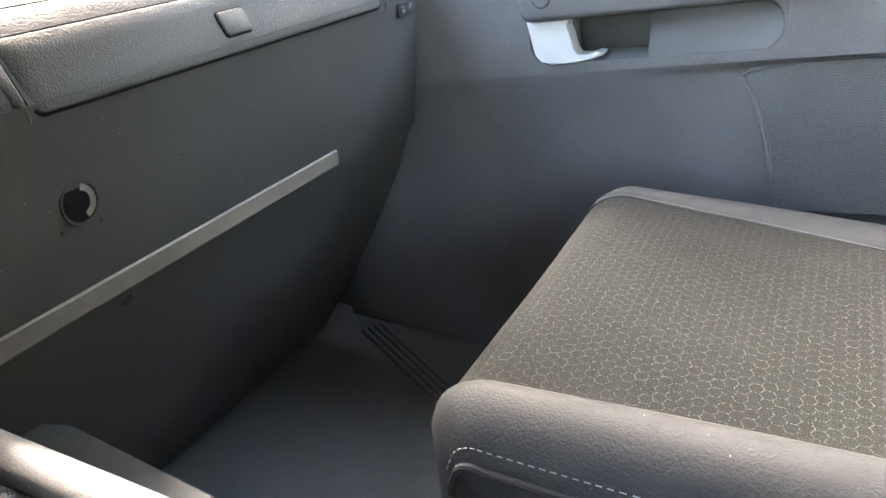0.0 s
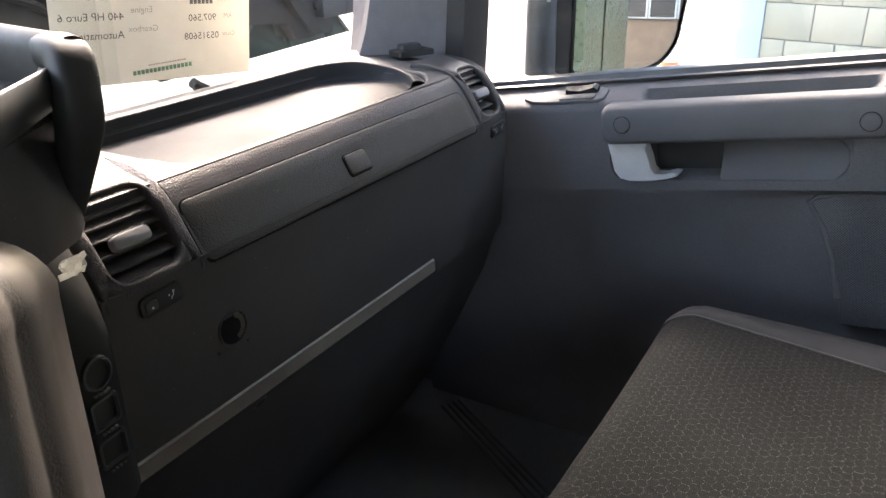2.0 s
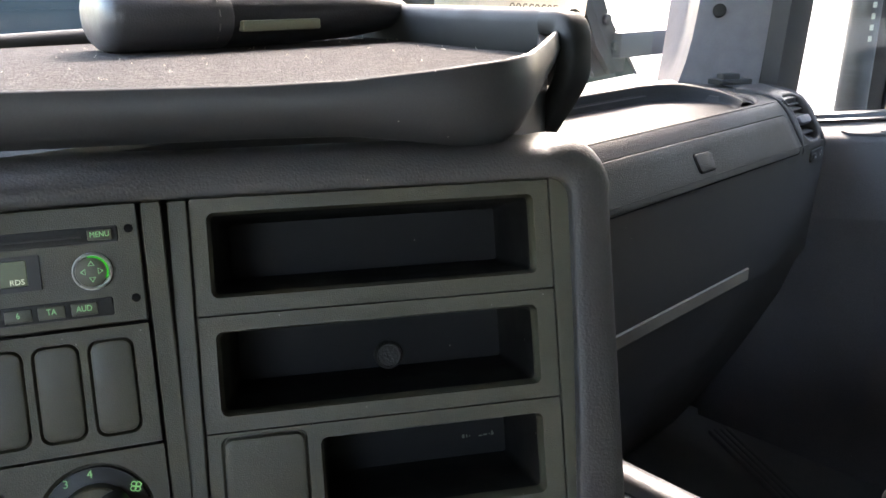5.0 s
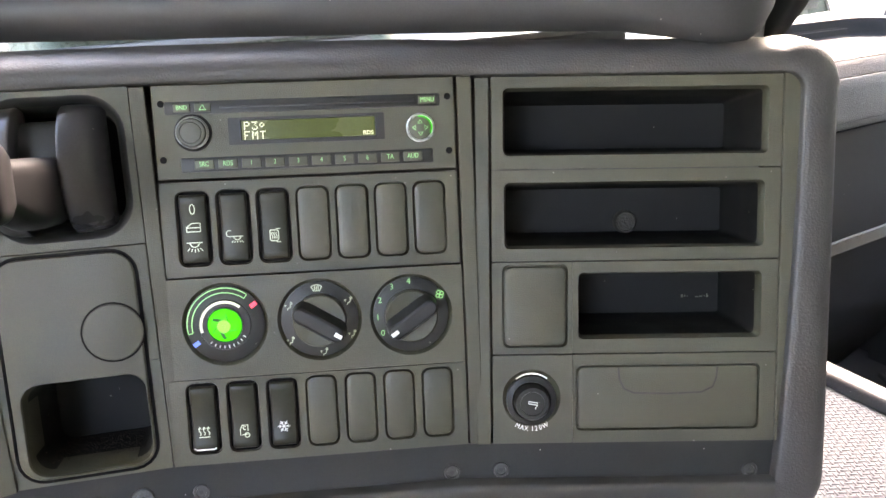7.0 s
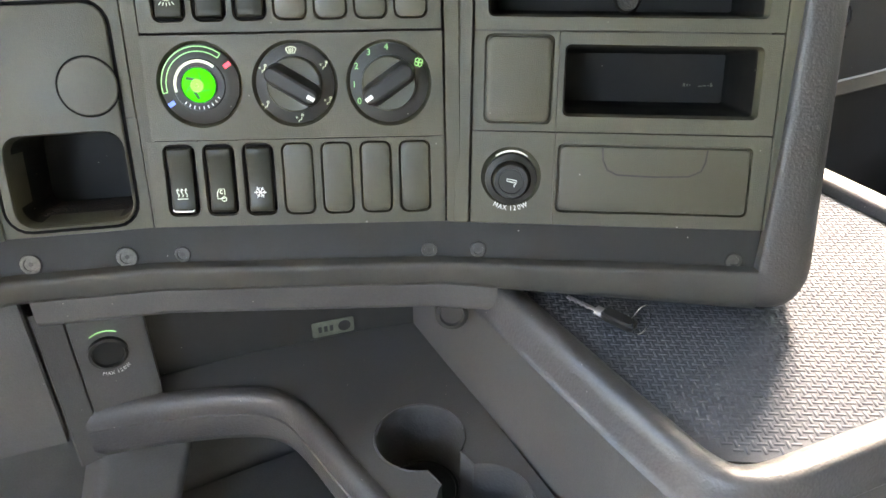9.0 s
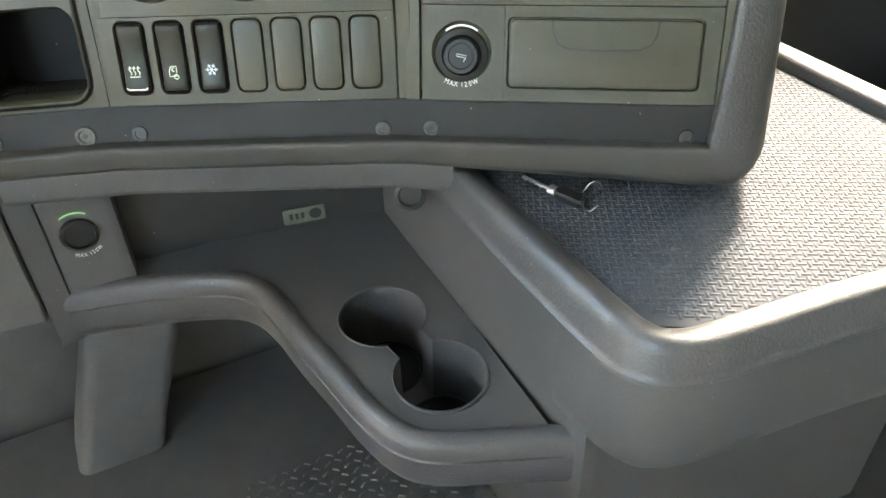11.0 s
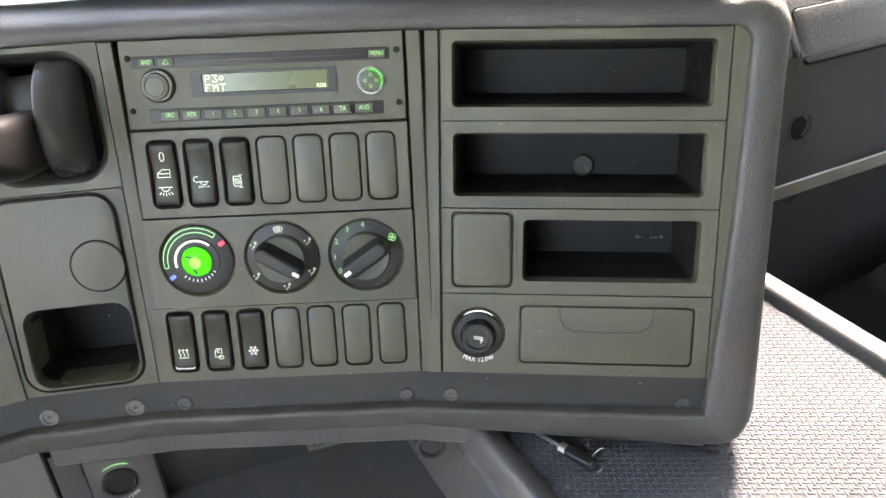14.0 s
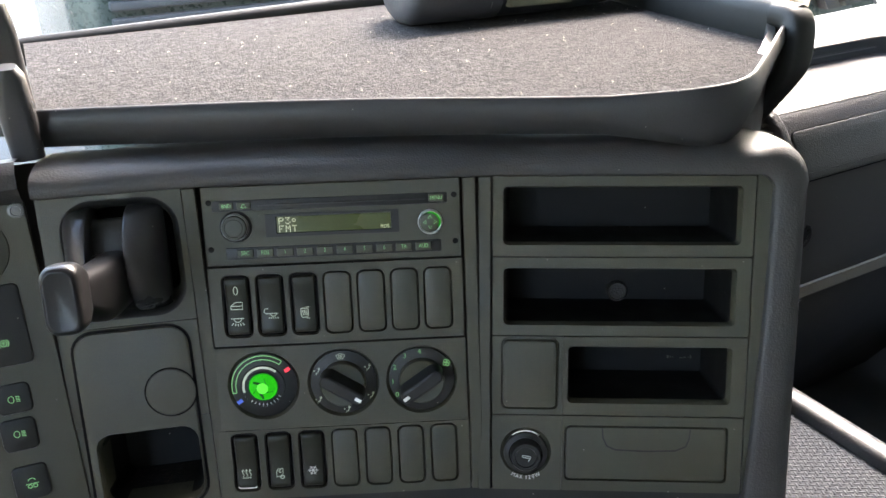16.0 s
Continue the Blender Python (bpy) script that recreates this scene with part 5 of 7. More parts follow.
part("base", bm, "black", clip)
bm = bmesh.new()
pad(bm, -0.004, 0.0, 0.034, 0.020, 0.004, 0.003, 0.013, 0.003)
part("top", bm, "dark", clip)

# ---- windscreen pillar ----
pil = thing("windscreen_pillar", I4, "grey plastic trim of the windscreen pillar", "pillar", kind="structure")
bm = bmesh.new()
loft(bm, [[(x + dx * s0, y - 0.05 * (z - 0.85), z) for x, y, s0 in ((1.395, 1.200, 1), (1.335, 1.157, 1), (1.293, 1.120, 1), (1.300, 1.105, 0.7), (1.375, 1.035, 0.1), (1.44, 1.06, 0), (1.44, 1.26, 0), (1.42, 1.25, 0.3))]
          for z, dx in ((0.735, -0.055), (0.77, -0.035), (0.80, -0.020), (0.84, -0.009), (0.90, 0.0), (1.2, 0.01), (1.60, 0.02))], True, True)
part("trim", bm, "pillar", pil, sharp=50)
bm = bmesh.new()
loft(bm, [[(x, y - 0.05 * (z - 0.85), z) for x, y in ((1.374, 1.037), (1.382, 1.008), (1.398, 0.998), (1.445, 0.998), (1.445, 1.06))] for z in (0.68, 1.0, 1.60)], True, True)
part("dark_side_strip", bm, "seal", pil, "black strip along the pillar's door side")
bm = bmesh.new()
disc(bm, 0, 0, 0.011, -0.004, 0.0012, 0.0006, 24)
part("fixing_hole", bm, "black", pil, matrix=axes((1.3090, 1.0902, 0.8815), (0.715, -0.699, 0), (0, 0, 1), (-0.699, -0.715, 0)))

# ---- console ----
console = thing("engine_console", I4, "grey plastic centre console with an open shelf and cup holders", "console")


def eased(path, n=4):
    """A path with smooth points put between its own."""
    pts = [Vector(p) for p in path]
    out = []
    for i in range(len(pts) - 1):
        p0, p1, p2, p3 = pts[max(i - 1, 0)], pts[i], pts[i + 1], pts[min(i + 2, len(pts) - 1)]
        for k in range(n):
            t = k / n
            out.append(0.5 * (2 * p1 + (p2 - p0) * t + (2 * p0 - 5 * p1 + 4 * p2 - p3) * t * t + (3 * p1 - p0 - 3 * p2 + p3) * t ** 3))
    return [tuple(p) for p in out + [pts[-1]]]


def sweep(bm, path, sec, flip=1, wide=None):
    """Draw a section (outwards, z) along a flat path; outwards is to the right of the way along it."""
    loops = []
    for i, p in enumerate(path):
        a, b = Vector(path[max(i - 1, 0)]), Vector(path[min(i + 1, len(path) - 1)])
        d = (b - a).normalized()
        n = Vector((d.y, -d.x)) * flip
        k = wide[i] if wide else 1
        loops.append([(p[0] + n.x * (o * k if o > 0 else o), p[1] + n.y * (o * k if o > 0 else o), z) for o, z in sec])
    loft(bm, loops, False, False, closed=False)


LEDGE = [(0.213, 0.80), (0.215, 0.76), (0.2165, 0.70), (0.219, 0.62), (0.221, 0.57), (0.2235, 0.548), (0.231, 0.532), (0.247, 0.522), (0.27, 0.5175), (0.34, 0.511), (0.40, 0.503), (0.50, 0.487), (0.575, 0.473)]
wide = [0.62, 0.64, 0.66, 0.68, 0.66, 0.62, 0.56, 0.5, 0.5, 0.5, 0.5, 0.5, 0.5]
wide = [w for a, b in zip(wide, wide[1:]) for w in (a, a * 0.75 + b * 0.25, (a + b) / 2, a * 0.25 + b * 0.75)] + [0.5]
LEDGE = eased(LEDGE)
bm = bmesh.new()
sweep(bm, LEDGE, [(-0.018, 0.522), (-0.0165, 0.5285), (-0.011, 0.5325), (-0.004, 0.5343), (0.001, 0.5340), (0.005, 0.5318), (0.009, 0.5265), (0.0145, 0.5160), (0.0165, 0.5124), (0.0196, 0.5116), (0.0200, 0.5098), (0.0165, 0.5085), (0.012, 0.5080)], wide=wide)
part("ledge", bm, "ledge", console, "rounded grained ledge round the mat", sharp=60)
bm = bmesh.new()
sweep(bm, LEDGE[14:], [(0.0120, 0.509), (0.0150, 0.5070), (0.0158, 0.504), (0.0170, 0.49), (0.0180, 0.450), (0.015, 0.437), (0.006, 0.430), (-0.02, 0.428)], wide=wide[14:])
part("front_skirt", bm, "console", console, sharp=50)
bm = bmesh.new()
slab(bm, [(0.222, 0.80), (0.225, 0.62), (0.229, 0.556), (0.25, 0.535), (0.40, 0.515), (0.573, 0.489), (0.573, 0.93), (0.222, 0.93)], 0.4455, 0.5215)
slab(bm, [(0.25, 0.60), (0.573, 0.56), (0.573, 0.93), (0.25, 0.93)], FLOOR, 0.446)
part("body", bm, "console", console)
bm = bmesh.new()
slab(bm, [(0.2060, 0.80), (0.2080, 0.70), (0.2100, 0.62), (0.2120, 0.556), (0.222, 0.556), (0.222, 0.93), (0.2060, 0.93)], 0.372, 0.5085)
part("side_wall", bm, "console", console)
bm = bmesh.new()
loft(bm, [[(x, y, z) for x, z in ((0.545, 0.520), (0.5465, 0.533), (0.551, 0.5375), (0.566, 0.5375), (0.575, 0.532), (0.577, 0.515), (0.577, 0.20))] for y in (0.470, 0.60, 0.75, 0.90)], True, True, closed=False)
part("rail", bm, "ledge", console, "raised side rail", sharp=50)
bm = bmesh.new()
slab(bm, [(0.574, 0.53), (0.630, 0.53), (0.635, 0.60), (0.650, 0.71), (0.664, 0.88), (0.655, 0.905), (0.577, 0.91)], FLOOR, 0.444)
slab(bm, [(0.578, 0.534), (0.626, 0.534), (0.631, 0.60), (0.646, 0.71), (0.660, 0.878), (0.652, 0.901), (0.577, 0.906)], 0.4435, 0.449)
part("side_step", bm, "dark", console, "dark lower side of the console", sharp=50)

# shelf with a double cup holder
EDGE = [(-0.083, 0.884), (-0.062, 0.879), (-0.028, 0.871), (0.005, 0.860), (0.033, 0.849), (0.058, 0.835), (0.073, 0.815), (0.081, 0.785), (0.087, 0.745), (0.0950, 0.705), (0.1015, 0.668), (0.110, 0.638), (0.122, 0.618), (0.142, 0.6045), (0.17, 0.592), (0.205, 0.5765), (0.2235, 0.566)]
ca, cb, rc = Vector((0.1615, 0.6595)), Vector((0.1490, 0.7345)), 0.0335
dirn = math.degrees(math.atan2(cb.y - ca.y, cb.x - ca.x))
CUPS = arc(ca.x, ca.y, rc, dirn + 26, dirn + 334, 28) + arc(cb.x, cb.y, rc, dirn + 206, dirn + 514, 28)
bm = bmesh.new()
outer = [bm.verts.new((*p, 0.420)) for p in EDGE[:-1] + [(0.210, 0.93), (-0.083, 0.93)]]
inner = [bm.verts.new((*p, 0.420)) for p in CUPS]
eds = [bm.edges.new((lp[i], lp[(i + 1) % len(lp)])) for lp in (outer, inner) for i in range(len(lp))]
bmesh.ops.triangle_fill(bm, use_beauty=True, edges=eds)
for f_ in [f_ for f_ in bm.faces if min((Vector(f_.calc_center_median()[:2]) - c_).length for c_ in (ca, cb)) < 0.028]:
    bm.faces.remove(f_)
shelf = part("shelf", bm, "console", console)
bm = bmesh.new()
mid = (ca + cb) / 2
loft(bm, [[(mid.x + (x - mid.x) * s, mid.y + (y - mid.y) * s, z) for x, y in CUPS] for s, z in ((1.035, 0.4201), (1.028, 0.4214), (1.010, 0.4220), (0.992, 0.4212), (0.982, 0.4185), (0.975, 0.412), (0.945, 0.362))])
cup = part("cup_holder", bm, "ledge", console, "double round cup holder")
for c_ in (ca, cb):
    bm = bmesh.new()
    loft(bm, [ring(c_.x, c_.y, r * mm, z, 28) for r, z in ((29.5, 0.3622), (29, 0.3645), (27, 0.3645), (26.5, 0.3628))])
    part("cup_base_ring", bm, "lever", cup)
bm = bmesh.new()
EDGE = eased(EDGE)
sweep(bm, EDGE, [(-0.0095, 0.4195), (-0.0080, 0.4222), (-0.0040, 0.4242), (0.0010, 0.4238), (0.0050, 0.4205), (0.0068, 0.4150), (0.0070, 0.4085), (0.0056, 0.4075), (0.0056, 0.4060), (0.0070, 0.4050), (0.0070, 0.386), (0.004, 0.377), (-0.006, 0.372), (-0.03, 0.370)])
part("shelf_lip", bm, "ledge", console, "rounded shelf edge", sharp=50)
# apron below the panel lip
bm = bmesh.new()
rows = []
for f, us in ((F0, (-84, -60, -30)), (F1, (-8, 40, 90, 140, 180)), (F2, (0, 20))):
    for u in us:
        rows.append([tuple(fp(f, u, v, w)) for v, w in ((-278, -12), (-285, -12), (-308, -19), (-311.5, -22), (-312, -60))])
loft(bm, rows, False, False, closed=False)
part("apron", bm, "console", console, sharp=50)
bm = bmesh.new()
slab(bm, [(-0.080, 0.9035), (0.06, 0.893), (0.16, 0.876), (0.22, 0.86), (0.22, 0.95), (-0.080, 0.95)], 0.395, 0.53)
part("recess_back", bm, "dark", console)
bm = bmesh.new()
slab(bm, [(-0.0637, 0.8775), (-0.0630, 0.8762), (-0.018, 0.8735), (-0.012, 0.8755), (-0.009, 0.91), (-0.0637, 0.91)], 0.419, 0.525)
part("socket_block", bm, "console", console)
bm = bmesh.new()
slab(bm, [(-0.0842, 0.8735), (-0.0830, 0.8725), (-0.0650, 0.8755), (-0.0640, 0.8770), (-0.0640, 0.93), (-0.0842, 0.93)], 0.376, 0.525)
part("end_cheek", bm, "console", console)
LB = axes((-0.0415, 0.8748, 0.4757), (0.9982, -0.06, 0), (0, 0, 1), (-0.06, -0.9982, 0))
bm = bmesh.new()
loft(bm, [ring(0, 0, r * mm, z, 28) for r, z in ((14.5, -0.003), (14, 0.003), (11.8, 0.0036), (11.2, 0.001))])
s2 = part("socket", bm, "black", console, "black power socket marked MAX 120W", matrix=LB)
bm = bmesh.new()
ribbon(bm, arc(0, 0.004, 0.0165, 55, 125, 12), 0.0011, 0.0018)
part("arc_mark", bm, "glow", s2)
# metal ribbon laid on the rim to draw its glint
bm = bmesh.new()
ribbon(bm, arc(0, 0, 0.0120, 195, 345, 12), 0.0010, 0.0040)
part("rim_shine", bm, "screw", s2)
arc_words("MAX 120W", 0.0047, "white", s2, 0, 0, 0.0190, 0.0016, 278, 8.4)
bm = bmesh.new()
loft(bm, [ring(0, 0, r * mm, z, 24) for r, z in ((12.5, -0.004), (12, 0.003), (9, 0.004), (8, 0.0015), (4, 0.0015))])
part("round_plug", bm, "dark", console, matrix=axes((0.1868, 0.7545, 0.510), (0.899, -0.438, 0), (0.07, 0.14, 0.987), (-0.432, -0.889, 0.157)))
stk = thing("small_label", axes((0.1355, 0.8785, 0.4315), (0.986, -0.168, 0), (0, 0, 1), (-0.168, -0.986, 0)), "small pale worn sticker on the shelf back", "sticker")
bm = bmesh.new()
pad(bm, 0, 0, 0.037, 0.0155, 0.002, 0, 0.0008, 0.0002)
part("sticker_paper", bm, "wornpaper", stk)
bm = bmesh.new()
disc(bm, 0.010, 0, 0.0055, 0.0006, 0.0011, 0.0002, 18)
for u in (-13, -8, -3):
    box(bm, u * mm, (u + 3) * mm, -0.003, 0.003, 0.0007, 0.0011)
part("sticker_print", bm, "dark", stk)

# lower panels and footwell on the driver's side
bm = bmesh.new()
loft(bm, [[(x, y, z) for x, y in ((-0.60, 0.93), (-0.25, 0.890), (-0.0872, 0.8695), (-0.0856, 0.8710), (-0.0856, 0.93), (-0.60, 1.0))] for z in (0.408, 0.411, 0.555)], True, True)
dlp = thing("driver_lower_panel", I4, "grey lower dashboard panel on the driver side", "panel")
part("face", bm, "console", dlp)
col = thing("pedal_column", I4, "dark upright column in the driver's footwell", "column")
bm = bmesh.new()
loft(bm, [rr(x, 0.985, 0.092, 0.07, 0.014, z) for x, z in ((-0.098, FLOOR), (-0.078, 0.17), (-0.040, 0.28), (-0.020, 0.36), (-0.005, 0.44))], True, True)
part("column_body", bm, "floor", col)
bm = bmesh.new()
box(bm, -0.70, 0.60, -0.3, 1.05, FLOOR, 0.13, 0.01)
tunnel = tagged(part("engine_tunnel", bm, "floor"), "dark rubber covered engine tunnel", "engine tunnel", kind="structure")
# widened behind the panel to keep sun from leaking onto the floor
bm = bmesh.new()
box(bm, -1.12, 0.61, 1.06, 1.10, 0.10, 0.80)
tagged(part("footwell_bulkhead", bm, "floor"), "dark footwell bulkhead, widened to block leaking sun", "wall", kind="structure")
bm = bmesh.new()
random.seed(2)
for i in range(24):
    for j in range(30):
        x, y = 0.02 + 0.0125 * i + (0.006 if j % 2 else 0), 0.55 + 0.0105 * j
        a = radians(35 if (i + j) % 2 else -35)
        c, s = math.cos(a) * 0.0045, math.sin(a) * 0.0045
        q = [(x - c - s * 0.25, y - s + c * 0.25), (x - c + s * 0.25, y - s - c * 0.25), (x + c + s * 0.25, y + s - c * 0.25), (x + c - s * 0.25, y + s + c * 0.25)]
        loft(bm, [[(*p, 0.1295) for p in q], [((p[0] * 0.6 + x * 0.4), (p[1] * 0.6 + y * 0.4), 0.1320) for p in q]])
tr = part("tread_pattern", bm, "floor", tunnel)
tagged(tr, "raised tread marks on the rubber", kind="stuff")

# rubber mat with raised weave
mat = thing("rubber_mat", I4, "grey rubber mat with a raised weave on the console", "mat")
bm = bmesh.new()
slab(bm, [(0.227, 0.79), (0.232, 0.62), (0.2355, 0.563), (0.243, 0.547), (0.257, 0.538), (0.27, 0.5345), (0.40, 0.5195), (0.545, 0.4965), (0.545, 0.90), (0.227, 0.90)], 0.5213, 0.5265)
base = part("mat_base", bm, "rubber", mat)
bm = bmesh.new()
ux, uy = Vector((0.87, -0.49)), Vector((0.49, 0.87))
for i in range(-90, 90):
    for j in range(-90, 90):
        p = Vector((0.40, 0.66)) + ux * (0.0048 * i) + uy * (0.0048 * j)
        x, y = p
        if not (0.232 + max(0, (0.70 - y)) * 0.05 < x < 0.543 and y < 0.84):
            continue
        if y < 0.541 - (x - 0.25) * 0.15 + max(0, 0.262 - x) * 1.2:
            continue
        a = math.atan2(ux.y, ux.x) + radians(90 if (i + j) % 2 else 0)
        d, n = Vector((math.cos(a), math.sin(a))) * 0.0032, Vector((-math.sin(a), math.cos(a))) * 0.00095
        q = [p - d - n, p + d - n, p + d + n, p - d + n]
        loft(bm, [[(*k, 0.5262) for k in q], [(*(p + (k - p) * 0.86), 0.5269) for k in q]])
tagged(part("weave_pattern", bm, "weave", base, sharp=80), "raised weave marks", kind="stuff")

# key on the mat
key = thing("ignition_key", axes((0.2633, 0.6851, 0.5272), (0.347, -0.938, 0), (0.938, 0.347, 0), (0, 0, 1)), "black headed ignition key with a steel ring", "key")
bm = bmesh.new()
box(bm, -0.0255, 0.002, -0.0012, 0.0012, 0.0018, 0.0036, 0.0004)
for k in range(4):
    box(bm, -0.023 + 0.0045 * k, -0.0208 + 0.0045 * k, -0.0021, -0.0009, 0.0018, 0.0036, 0.0003)
part("blade", bm, "keysteel", key, "steel blade")
bm = bmesh.new()
loft(bm, [[(x, y * 0.0042, 0.0028 + z * 0.0030) for y, z in arc(0, 0, 1, 0, 330, 11)] for x in (-0.0015, 0.0, 0.004)], True, True)
part("collar", bm, "keysteel", key, "bright steel collar")
bm = bmesh.new()
loft(bm, [rr(0.016, 0, w * mm, h * mm, r * mm, z) for w, h, r, z in ((24, 9, 4, 0.0004), (26, 11, 5, 0.002), (26, 11, 5, 0.0048), (23, 8, 4, 0.0062))], True)
part("head", bm, "black", key)
bm = bmesh.new()
tube(bm, [(0.0325 + 0.003 * math.cos(a), -0.001 + 0.0065 * math.cos(a), 0.0118 + 0.0115 * math.sin(a)) for a in [2 * math.pi * k / 24 for k in range(24)]], 0.00055, 6, closed=True)
part("key_ring", bm, "chrome", key, "split steel ring")

# ---- felt tray over the dashboard ----
tray = thing("dashboard_tray", I4, "black plastic dashboard tray lined with brown felt", "tray")
LIP = [(-0.052, 0.972, 0.875), (-0.01, 0.952, 0.8755), (0.03, 0.930, 0.876), (0.10, 0.896, 0.876), (0.17, 0.859, 0.8755), (0.22, 0.830, 0.875), (0.27, 0.800, 0.8745), (0.31, 0.770, 0.876), (0.335, 0.751, 0.879),
       (0.352, 0.739, 0.881), (0.368, 0.730, 0.883), (0.385, 0.727, 0.884), (0.402, 0.730, 0.885), (0.42, 0.739, 0.885), (0.465, 0.769, 0.885), (0.52, 0.806, 0.886), (0.574, 0.8415, 0.888)]
bm = bmesh.new()
loops = []
for i, p in enumerate(LIP):
    a, b = Vector(LIP[max(i - 1, 0)]), Vector(LIP[min(i + 1, len(LIP) - 1)])
    d = (b - a).normalized()
    n = Vector((d.y, -d.x, 0)).normalized()
    z0 = 0.8465 if i < 8 else 0.8465 - 0.0035 * min(3, i - 7) + 0.0008 * (i - 8)
    t = max(0.0, (i - 11) / 5)
    z0 = z0 + 0.020 * t
    loops.append([tuple(Vector((p[0], p[1], z)) + n * o) for o, z in ((-0.004, z0), (-0.0040, p[2] - 0.002), (-0.0030, p[2]), (-0.001, p[2] + 0.0004), (0.0005, p[2] - 0.001), (0.003, p[2] - 0.012), (0.0015, z0 + 0.010), (-0.002, z0 + 0.001))])
loft(bm, loops, True, True, closed=True)
part("front_lip", bm, "lipblack", tray, "curved black plastic lip", sharp=60)
FELT = [(-0.050, 0.976), (0.03, 0.934), (0.10, 0.90), (0.17, 0.863), (0.27, 0.804), (0.335, 0.756), (0.368, 0.735), (0.385, 0.732), (0.402, 0.735), (0.465, 0.775), (0.565, 0.842), (0.586, 0.87), (0.594, 0.93), (0.604, 1.00), (0.620, 1.08), (0.637, 1.18), (0.632, 1.255), (0.59, 1.305), (-0.042, 1.305)]
bm = bmesh.new()
slab(bm, FELT, 0.856, 0.868)
part("felt", bm, "carpet", tray, "worn brown felt lining")
bm = bmesh.new()
slab(bm, [(Vector(p) - Vector((0.3, 1.1))) * 0.93 + Vector((0.3, 1.1)) for p in FELT], 0.850, 0.8555)
part("underside", bm, "dark", tray)
# side rim and its end post
RIM = [(0.5845, 0.838), (0.5880, 0.86), (0.5945, 0.91), (0.6035, 0.97), (0.619, 1.05), (0.643, 1.18), (0.638, 1.26), (0.60, 1.312), (0.3, 1.316), (-0.045, 1.316)]
bm = bmesh.new()
loops = []
for i, p in enumerate(RIM):
    a, b = Vector(RIM[max(i - 1, 0)]), Vector(RIM[min(i + 1, len(RIM) - 1)])
    d = (b - a).normalized()
    n = Vector((d.y, -d.x))
    h = 0.904 if i < 6 else 0.904 - 0.008 * (i - 5)
    loops.append([(p[0] + n.x * o, p[1] + n.y * o, z) for o, z in ((-0.006, 0.855), (-0.0075, h - 0.012), (-0.0060, h - 0.005), (-0.0015, h), (0.004, h + 0.0005), (0.009, h - 0.002), (0.012, h - 0.008), (0.012, 0.84))])
loft(bm, loops, True, True, closed=True)
part("side_rim", bm, "band", tray, sharp=50)
bm = bmesh.new()
bar = eased([(0.5885, 0.862, 0.8935), (0.5850, 0.847, 0.8935), (0.5820, 0.837, 0.8905), (0.5785, 0.831, 0.8830), (0.5760, 0.828, 0.8740), (0.5740, 0.826, 0.8620), (0.5735, 0.8275, 0.8520), (0.5750, 0.8360, 0.8380), (0.5790, 0.8560, 0.8120), (0.5830, 0.8760, 0.7860)], 3)
loops = []
for i, p in enumerate(bar):
    d = (Vector(bar[min(i + 1, len(bar) - 1)]) - Vector(bar[max(i - 1, 0)])).normalized()
    a = d.cross(Vector((1, 0, 0))).normalized()
    b = d.cross(a)
    fl = [(math.copysign(abs(math.cos(k * math.pi / 8)) ** 0.6, math.cos(k * math.pi / 8)), math.copysign(abs(math.sin(k * math.pi / 8)) ** 0.6, math.sin(k * math.pi / 8))) for k in range(16)]
    w = 0.0140 - 0.0040 * max(0, i - 18) / 9
    loops.append([tuple(Vector(p) + a * (0.0110 * u) + b * (w * v)) for u, v in fl])
loft(bm, loops, True, True)
part("end_post", bm, "band", tray, "bent black bar along the rim and down its corner", sharp=60)
bm = bmesh.new()
loft(bm, [[(x, y, z0), (x, y, z1), (x - 0.004, y + 0.006, z1), (x - 0.004, y + 0.006, z0)] for x, y, z0, z1 in ((0.40, 0.745, 0.815, 0.85), (0.43, 0.760, 0.805, 0.856), (0.48, 0.792, 0.790, 0.860), (0.53, 0.824, 0.775, 0.866), (0.572, 0.850, 0.772, 0.880), (0.586, 0.864, 0.775, 0.884), (0.592, 0.875, 0.79, 0.884))], True, True)
part("side_plate", bm, "lipblack", tray, "grey plate under the tray corner")
bm = bmesh.new()
loft(bm, [rr(-0.060, 0.965, w * mm, 26 * mm, 8 * mm, z) for w, z in ((22, 0.845), (24, 0.875), (22, 0.902), (14, 0.909))], True)
part("end_post", bm, "gloss", tray)
bm = bmesh.new()
loft(bm, [rr(-0.062, 1.03, w * mm, 44 * mm, 6 * mm, z) for w, z in ((30, 0.85), (30, 0.925), (24, 0.945), (14, 0.949))], True)
part("end_post", bm, "gloss", tray)
bm = bmesh.new()
random.seed(7)
for _ in range(130):
    x, y = random.uniform(-0.03, 0.64), random.uniform(0.75, 1.28)
    if y < 0.985 - 0.56 * x + 0.0 or (x > 0.4 and y < 0.74 + 0.68 * (x - 0.39) + 0.03):
        continue
    a, ln = random.uniform(0, 6.28), random.uniform(0.0006, 0.0026)
    tube(bm, [(x, y, 0.8685), (x + ln * math.cos(a), y + ln * math.sin(a), 0.8695 + 0.001 * random.random()), (x + 1.6 * ln * math.cos(a + 0.5), y + 1.6 * ln * math.sin(a + 0.5), 0.8687)], 0.00014, 3)
tagged(part("lint", bm, "dust", tray), "pale lint and fibres on the felt", kind="stuff")

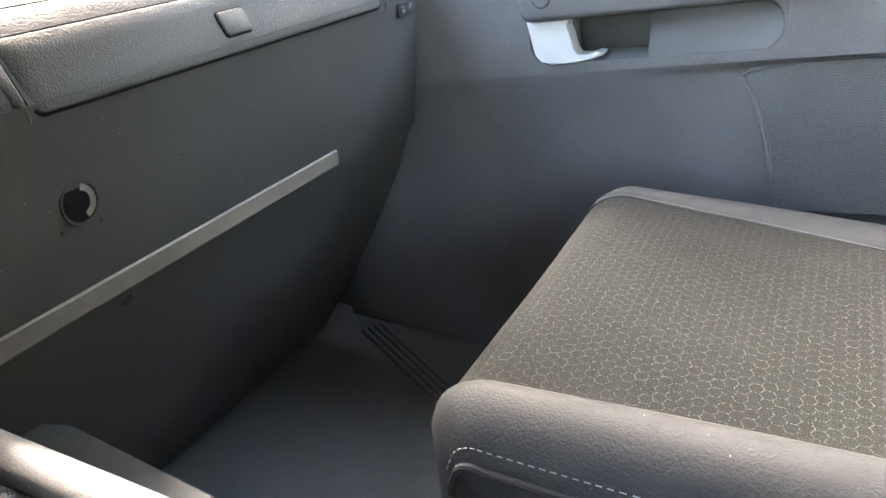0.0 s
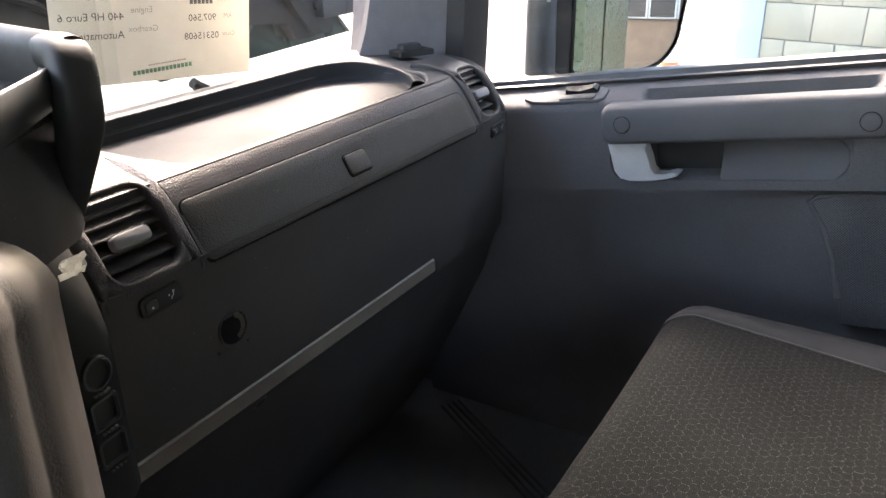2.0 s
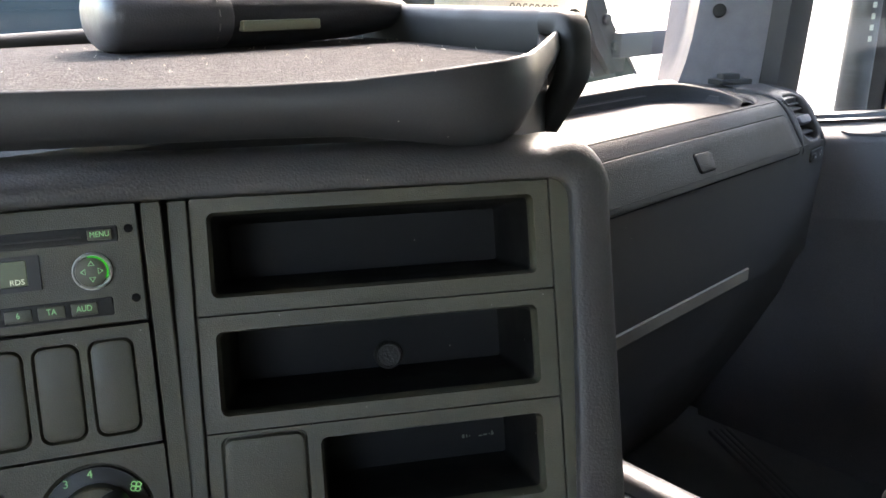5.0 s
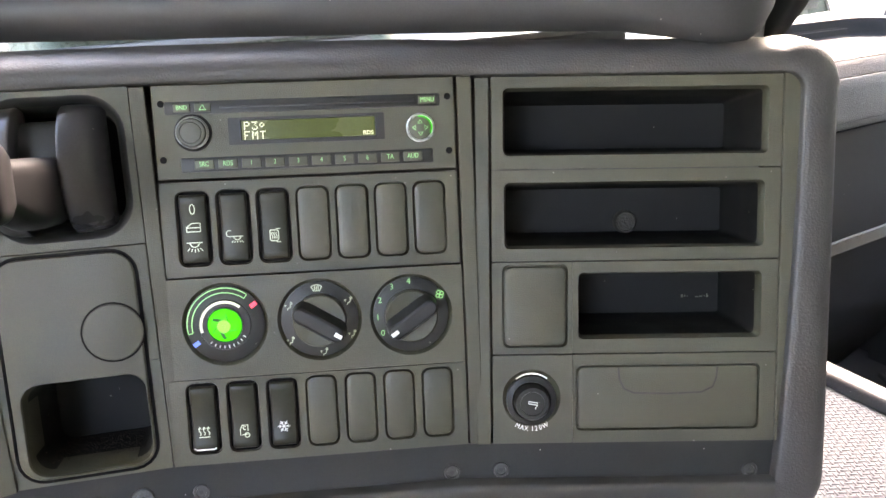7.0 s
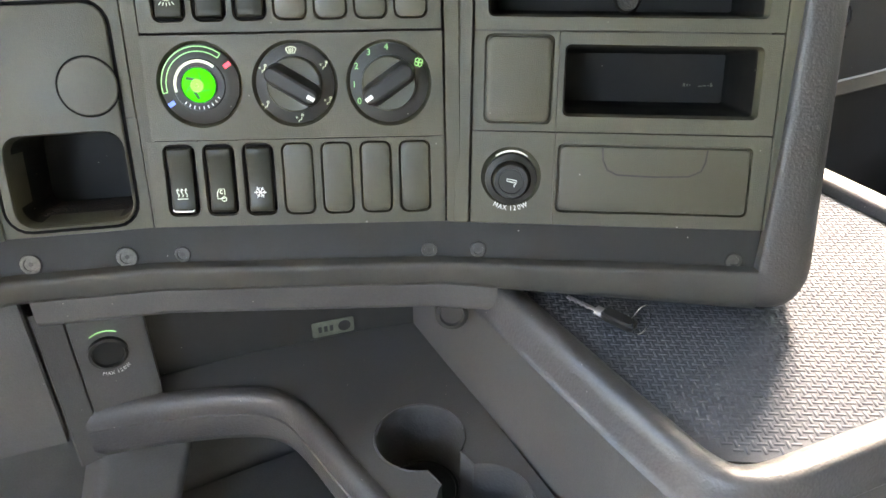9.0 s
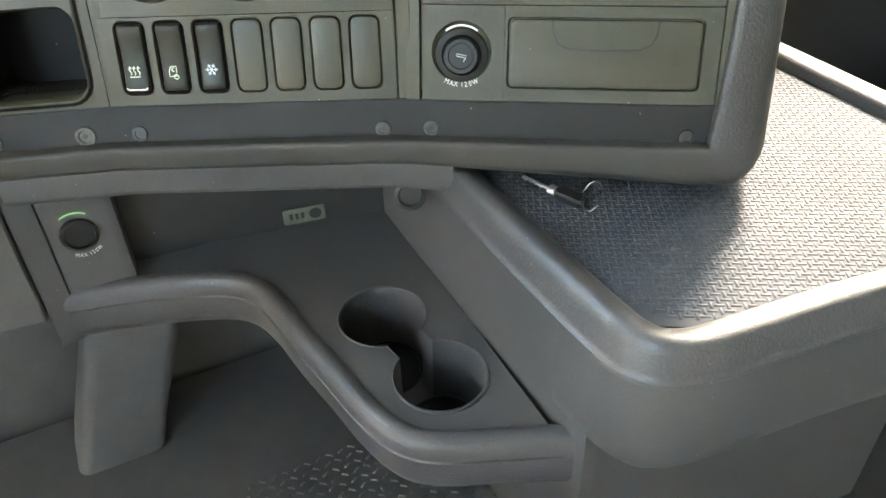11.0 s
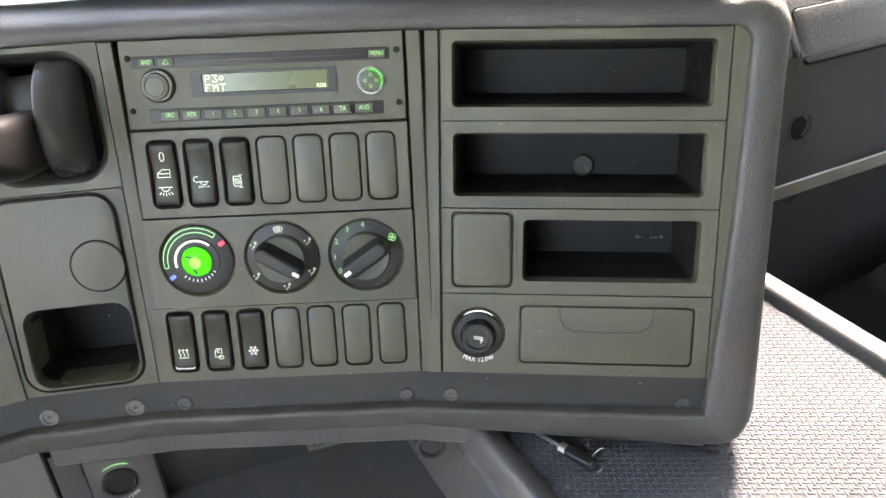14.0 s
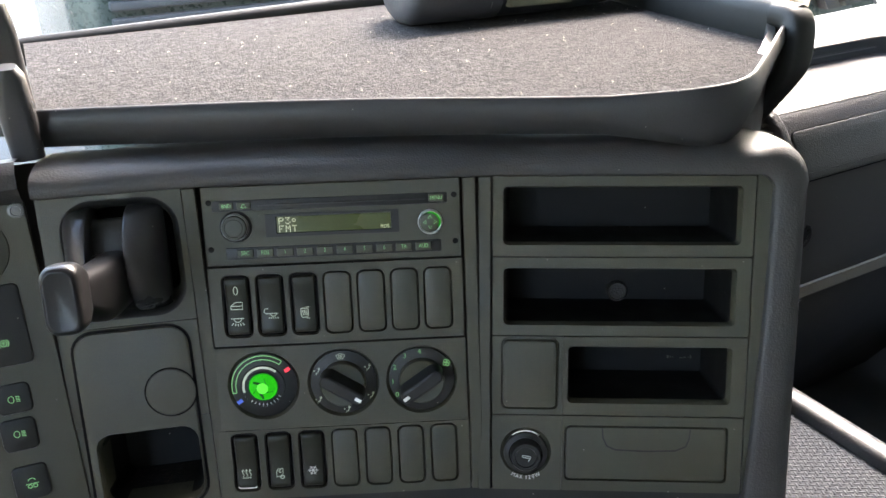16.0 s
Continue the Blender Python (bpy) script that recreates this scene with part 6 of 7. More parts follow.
# wallet on the tray
wal = thing("leather_pouch", pose(0.490, 1.150, 0.868, 0, 0, -6), "folded black leather pouch with papers on the felt", "pouch")
bm = bmesh.new()
loft(bm, [[(x, 0.055 * math.cos(a) * s, max(0.0005, 0.030 + 0.0305 * math.sin(a) * s2)) for a in [2 * math.pi * k / 20 for k in range(20)]] for x, s, s2 in ((-0.055, 0.96, 1.0), (0.02, 1.0, 1.0), (0.09, 0.98, 0.9), (0.13, 0.92, 0.72), (0.150, 0.8, 0.45))], True, True)
part("pouch_body", bm, "wallet", wal, sharp=70)
bm = bmesh.new()
loft(bm, [[(x, 0.0575 * math.cos(a) * s, max(0.0003, 0.030 + 0.0320 * math.sin(a) * s)) for a in [2 * math.pi * k / 20 for k in range(20)]] for x, s in ((-0.161, 0.45), (-0.159, 0.74), (-0.154, 0.91), (-0.147, 0.98), (-0.10, 1.0), (-0.056, 1.02), (-0.052, 1.0))], True, True)
fl = part("cover_flap", bm, "flap", wal, "stitched grey cover flap, paled for light falling on it", sharp=70)
bm = bmesh.new()
for k in range(16):
    a = 2 * math.pi * (k + 0.5) / 16
    tube(bm, [(-0.066, 0.0588 * math.cos(a), 0.030 + 0.0327 * math.sin(a)), (-0.066, 0.0588 * math.cos(a + 0.2), 0.030 + 0.0327 * math.sin(a + 0.2))], 0.0007, 4) if math.sin(a) > -0.8 else None
part("stitches", bm, "thread", fl)
bm = bmesh.new()
box(bm, -0.045, 0.035, -0.0585, -0.045, 0.016, 0.026, 0.002)
part("paper_edge", bm, "page", wal, "yellowish paper edges")

# ---- passenger door ----
door = thing("door_1", DOOR, "grey plastic trim of the closed passenger door", "door", kind="structure")
vs = (-0.1135, -0.1165, -0.120, -0.125, -0.131, -0.145, -0.170, -0.22, -0.30, -0.60)
soft_w = (0.0, -0.0004, -0.0012, -0.0028, -0.0052, -0.0105, -0.0170, -0.025, -0.034, -0.045)
crisp_w = (0.0, -0.0030, -0.0110, -0.0185, -0.0200, -0.0205, -0.0215, -0.025, -0.034, -0.045)
rest = [(-0.60, -0.075), (0.0345, -0.075), (0.0345, -0.058), (0.0310, -0.0490), (0.0250, -0.0333), (0.0230, -0.0282), (0.0195, -0.0190), (0.016, -0.010), (0.010, -0.002), (0.002, 0.0), (-0.0415, 0.0), (-0.042, -0.040), (-0.1130, -0.040)]
trough = {5: (0.0060, -0.0305), 6: (0.0030, -0.0180), 7: (0.0120, -0.0085)}


def sill(q):
    """The section of the sill, hollowed out by q."""
    return [(v + (trough[i][0] - v) * q, w + (trough[i][1] - w) * q) if i in trough else (v, w) for i, (v, w) in enumerate(rest)]


bm = bmesh.new()
loft(bm, [[(u, v, a * (1 - k) + b * k) for v, a, b in zip(vs, soft_w, crisp_w)] + [(u, v, w) for v, w in sill(q)]
          for u, k, q in ((-0.42, 0, 0), (0.0, 0, 0), (0.044, 0.01, 0), (0.050, 0.01, 0.25), (0.056, 0.02, 0.62), (0.064, 0.02, 0.88), (0.075, 0.02, 1), (0.10, 0.03, 1), (0.16, 0.15, 1), (0.21, 0.5, 1), (0.25, 0.85, 1),
                          (0.28, 1, 1), (0.318, 1, 1), (0.328, 1, 0.88), (0.336, 1, 0.62), (0.342, 1, 0.25), (0.348, 1, 0), (1.2, 1, 0))], True, True)
part("door_panel", bm, "door", door, sharp=40)
bm = bmesh.new()
framed(bm, -0.42, 1.2, -0.1135, -0.041, (0.157, -0.0712, 0.312, 0.0585, 0.026, [(0.002, -0.003), (0.006, -0.020), (0.009, -0.038)]), 0.0004, 0.039, k=8)
part("handle_surround", bm, "door", door)
# black pad on the cavity floor stands for the shade behind the handle
bm = bmesh.new()
pad(bm, 0.112, -0.0695, 0.104, 0.050, 0.010, -0.0375, -0.0340, 0.001)
part("handle_cavity", bm, "black", door, "handle cavity floor, blackened for its shade")
bm = bmesh.new()
loft(bm, [[(u, v0 + (v1 - v0) * t, (-0.0300 + 0.0290 * t ** 1.5) * k) for t in (0, 0.2, 0.4, 0.6, 0.8, 1.0)] for u, v0, v1, k in ((0.1550, -0.043, -0.0960, 1.25), (0.1575, -0.043, -0.0998, 1), (0.20, -0.043, -0.0990, 1), (0.26, -0.043, -0.0995, 0.97), (0.285, -0.043, -0.0992, 0.85), (0.300, -0.043, -0.0985, 0.55), (0.312, -0.043, -0.097, 0.10), (0.316, -0.044, -0.095, -0.05))], False, False, closed=False)
part("grip_scoop", bm, "doorbar", door, "shallow grip scoop", sharp=70)
bm = bmesh.new()
hook = [(0.0012, -0.0435), (0.060, -0.0435), (0.0555, -0.052), (0.0595, -0.066), (0.0625, -0.083), (0.068, -0.0905), (0.081, -0.0912), (0.093, -0.0885), (0.100, -0.0895), (0.099, -0.0930), (0.085, -0.0975), (0.060, -0.1005), (0.030, -0.1005), (0.016, -0.0965), (0.008, -0.086)]
loft(bm, [[(x, y, z) for x, y in hook] for z in (-0.020, 0.0030)] + [[(0.04 + (x - 0.04) * 0.965, -0.072 + (y + 0.072) * 0.95, 0.0055) for x, y in hook]], True, True)
part("handle", bm, "handle", door, "pale grey plastic door handle", sharp=40)
bm = bmesh.new()
loft(bm, [rr(0.1802, -0.0145, w, h, r, z, 8) for w, h, r, z in ((0.362, 0.057, 0.014, -0.004), (0.362, 0.057, 0.014, 0.010), (0.360, 0.055, 0.014, 0.018), (0.354, 0.049, 0.012, 0.0235), (0.346, 0.041, 0.010, 0.026), (0.30, 0.015, 0.007, 0.0268))])
# near-black slab behind the bar gives its joint a painted shade
gapm = bmesh.new()
loft(gapm, [rr(0.1802, -0.0158, w, h, r, z, 8) for w, h, r, z in ((0.3638, 0.0582, 0.015, -0.006), (0.3638, 0.0582, 0.015, 0.0014), (0.358, 0.053, 0.014, 0.0016))])
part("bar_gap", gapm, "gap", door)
bar = part("armrest_bar", bm, "doorbar", door, "armrest grip bar", sharp=60)
for u, v in ((0.0325, -0.013), (0.336, -0.020)):
    bm = bmesh.new()
    loft(bm, [ring(u, v, r * mm, z, 28) for r, z in ((12.0, 0.0262), (12.0, 0.0271), (10.6, 0.0271))])
    part("cover_gap", bm, "gap", bar)
    bm = bmesh.new()
    loft(bm, [ring(u, v, r * mm, z, 28) for r, z in ((11.1, 0.0268), (11.0, 0.0277), (10.4, 0.0281), (8, 0.0282))])
    part("screw_cover", bm, "doorbar", bar, "round screw cover")
SWP = DOOR @ axes((-0.068, 0.0215, -0.0235), (1, 0, 0), (0, 0.359, -0.933), (0, 0.933, 0.359))
wsw = thing("window_switch_panel", SWP, "grey window switch panel on the door sill", "switch panel")
bm = bmesh.new()
loft(bm, [[(x * s, y * s, z) for x, y in ((-0.066, -0.004), (-0.05, -0.015), (-0.02, -0.0185), (0.055, -0.0185), (0.064, -0.012), (0.064, 0.012), (0.055, 0.0175), (-0.02, 0.015), (-0.055, 0.006))] for s, z in ((1, -0.004), (1, 0.0022), (0.97, 0.0036), (0.93, 0.004))])
part("switch_plate", bm, "doorbar", wsw, sharp=50)
bm = bmesh.new()
pad(bm, 0.022, -0.009, 0.056, 0.012, 0.003, 0.003, 0.0062, 0.001)
part("blank_switch", bm, "doorbar", wsw)
bm = bmesh.new()
loft(bm, [[(x, y, z) for x, z in ((0.000, 0.003), (0.002, 0.011), (0.010, 0.0095), (0.022, 0.0080), (0.036, 0.0105), (0.046, 0.013), (0.050, 0.009), (0.050, 0.003))] for y in (0.001, 0.0025, 0.0125, 0.014)], True, True, closed=True)
part("rocker_switch", bm, "black", wsw, "black window rocker")
# speaker grille
bm = bmesh.new()
spk = [(0.264, -0.134), (0.275, -0.1275), (0.30, -0.124), (0.36, -0.1175), (0.45, -0.1095), (0.60, -0.10), (0.60, -0.325), (0.42, -0.315), (0.302, -0.310), (0.2995, -0.27), (0.293, -0.215), (0.282, -0.172)]
loft(bm, [[(x, y, z) for x, y in spk] for z in (-0.030, -0.0165)] + [[(0.43 + (x - 0.43) * 0.985, -0.21 + (y + 0.21) * 0.98, -0.0150) for x, y in spk]])
part("speaker_grille", bm, "grille", door, "pierced grey speaker grille")
bm = bmesh.new()
tube(bm, [(x, y, -0.0168) for x, y in spk[9::1] + spk[:6]], 0.0042, 8)
part("grille_rim", bm, "doorbar", door)
bm = bmesh.new()
loft(bm, [[(u, v, w) for v, w in ((0.0335, -0.050), (0.0375, -0.049), (0.0390, -0.052), (0.0395, -0.058), (0.046, -0.060), (0.0475, -0.064), (0.0475, -0.085), (0.0335, -0.085))] for u in (-0.27, 1.2)], True, True)
part("window_seal", bm, "seal", door, "black rubber window seal")
bm = bmesh.new()
loft(bm, [[(u, v, w) for v, w in ((0.0405, -0.0592), (0.0435, -0.0602), (0.0435, -0.061), (0.0405, -0.060))] for u in (-0.20, 0.06, 0.12, 0.5)], True, True)
part("seal_trim", bm, "gloss", door, "glossy seal edge")

# ---- passenger seat ----
seat = thing("truck_seat", pose(0.955, 0.0, FLOOR), "grey seat cushion with honeycomb cloth and leatherette sides", "seat")
SZ = 0.522 - FLOOR
n_s = 30


def cushion_line(k, front=0.604):
    """Point along the cushion from back (0) over the front edge and down (n_s)."""
    r = 0.052
    if k <= 18:
        s = k / 18
        return -0.02 + s * (front - r + 0.02), SZ + 0.007 * math.sin(s * 3.14)
    if k <= 27:
        b = radians(90) * (k - 18) / 9
        return front - r + r * math.sin(b), SZ - r * 0.95 * (1 - math.cos(b))
    q = (k - 27) / 3
    return front - 0.008 * q, SZ - 0.05 - 0.09 * q


def seam_x(side, y):
    y = min(y, 0.56)
    return (0.766 + 0.07 * (0.56 - y) if side < 0 else 1.142 - 0.20 * (0.56 - y)) - 0.955


bm = bmesh.new()
rows = []
for k in range(n_s + 1):
    y, z = cushion_line(k)
    row = []
    for i in range(17):
        t = i / 16
        e = min(1, 4 * min(t, 1 - t))
        bow = -0.004 * (1 - (2 * t - 1) ** 2)
        row.append((seam_x(-1, y) * (1 - t) + seam_x(1, y) * t, y + bow - 0.004, z - 0.004 + 0.004 * e))
    rows.append(row)
loft(bm, rows, False, False, closed=False)
part("cushion_centre", bm, "cloth", seat, "honeycomb patterned cloth centre", sharp=80)
for sx in (-1, 1):
    bm = bmesh.new()
    rows = []
    xo = -0.252 if sx < 0 else 0.245
    prof = [(0.0, -0.004), (0.05, 0.002), (0.18, 0.008), (0.40, 0.011), (0.62, 0.007), (0.80, -0.003), (0.93, -0.015), (1.0, -0.029)]
    if sx > 0:
        prof = [(0.0, -0.004), (0.05, -0.001), (0.18, 0.001), (0.40, 0.000), (0.62, -0.006), (0.80, -0.016), (0.93, -0.028), (1.0, -0.042)]
    for k in range(n_s + 1):
        y, z = cushion_line(k)
        xs = seam_x(sx, y)
        f = 0 if k < 15 else (k - 15) / 15
        row = []
        for o, h in prof:
            x = xs + (xo - sx * 0.022 * f * f - xs) * o
            row.append((x, y - 0.004 - 0.034 * min(1, f * 1.6) * o ** 2.2, z + h * (1 - 0.5 * f)))
        rows.append(row)
    loft(bm, rows, False, False, closed=False)
    bs = part("side_bolster", bm, "leather", seat, "smooth grey leatherette side", sharp=80)
    bm = bmesh.new()
    tube(bm, [(r[-1][0], r[-1][1], r[-1][2]) for r in rows[:-3]], 0.0030, 8)
    part("piping", bm, "leather", bs)
    bm = bmesh.new()
    tube(bm, [(r[0][0], r[0][1], r[0][2] + 0.0003) for r in rows[:-3]], 0.0013, 6)
    part("seam", bm, "dark", bs)
    bm = bmesh.new()
    pts = [Vector(r[-2]) for r in rows[:-4]]
    for a, b in zip(pts, pts[1:]):
        cnt = max(1, int((b - a).length / 0.007))
        for q in range(cnt):
            p0, p1 = a.lerp(b, (q + 0.1) / cnt), a.lerp(b, (q + 0.65) / cnt)
            out = Vector((sx * 0.0006, 0, 0.0004))
            tube(bm, [tuple(p0 + out), tuple(p1 + out)], 0.00042, 4)
    part("stitching", bm, "thread", bs, "pale stitching")
    bm = bmesh.new()
    side = []
    for k, r in enumerate(rows[:-2]):
        x, y, z = r[-1]
        zb = min(z - 0.03, SZ - 0.075)
        side.append([(x, y, z), (x + sx * 0.001, y - 0.001, z - 0.006), (x + sx * 0.002, y - 0.003, (z + zb) / 2), (x - sx * 0.002, min(y, 0.562), zb), (x - sx * 0.03, min(y, 0.53), SZ - 0.115)])
    loft(bm, side, False, False, closed=False)
    part("side_panel", bm, "leather", seat, sharp=70)
bm = bmesh.new()
box(bm, -0.20, 0.20, 0.0, 0.53, 0.28, SZ - 0.085, 0.012)
part("seat_pan", bm, "dark", seat)
bm = bmesh.new()
loft(bm, [rr(0, 0.24, w, d, 0.03, z) for w, d, z in ((0.36, 0.44, 0.0), (0.34, 0.40, 0.03), (0.30, 0.34, 0.25), (0.34, 0.40, 0.285))], True)
part("pedestal", bm, "floor", seat)

# ribbed strip on the passenger floor
rib = thing("door_sill_strip", pose(1.275, 0.885, FLOOR, 0, 0, -31), "worn ribbed sill strip on the cab floor", "sill strip")
for k in range(4):
    bm = bmesh.new()
    box(bm, -0.030 + 0.012 * k, -0.022 + 0.012 * k, -0.14, 0.16, 0, 0.010, 0.002)
    part("rib", bm, "floor", rib)

# ---- paper behind the windscreen ----
PAP = axes((1.036, 1.322, 0.737), (0.9658, -0.2521, -0.0607), (0.0318, -0.117, 0.9926), (-0.2574, -0.9606, -0.105))
pap = thing("info_sheet", PAP, "printed vehicle sheet seen from behind through the windscreen", "paper sheet")
bm = bmesh.new()
loft(bm, [rr(0.0025, 0.119, 0.290, 0.208, 0.005, z) for z in (0, 0.0005)], True)
part("sheet", bm, "paper", pap)
for body, sz, x, y, mt in (("70202309", 0.0245, 0.041, 0.152, "ink"), ("Code", 0.0085, 0.1085, 0.153, "inkpale"), ("02-2013", 0.0145, -0.070, 0.133, "ink"), ("Year", 0.0125, -0.018, 0.139, "inkpale"),
                           ("440 HP Euro 6", 0.0145, -0.089, 0.1065, "ink"), ("Engine", 0.0120, -0.020, 0.1145, "inkpale"), ("Automatic", 0.0145, -0.077, 0.082, "ink"), ("Gearbox", 0.0120, -0.019, 0.089, "inkpale"),
                           ("907.560", 0.0138, 0.0705, 0.1005, "ink"), ("KM", 0.0095, 0.111, 0.102, "inkpale"), ("05315608", 0.0138, 0.0685, 0.0745, "ink"), ("Cn.nr", 0.0095, 0.112, 0.076, "inkpale"), ("Brand", 0.0095, 0.107, 0.1265, "inkpale")):
    words("lettering", body, sz, mt, pap, x, y, 0.0008, mirror=True)
bm = bmesh.new()
for k in range(6):
    box(bm, 0.0515 + 0.0062 * k, 0.0562 + 0.0062 * k, 0.120, 0.1285 if k in (0, 5) else 0.1265, 0.0004, 0.0008)
part("print_strip", bm, "ink", pap)
bm = bmesh.new()
random.seed(3)
x = -0.095
while x < -0.045:
    w = random.choice((0.0006, 0.0011, 0.0017))
    box(bm, x, x + w, 0.177, 0.208, 0.0004, 0.0008)
    x += w + random.choice((0.0008, 0.0014))
part("line_code", bm, "ink", pap)
bm = bmesh.new()
for k in range(15):
    box(bm, -0.038 + 0.0060 * k, -0.0335 + 0.0060 * k, 0.0250 + 0.0005 * k, 0.0310 + 0.0005 * k, 0.0004, 0.0008)
part("print_strip", bm, "inkgreen", pap)
bm = bmesh.new()
for k in range(16):
    box(bm, -0.015 + 0.0036 * k, -0.0122 + 0.0036 * k, 0.0370 + 0.0003 * k, 0.0390 + 0.0003 * k, 0.0004, 0.0008)
part("print_strip", bm, "inkpale", pap)
bm = bmesh.new()
box(bm, 0.065, 0.1465, 0.186, 0.222, 0.0004, 0.0010, 0.0002)
part("printed_bar", bm, "inkpale", pap, "darker printed header bar")

# ---- wiper and mirrors outside ----
wip = thing("windscreen_wiper", I4, "black windscreen wiper outside the glass", "wiper")
bm = bmesh.new()
tube(bm, [(0.30, 1.375, 0.690), (0.72, 1.375, 0.698), (1.05, 1.372, 0.704)], 0.006, 8)
part("wiper_blade", bm, "seal", wip)
bm = bmesh.new()
tube(bm, [(1.20, 1.375, 0.682), (1.172, 1.380, 0.704), (1.148, 1.380, 0.722)], [0.013, 0.012, 0.009], 8)
part("wiper_arm", bm, "seal", wip)
copy_thing(wip, pose(-0.92, 0, 0))
fm = thing("front_mirror", I4, "dark front mirror pane on a black bracket before the cab", "mirror")


def plate(outline, y0, y1):
    bm = bmesh.new()
    loft(bm, [[(x, y, z) for x, z in outline] for y in (y0, y1)], True, True)
    return bm


part("mirror_pane", plate([(1.20, 1.22), (1.385, 1.22), (1.582, 0.882), (1.739, 0.717), (1.432, 0.706), (1.20, 0.700)], 1.520, 1.528), "greenglass", fm, "dark green pane with a bright edge")
bm = bmesh.new()
tube(bm, [(1.40, 1.517, 1.19), (1.582, 1.517, 0.884), (1.740, 1.517, 0.718)], 0.0035, 6)
part("pane_edge", bm, "tab", fm)
part("bracket_plate", plate([(1.22, 1.20), (1.37, 1.20), (1.575, 0.862), (1.655, 0.772), (1.645, 0.732), (1.535, 0.727), (1.505, 0.765), (1.40, 0.775), (1.22, 0.82)], 1.492, 1.516), "seal", fm, "black bracket plate", sharp=30)
part("bracket_rib", plate([(1.33, 1.10), (1.36, 1.10), (1.545, 0.80), (1.600, 0.735), (1.575, 0.733), (1.515, 0.795)], 1.476, 1.493), "dark", fm, sharp=30)
part("mirror_housing", plate([(0.80, 1.24), (1.30, 1.24), (1.30, 0.80), (1.18, 0.785), (0.98, 0.79), (0.80, 0.82)], 1.530, 1.60), "seal", fm, "dark mirror housing", sharp=30)
for k in range(4):
    bm = bmesh.new()
    tube(bm, [(0.85 + 0.045 * k, 1.528, 0.895 - 0.004 * k), (0.90 + 0.045 * k, 1.522, 0.890 - 0.004 * k), (1.00 + 0.045 * k, 1.520, 0.850 - 0.004 * k), (1.06 + 0.045 * k, 1.524, 0.805)], [0.004, 0.007, 0.007, 0.004], 8)
    part("housing_rib", bm, "tyre", fm)
for x, z in ((1.566, 0.850), (1.604, 0.792), (1.440, 0.84)):
    bm = bmesh.new()
    disc(bm, 0, 0, 0.013, 0, 0.008, 0.003, 16)
    part("bolt", bm, "dark", fm, matrix=axes((x, 1.492, z), (1, 0, 0), (0, 0, 1), (0, -1, 0)))
bm = bmesh.new()
box(bm, 1.60, 1.98, 1.470, 1.510, 0.764, 0.822, 0.006)
arm_ = part("bracket_arm", bm, "steelgrey", fm, "dark bracket arm")
bm = bmesh.new()
disc(bm, 0, 0, 0.006, 0, 0.003, 0.001, 12)
tube_ = bmesh.new()
tube(tube_, [(1.94, 1.49, 0.77), (1.80, 1.45, 0.62), (1.47, 1.335, 0.55)], 0.02, 10)
part("stay", tube_, "seal", fm)
part("bolt", bm, "black", arm_, matrix=axes((1.79, 1.470, 0.795), (1, 0, 0), (0, 0, 1), (0, -1, 0)))

MN = Vector((-0.6006, -0.796, 0)).normalized()
MR = Vector((0.798, -0.602, 0)).normalized()
mir = thing("side_mirror", axes((1.665, 0.832, 0.80), MR, (0, 0, 1), MN), "large side mirror on a black arm outside the door", "mirror")
bm = bmesh.new()
outl = [(-0.118, 0.42), (-0.118, -0.088), (-0.114, -0.096), (-0.10, -0.100), (0.0, -0.100)] + [(0.030 + 0.072 * math.sin(a), -0.028 - 0.072 * math.cos(a)) for a in [0.11 * k for k in range(13)]] + [(0.104, -0.015), (0.120, 0.08), (0.126, 0.42)]
loft(bm, [[(x * s, y * s, z) for x, y in outl] for s, z in ((0.9, -0.07), (1.0, -0.05), (1.04, -0.006), (1.035, 0.006), (1.0, 0.008))], True, False)
part("shell", bm, "seal", mir, "black mirror shell", sharp=50)
bm = bmesh.new()
loft(bm, [[(x, y, z) for x, y in outl] for z in (0.0, 0.003)], True, True)
part("mirror_glass", bm, "mirrorglass", mir, "silvered mirror glass")
bm = bmesh.new()
tube(bm, [(-0.185, -0.095, 0.01), (-0.185, 0.10, 0.01), (-0.18, 0.45, 0.01)], [0.026, 0.024, 0.024], 16)
part("arm", bm, "steelgrey", mir, "grey mirror arm")
bm = bmesh.new()
box(bm, -0.168, -0.116, -0.10, 0.45, -0.05, 0.004, 0.008)
part("shell_side", bm, "seal", mir)
bm = bmesh.new()
tube(bm, [(-0.185, -0.16, 0.01), (-0.185, -0.105, 0.01), (-0.185, -0.09, 0.01)], [0.06, 0.055, 0.03], 16)
part("arm_foot", bm, "pillar", mir)
bm = bmesh.new()
for k in range(7):
    box(bm, -0.189, -0.183, 0.03 + 0.018 * k, 0.039 + 0.018 * k, 0.0335, 0.0348)
part("print_strip", bm, "tape", mir)

# ---- outside ----
bm = bmesh.new()
slab(bm, [(-200, -200), (200, -200), (200, 200), (-200, 200)], -1.4, -1.3)
tagged(part("ground", bm, "concrete"), "pale concrete yard", "ground", kind="structure")

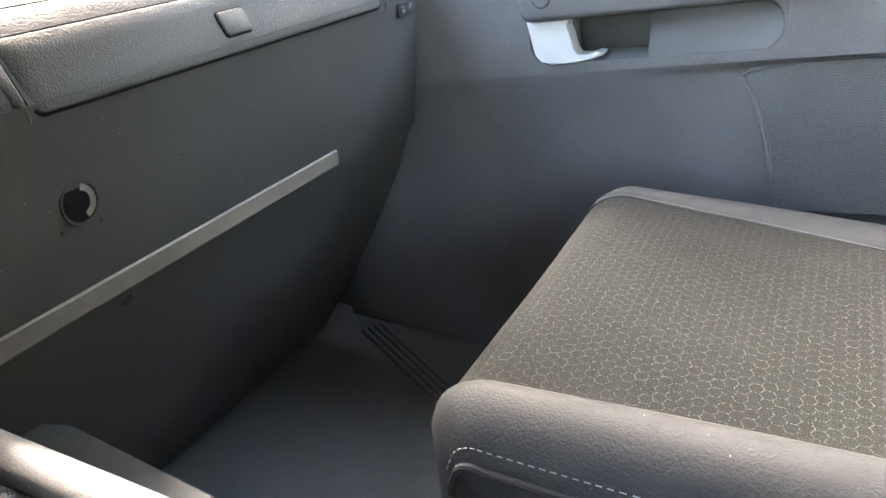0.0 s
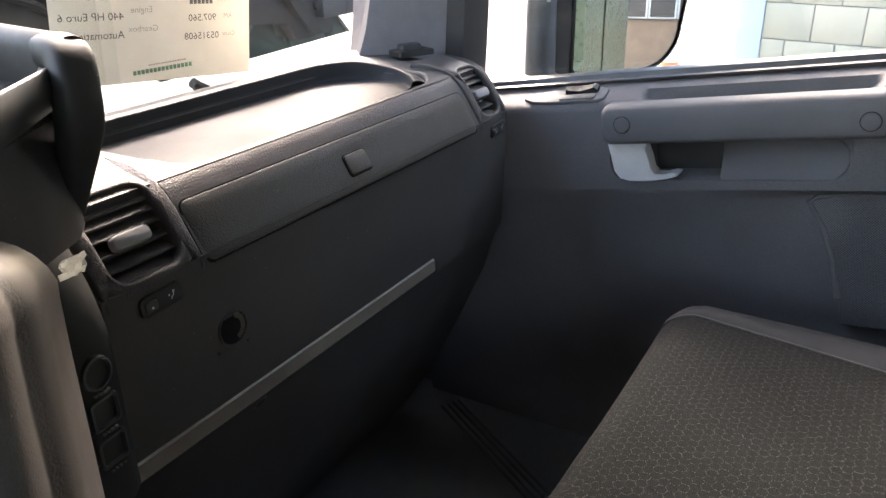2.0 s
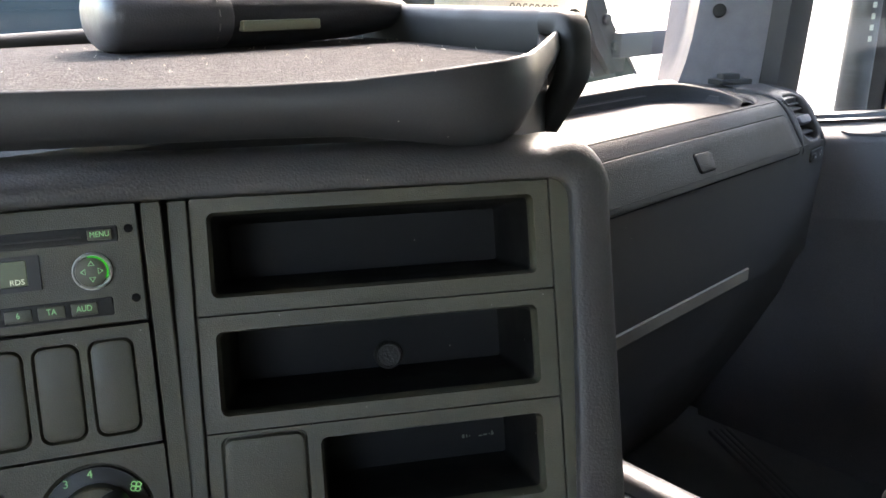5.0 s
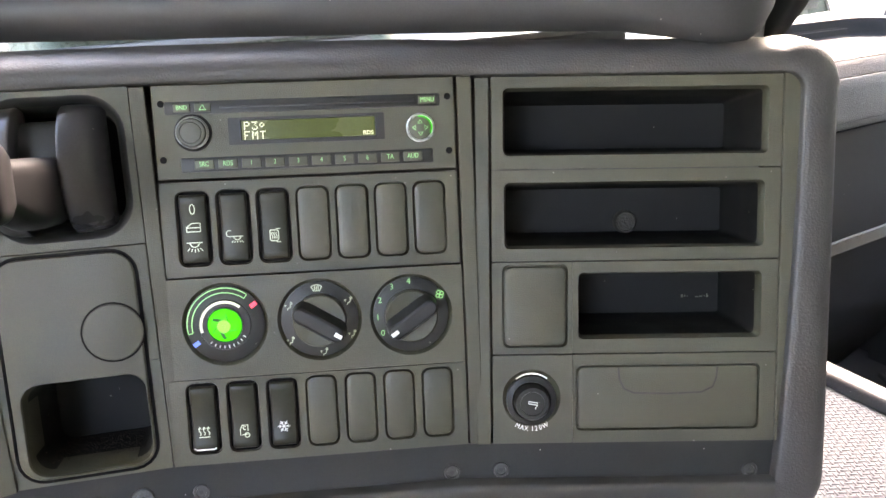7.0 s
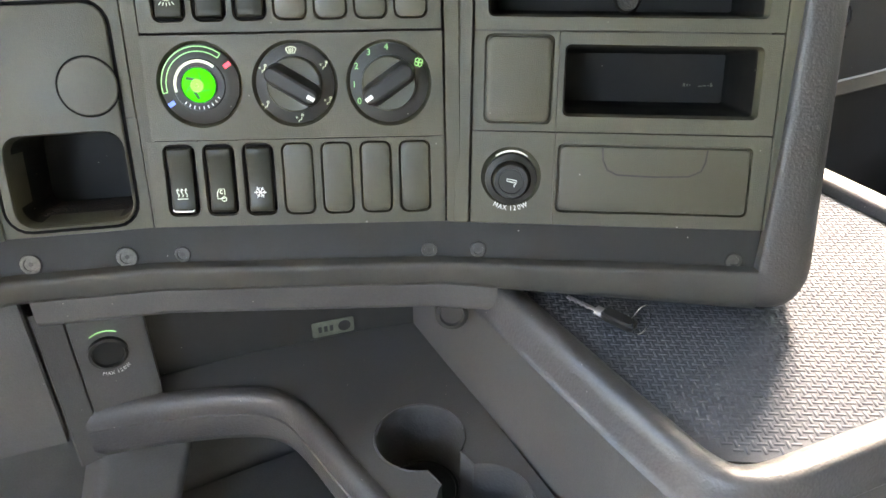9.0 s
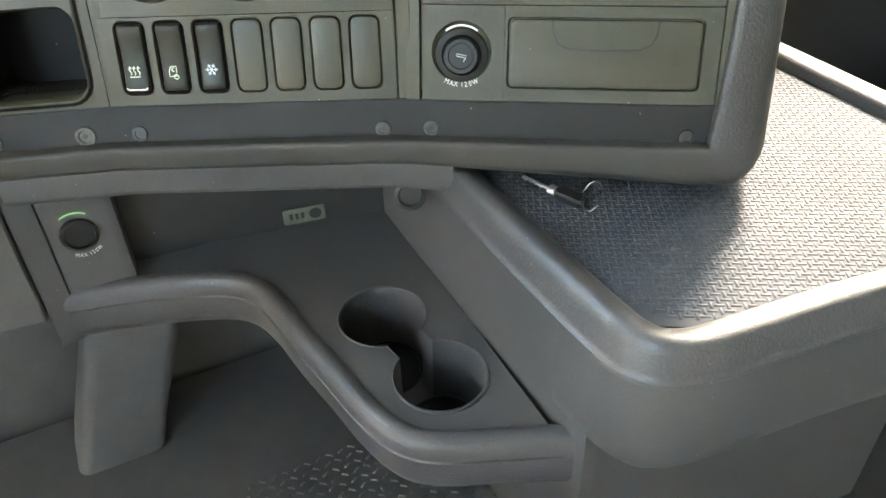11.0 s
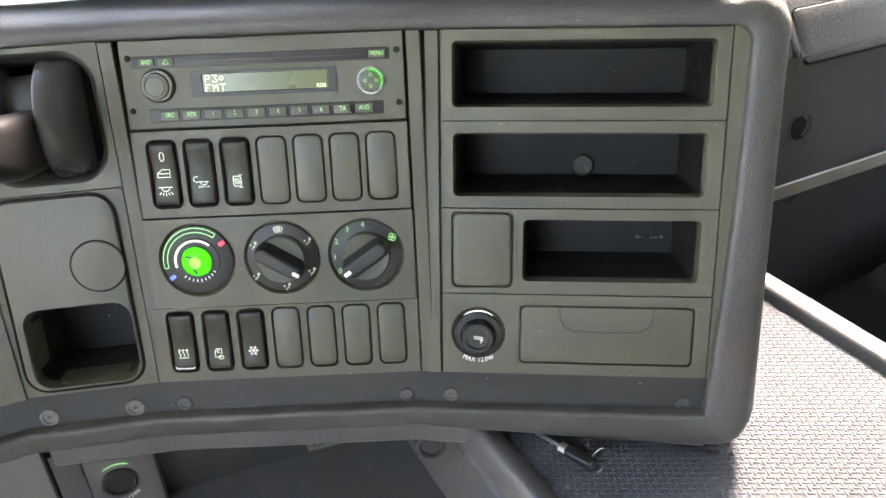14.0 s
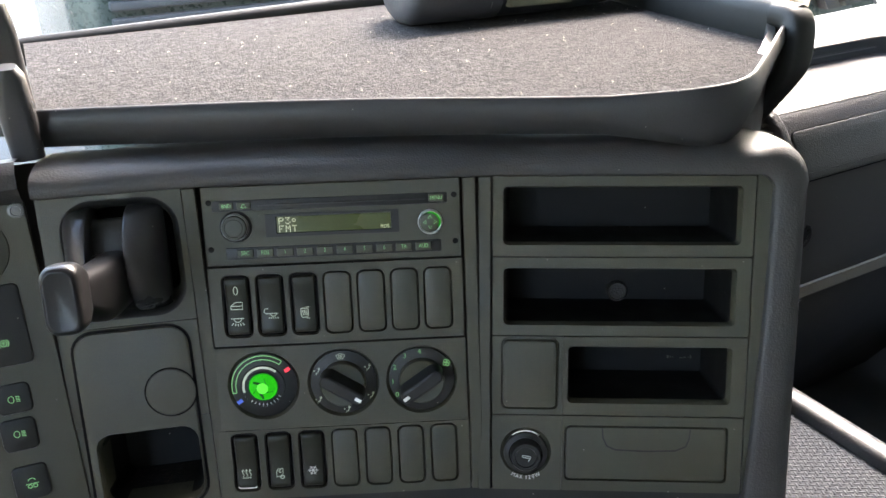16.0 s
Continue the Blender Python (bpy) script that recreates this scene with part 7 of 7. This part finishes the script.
WALL = axes((7.6, 1.62, -1.3), (-0.16, -0.987, 0), (0, 0, 1), (-0.987, 0.16, 0))
hall = thing("block_building", WALL, "beige concrete block building beside the yard", "building")
bm = bmesh.new()
box(bm, 0.05, 6.0, 0.0, 3.4, -0.3, -0.004)
part("wall", bm, "mortar", hall)
# unseen upper and far wall, added to cut sky light through the side window
bm = bmesh.new()
box(bm, -0.16, 12.0, 3.4, 7.0, -0.3, 0.006)
box(bm, 6.0, 12.0, 0.0, 3.4, -0.3, 0.006)
part("sky_block_wall", bm, "block", hall)
bm = bmesh.new()
box(bm, -0.16, 0.05, 0.0, 3.4, -0.3, 0.02, 0.004)
part("corner_post", bm, "steel", hall, "pale painted steel post")
blk_mesh = None
for j in range(11):
    for i in range(11):
        u = 0.055 + 0.40 * i - (0.2 if j % 2 else 0)
        if u < 0.05:
            u0, u1 = 0.055, u + 0.39
        else:
            u0, u1 = u, u + 0.39
        if u1 - u0 > 0.38 and blk_mesh:
            ob = new("block", blk_mesh)
            ob.parent, ob.matrix_basis = hall, pose(u0, 0.30 * j, 0)
            continue
        bm = bmesh.new()
        box(bm, 0, u1 - u0, 0.0, 0.29, -0.05, 0.006, 0.004)
        ob = part("block", bm, "block", hall, matrix=pose(u0, 0.30 * j, 0))
        if u1 - u0 > 0.38:
            blk_mesh = ob.data

gate = thing("white_gate", pose(11.2, 3.2, -1.3, 0, 0, 95), "white tubular steel gate", "gate")
for z in (0.12, 0.74):
    bm = bmesh.new()
    tube(bm, [(-2.2, 0, z), (1.4, 0, z)], 0.028, 8)
    part("rail", bm, "whitepaint", gate)
for k in range(13):
    bm = bmesh.new()
    tube(bm, [(-2.2 + 0.3 * k, 0, 0.05), (-2.2 + 0.3 * k, 0, 0.92), (-2.2 + 0.3 * k, 0, 0.95)], [0.022, 0.022, 0.012], 8)
    part("post", bm, "whitepaint", gate)
cone = thing("traffic_cone", pose(9.9, 2.95, -1.3), "orange and white traffic cone", "traffic cone")
bm = bmesh.new()
box(bm, -0.24, 0.24, -0.24, 0.24, 0, 0.035, 0.01)
part("base", bm, "tyre", cone)
for z0, z1, mt in ((0.03, 0.30, "whitepaint"), (0.30, 0.52, "orange"), (0.52, 0.72, "whitepaint"), (0.72, 0.86, "orange")):
    bm = bmesh.new()
    r = lambda z: 0.20 - 0.165 * z / 0.86
    loft(bm, [ring(0, 0, r(z0), z0, 24), ring(0, 0, r(z1), z1, 24)], True, True)
    part("band", bm, mt, cone)


def truck(m, paint, label, trim="whitepaint"):
    t = thing("parked_truck", m, label, "truck", group="parked trucks")
    bm = bmesh.new()
    loft(bm, [rr(0, 0, 2.45, 2.1, 0.18, 0.6), rr(0, 0, 2.5, 2.15, 0.2, 1.2), rr(0, 0.02, 2.5, 2.1, 0.2, 2.4), rr(0, 0.12, 2.35, 1.8, 0.25, 3.3), rr(0, 0.2, 2.1, 1.5, 0.3, 3.5)], True)
    part("cab", bm, paint, t)
    bm = bmesh.new()
    box(bm, -1.1, 1.1, -1.09, -1.0, 1.75, 2.6, 0.05)
    part("windscreen", bm, "darkglass", t)
    bm = bmesh.new()
    box(bm, -0.95, 0.95, -1.12, -1.0, 0.75, 1.55, 0.04)
    part("grille", bm, "tyre", t)
    bm = bmesh.new()
    box(bm, -1.25, 1.25, -1.2, -0.9, 0.35, 0.7, 0.06)
    part("bumper", bm, trim, t)
    for x in (-1.0, 1.0):
        bm = bmesh.new()
        tube(bm, [(x - 0.17, 0.1, 0.5), (x + 0.17, 0.1, 0.5)], 0.5, 24)
        part("wheel", bm, "tyre", t)
        bm = bmesh.new()
        box(bm, x * 0.85 - 0.2, x * 0.85 + 0.2, -1.23, -1.18, 0.5, 0.65, 0.02)
        part("headlight", bm, "chrome", t)
    bm = bmesh.new()
    box(bm, -1.25, 1.25, 1.2, 9.0, 1.1, 3.6, 0.05)
    part("box_body", bm, "whitepaint", t)
    return t


truck(pose(14.5, 15.5, -1.3, 0, 0, -38), "whitepaint", "white truck parked across the yard")
truck(pose(10.5, 17.5, -1.3, 0, 0, -32), "bluepaint", "pale blue truck parked across the yard")
near = truck(pose(1.45, 6.3, -1.3, 0, 0, 3), "green", "dark green truck parked close ahead of the cab", "green")
for k in range(4):
    bm = bmesh.new()
    box(bm, -1.05, 1.05, -1.16, -1.08, 1.58 + 0.09 * k, 1.63 + 0.09 * k, 0.012)
    part("cowl_slat", bm, "tyre", near, "dark ribbed cowl")

# building behind, seen in the side mirror
back = thing("workshop_building", pose(2.0, -9.0, -1.3), "brown workshop front with white framed windows", "building")
bm = bmesh.new()
box(bm, -6.0, 8.0, -0.4, 0.0, 0.0, 5.0)
part("wall", bm, "paving", back)
for k in range(8):
    for j in range(4):
        x, z = -1.2 + 0.38 * k, 0.85 + 0.46 * j
        bm = bmesh.new()
        box(bm, x, x + 0.37, 0.0, 0.05, z, z + 0.45, 0.01)
        w = part("window", bm, "steel", back)
        bm = bmesh.new()
        box(bm, x + 0.025, x + 0.345, 0.03, 0.056, z + 0.025, z + 0.425)
        part("glass_pane", bm, "tyre", w)
bm = bmesh.new()
slab(bm, [(-4.0, -9.0), (8.0, -9.0), (8.0, -4.5), (-4.0, -4.5)], -1.3, -1.285)
tagged(part("pavement", bm, "paving"), "brown paved strip", "pavement", kind="structure")
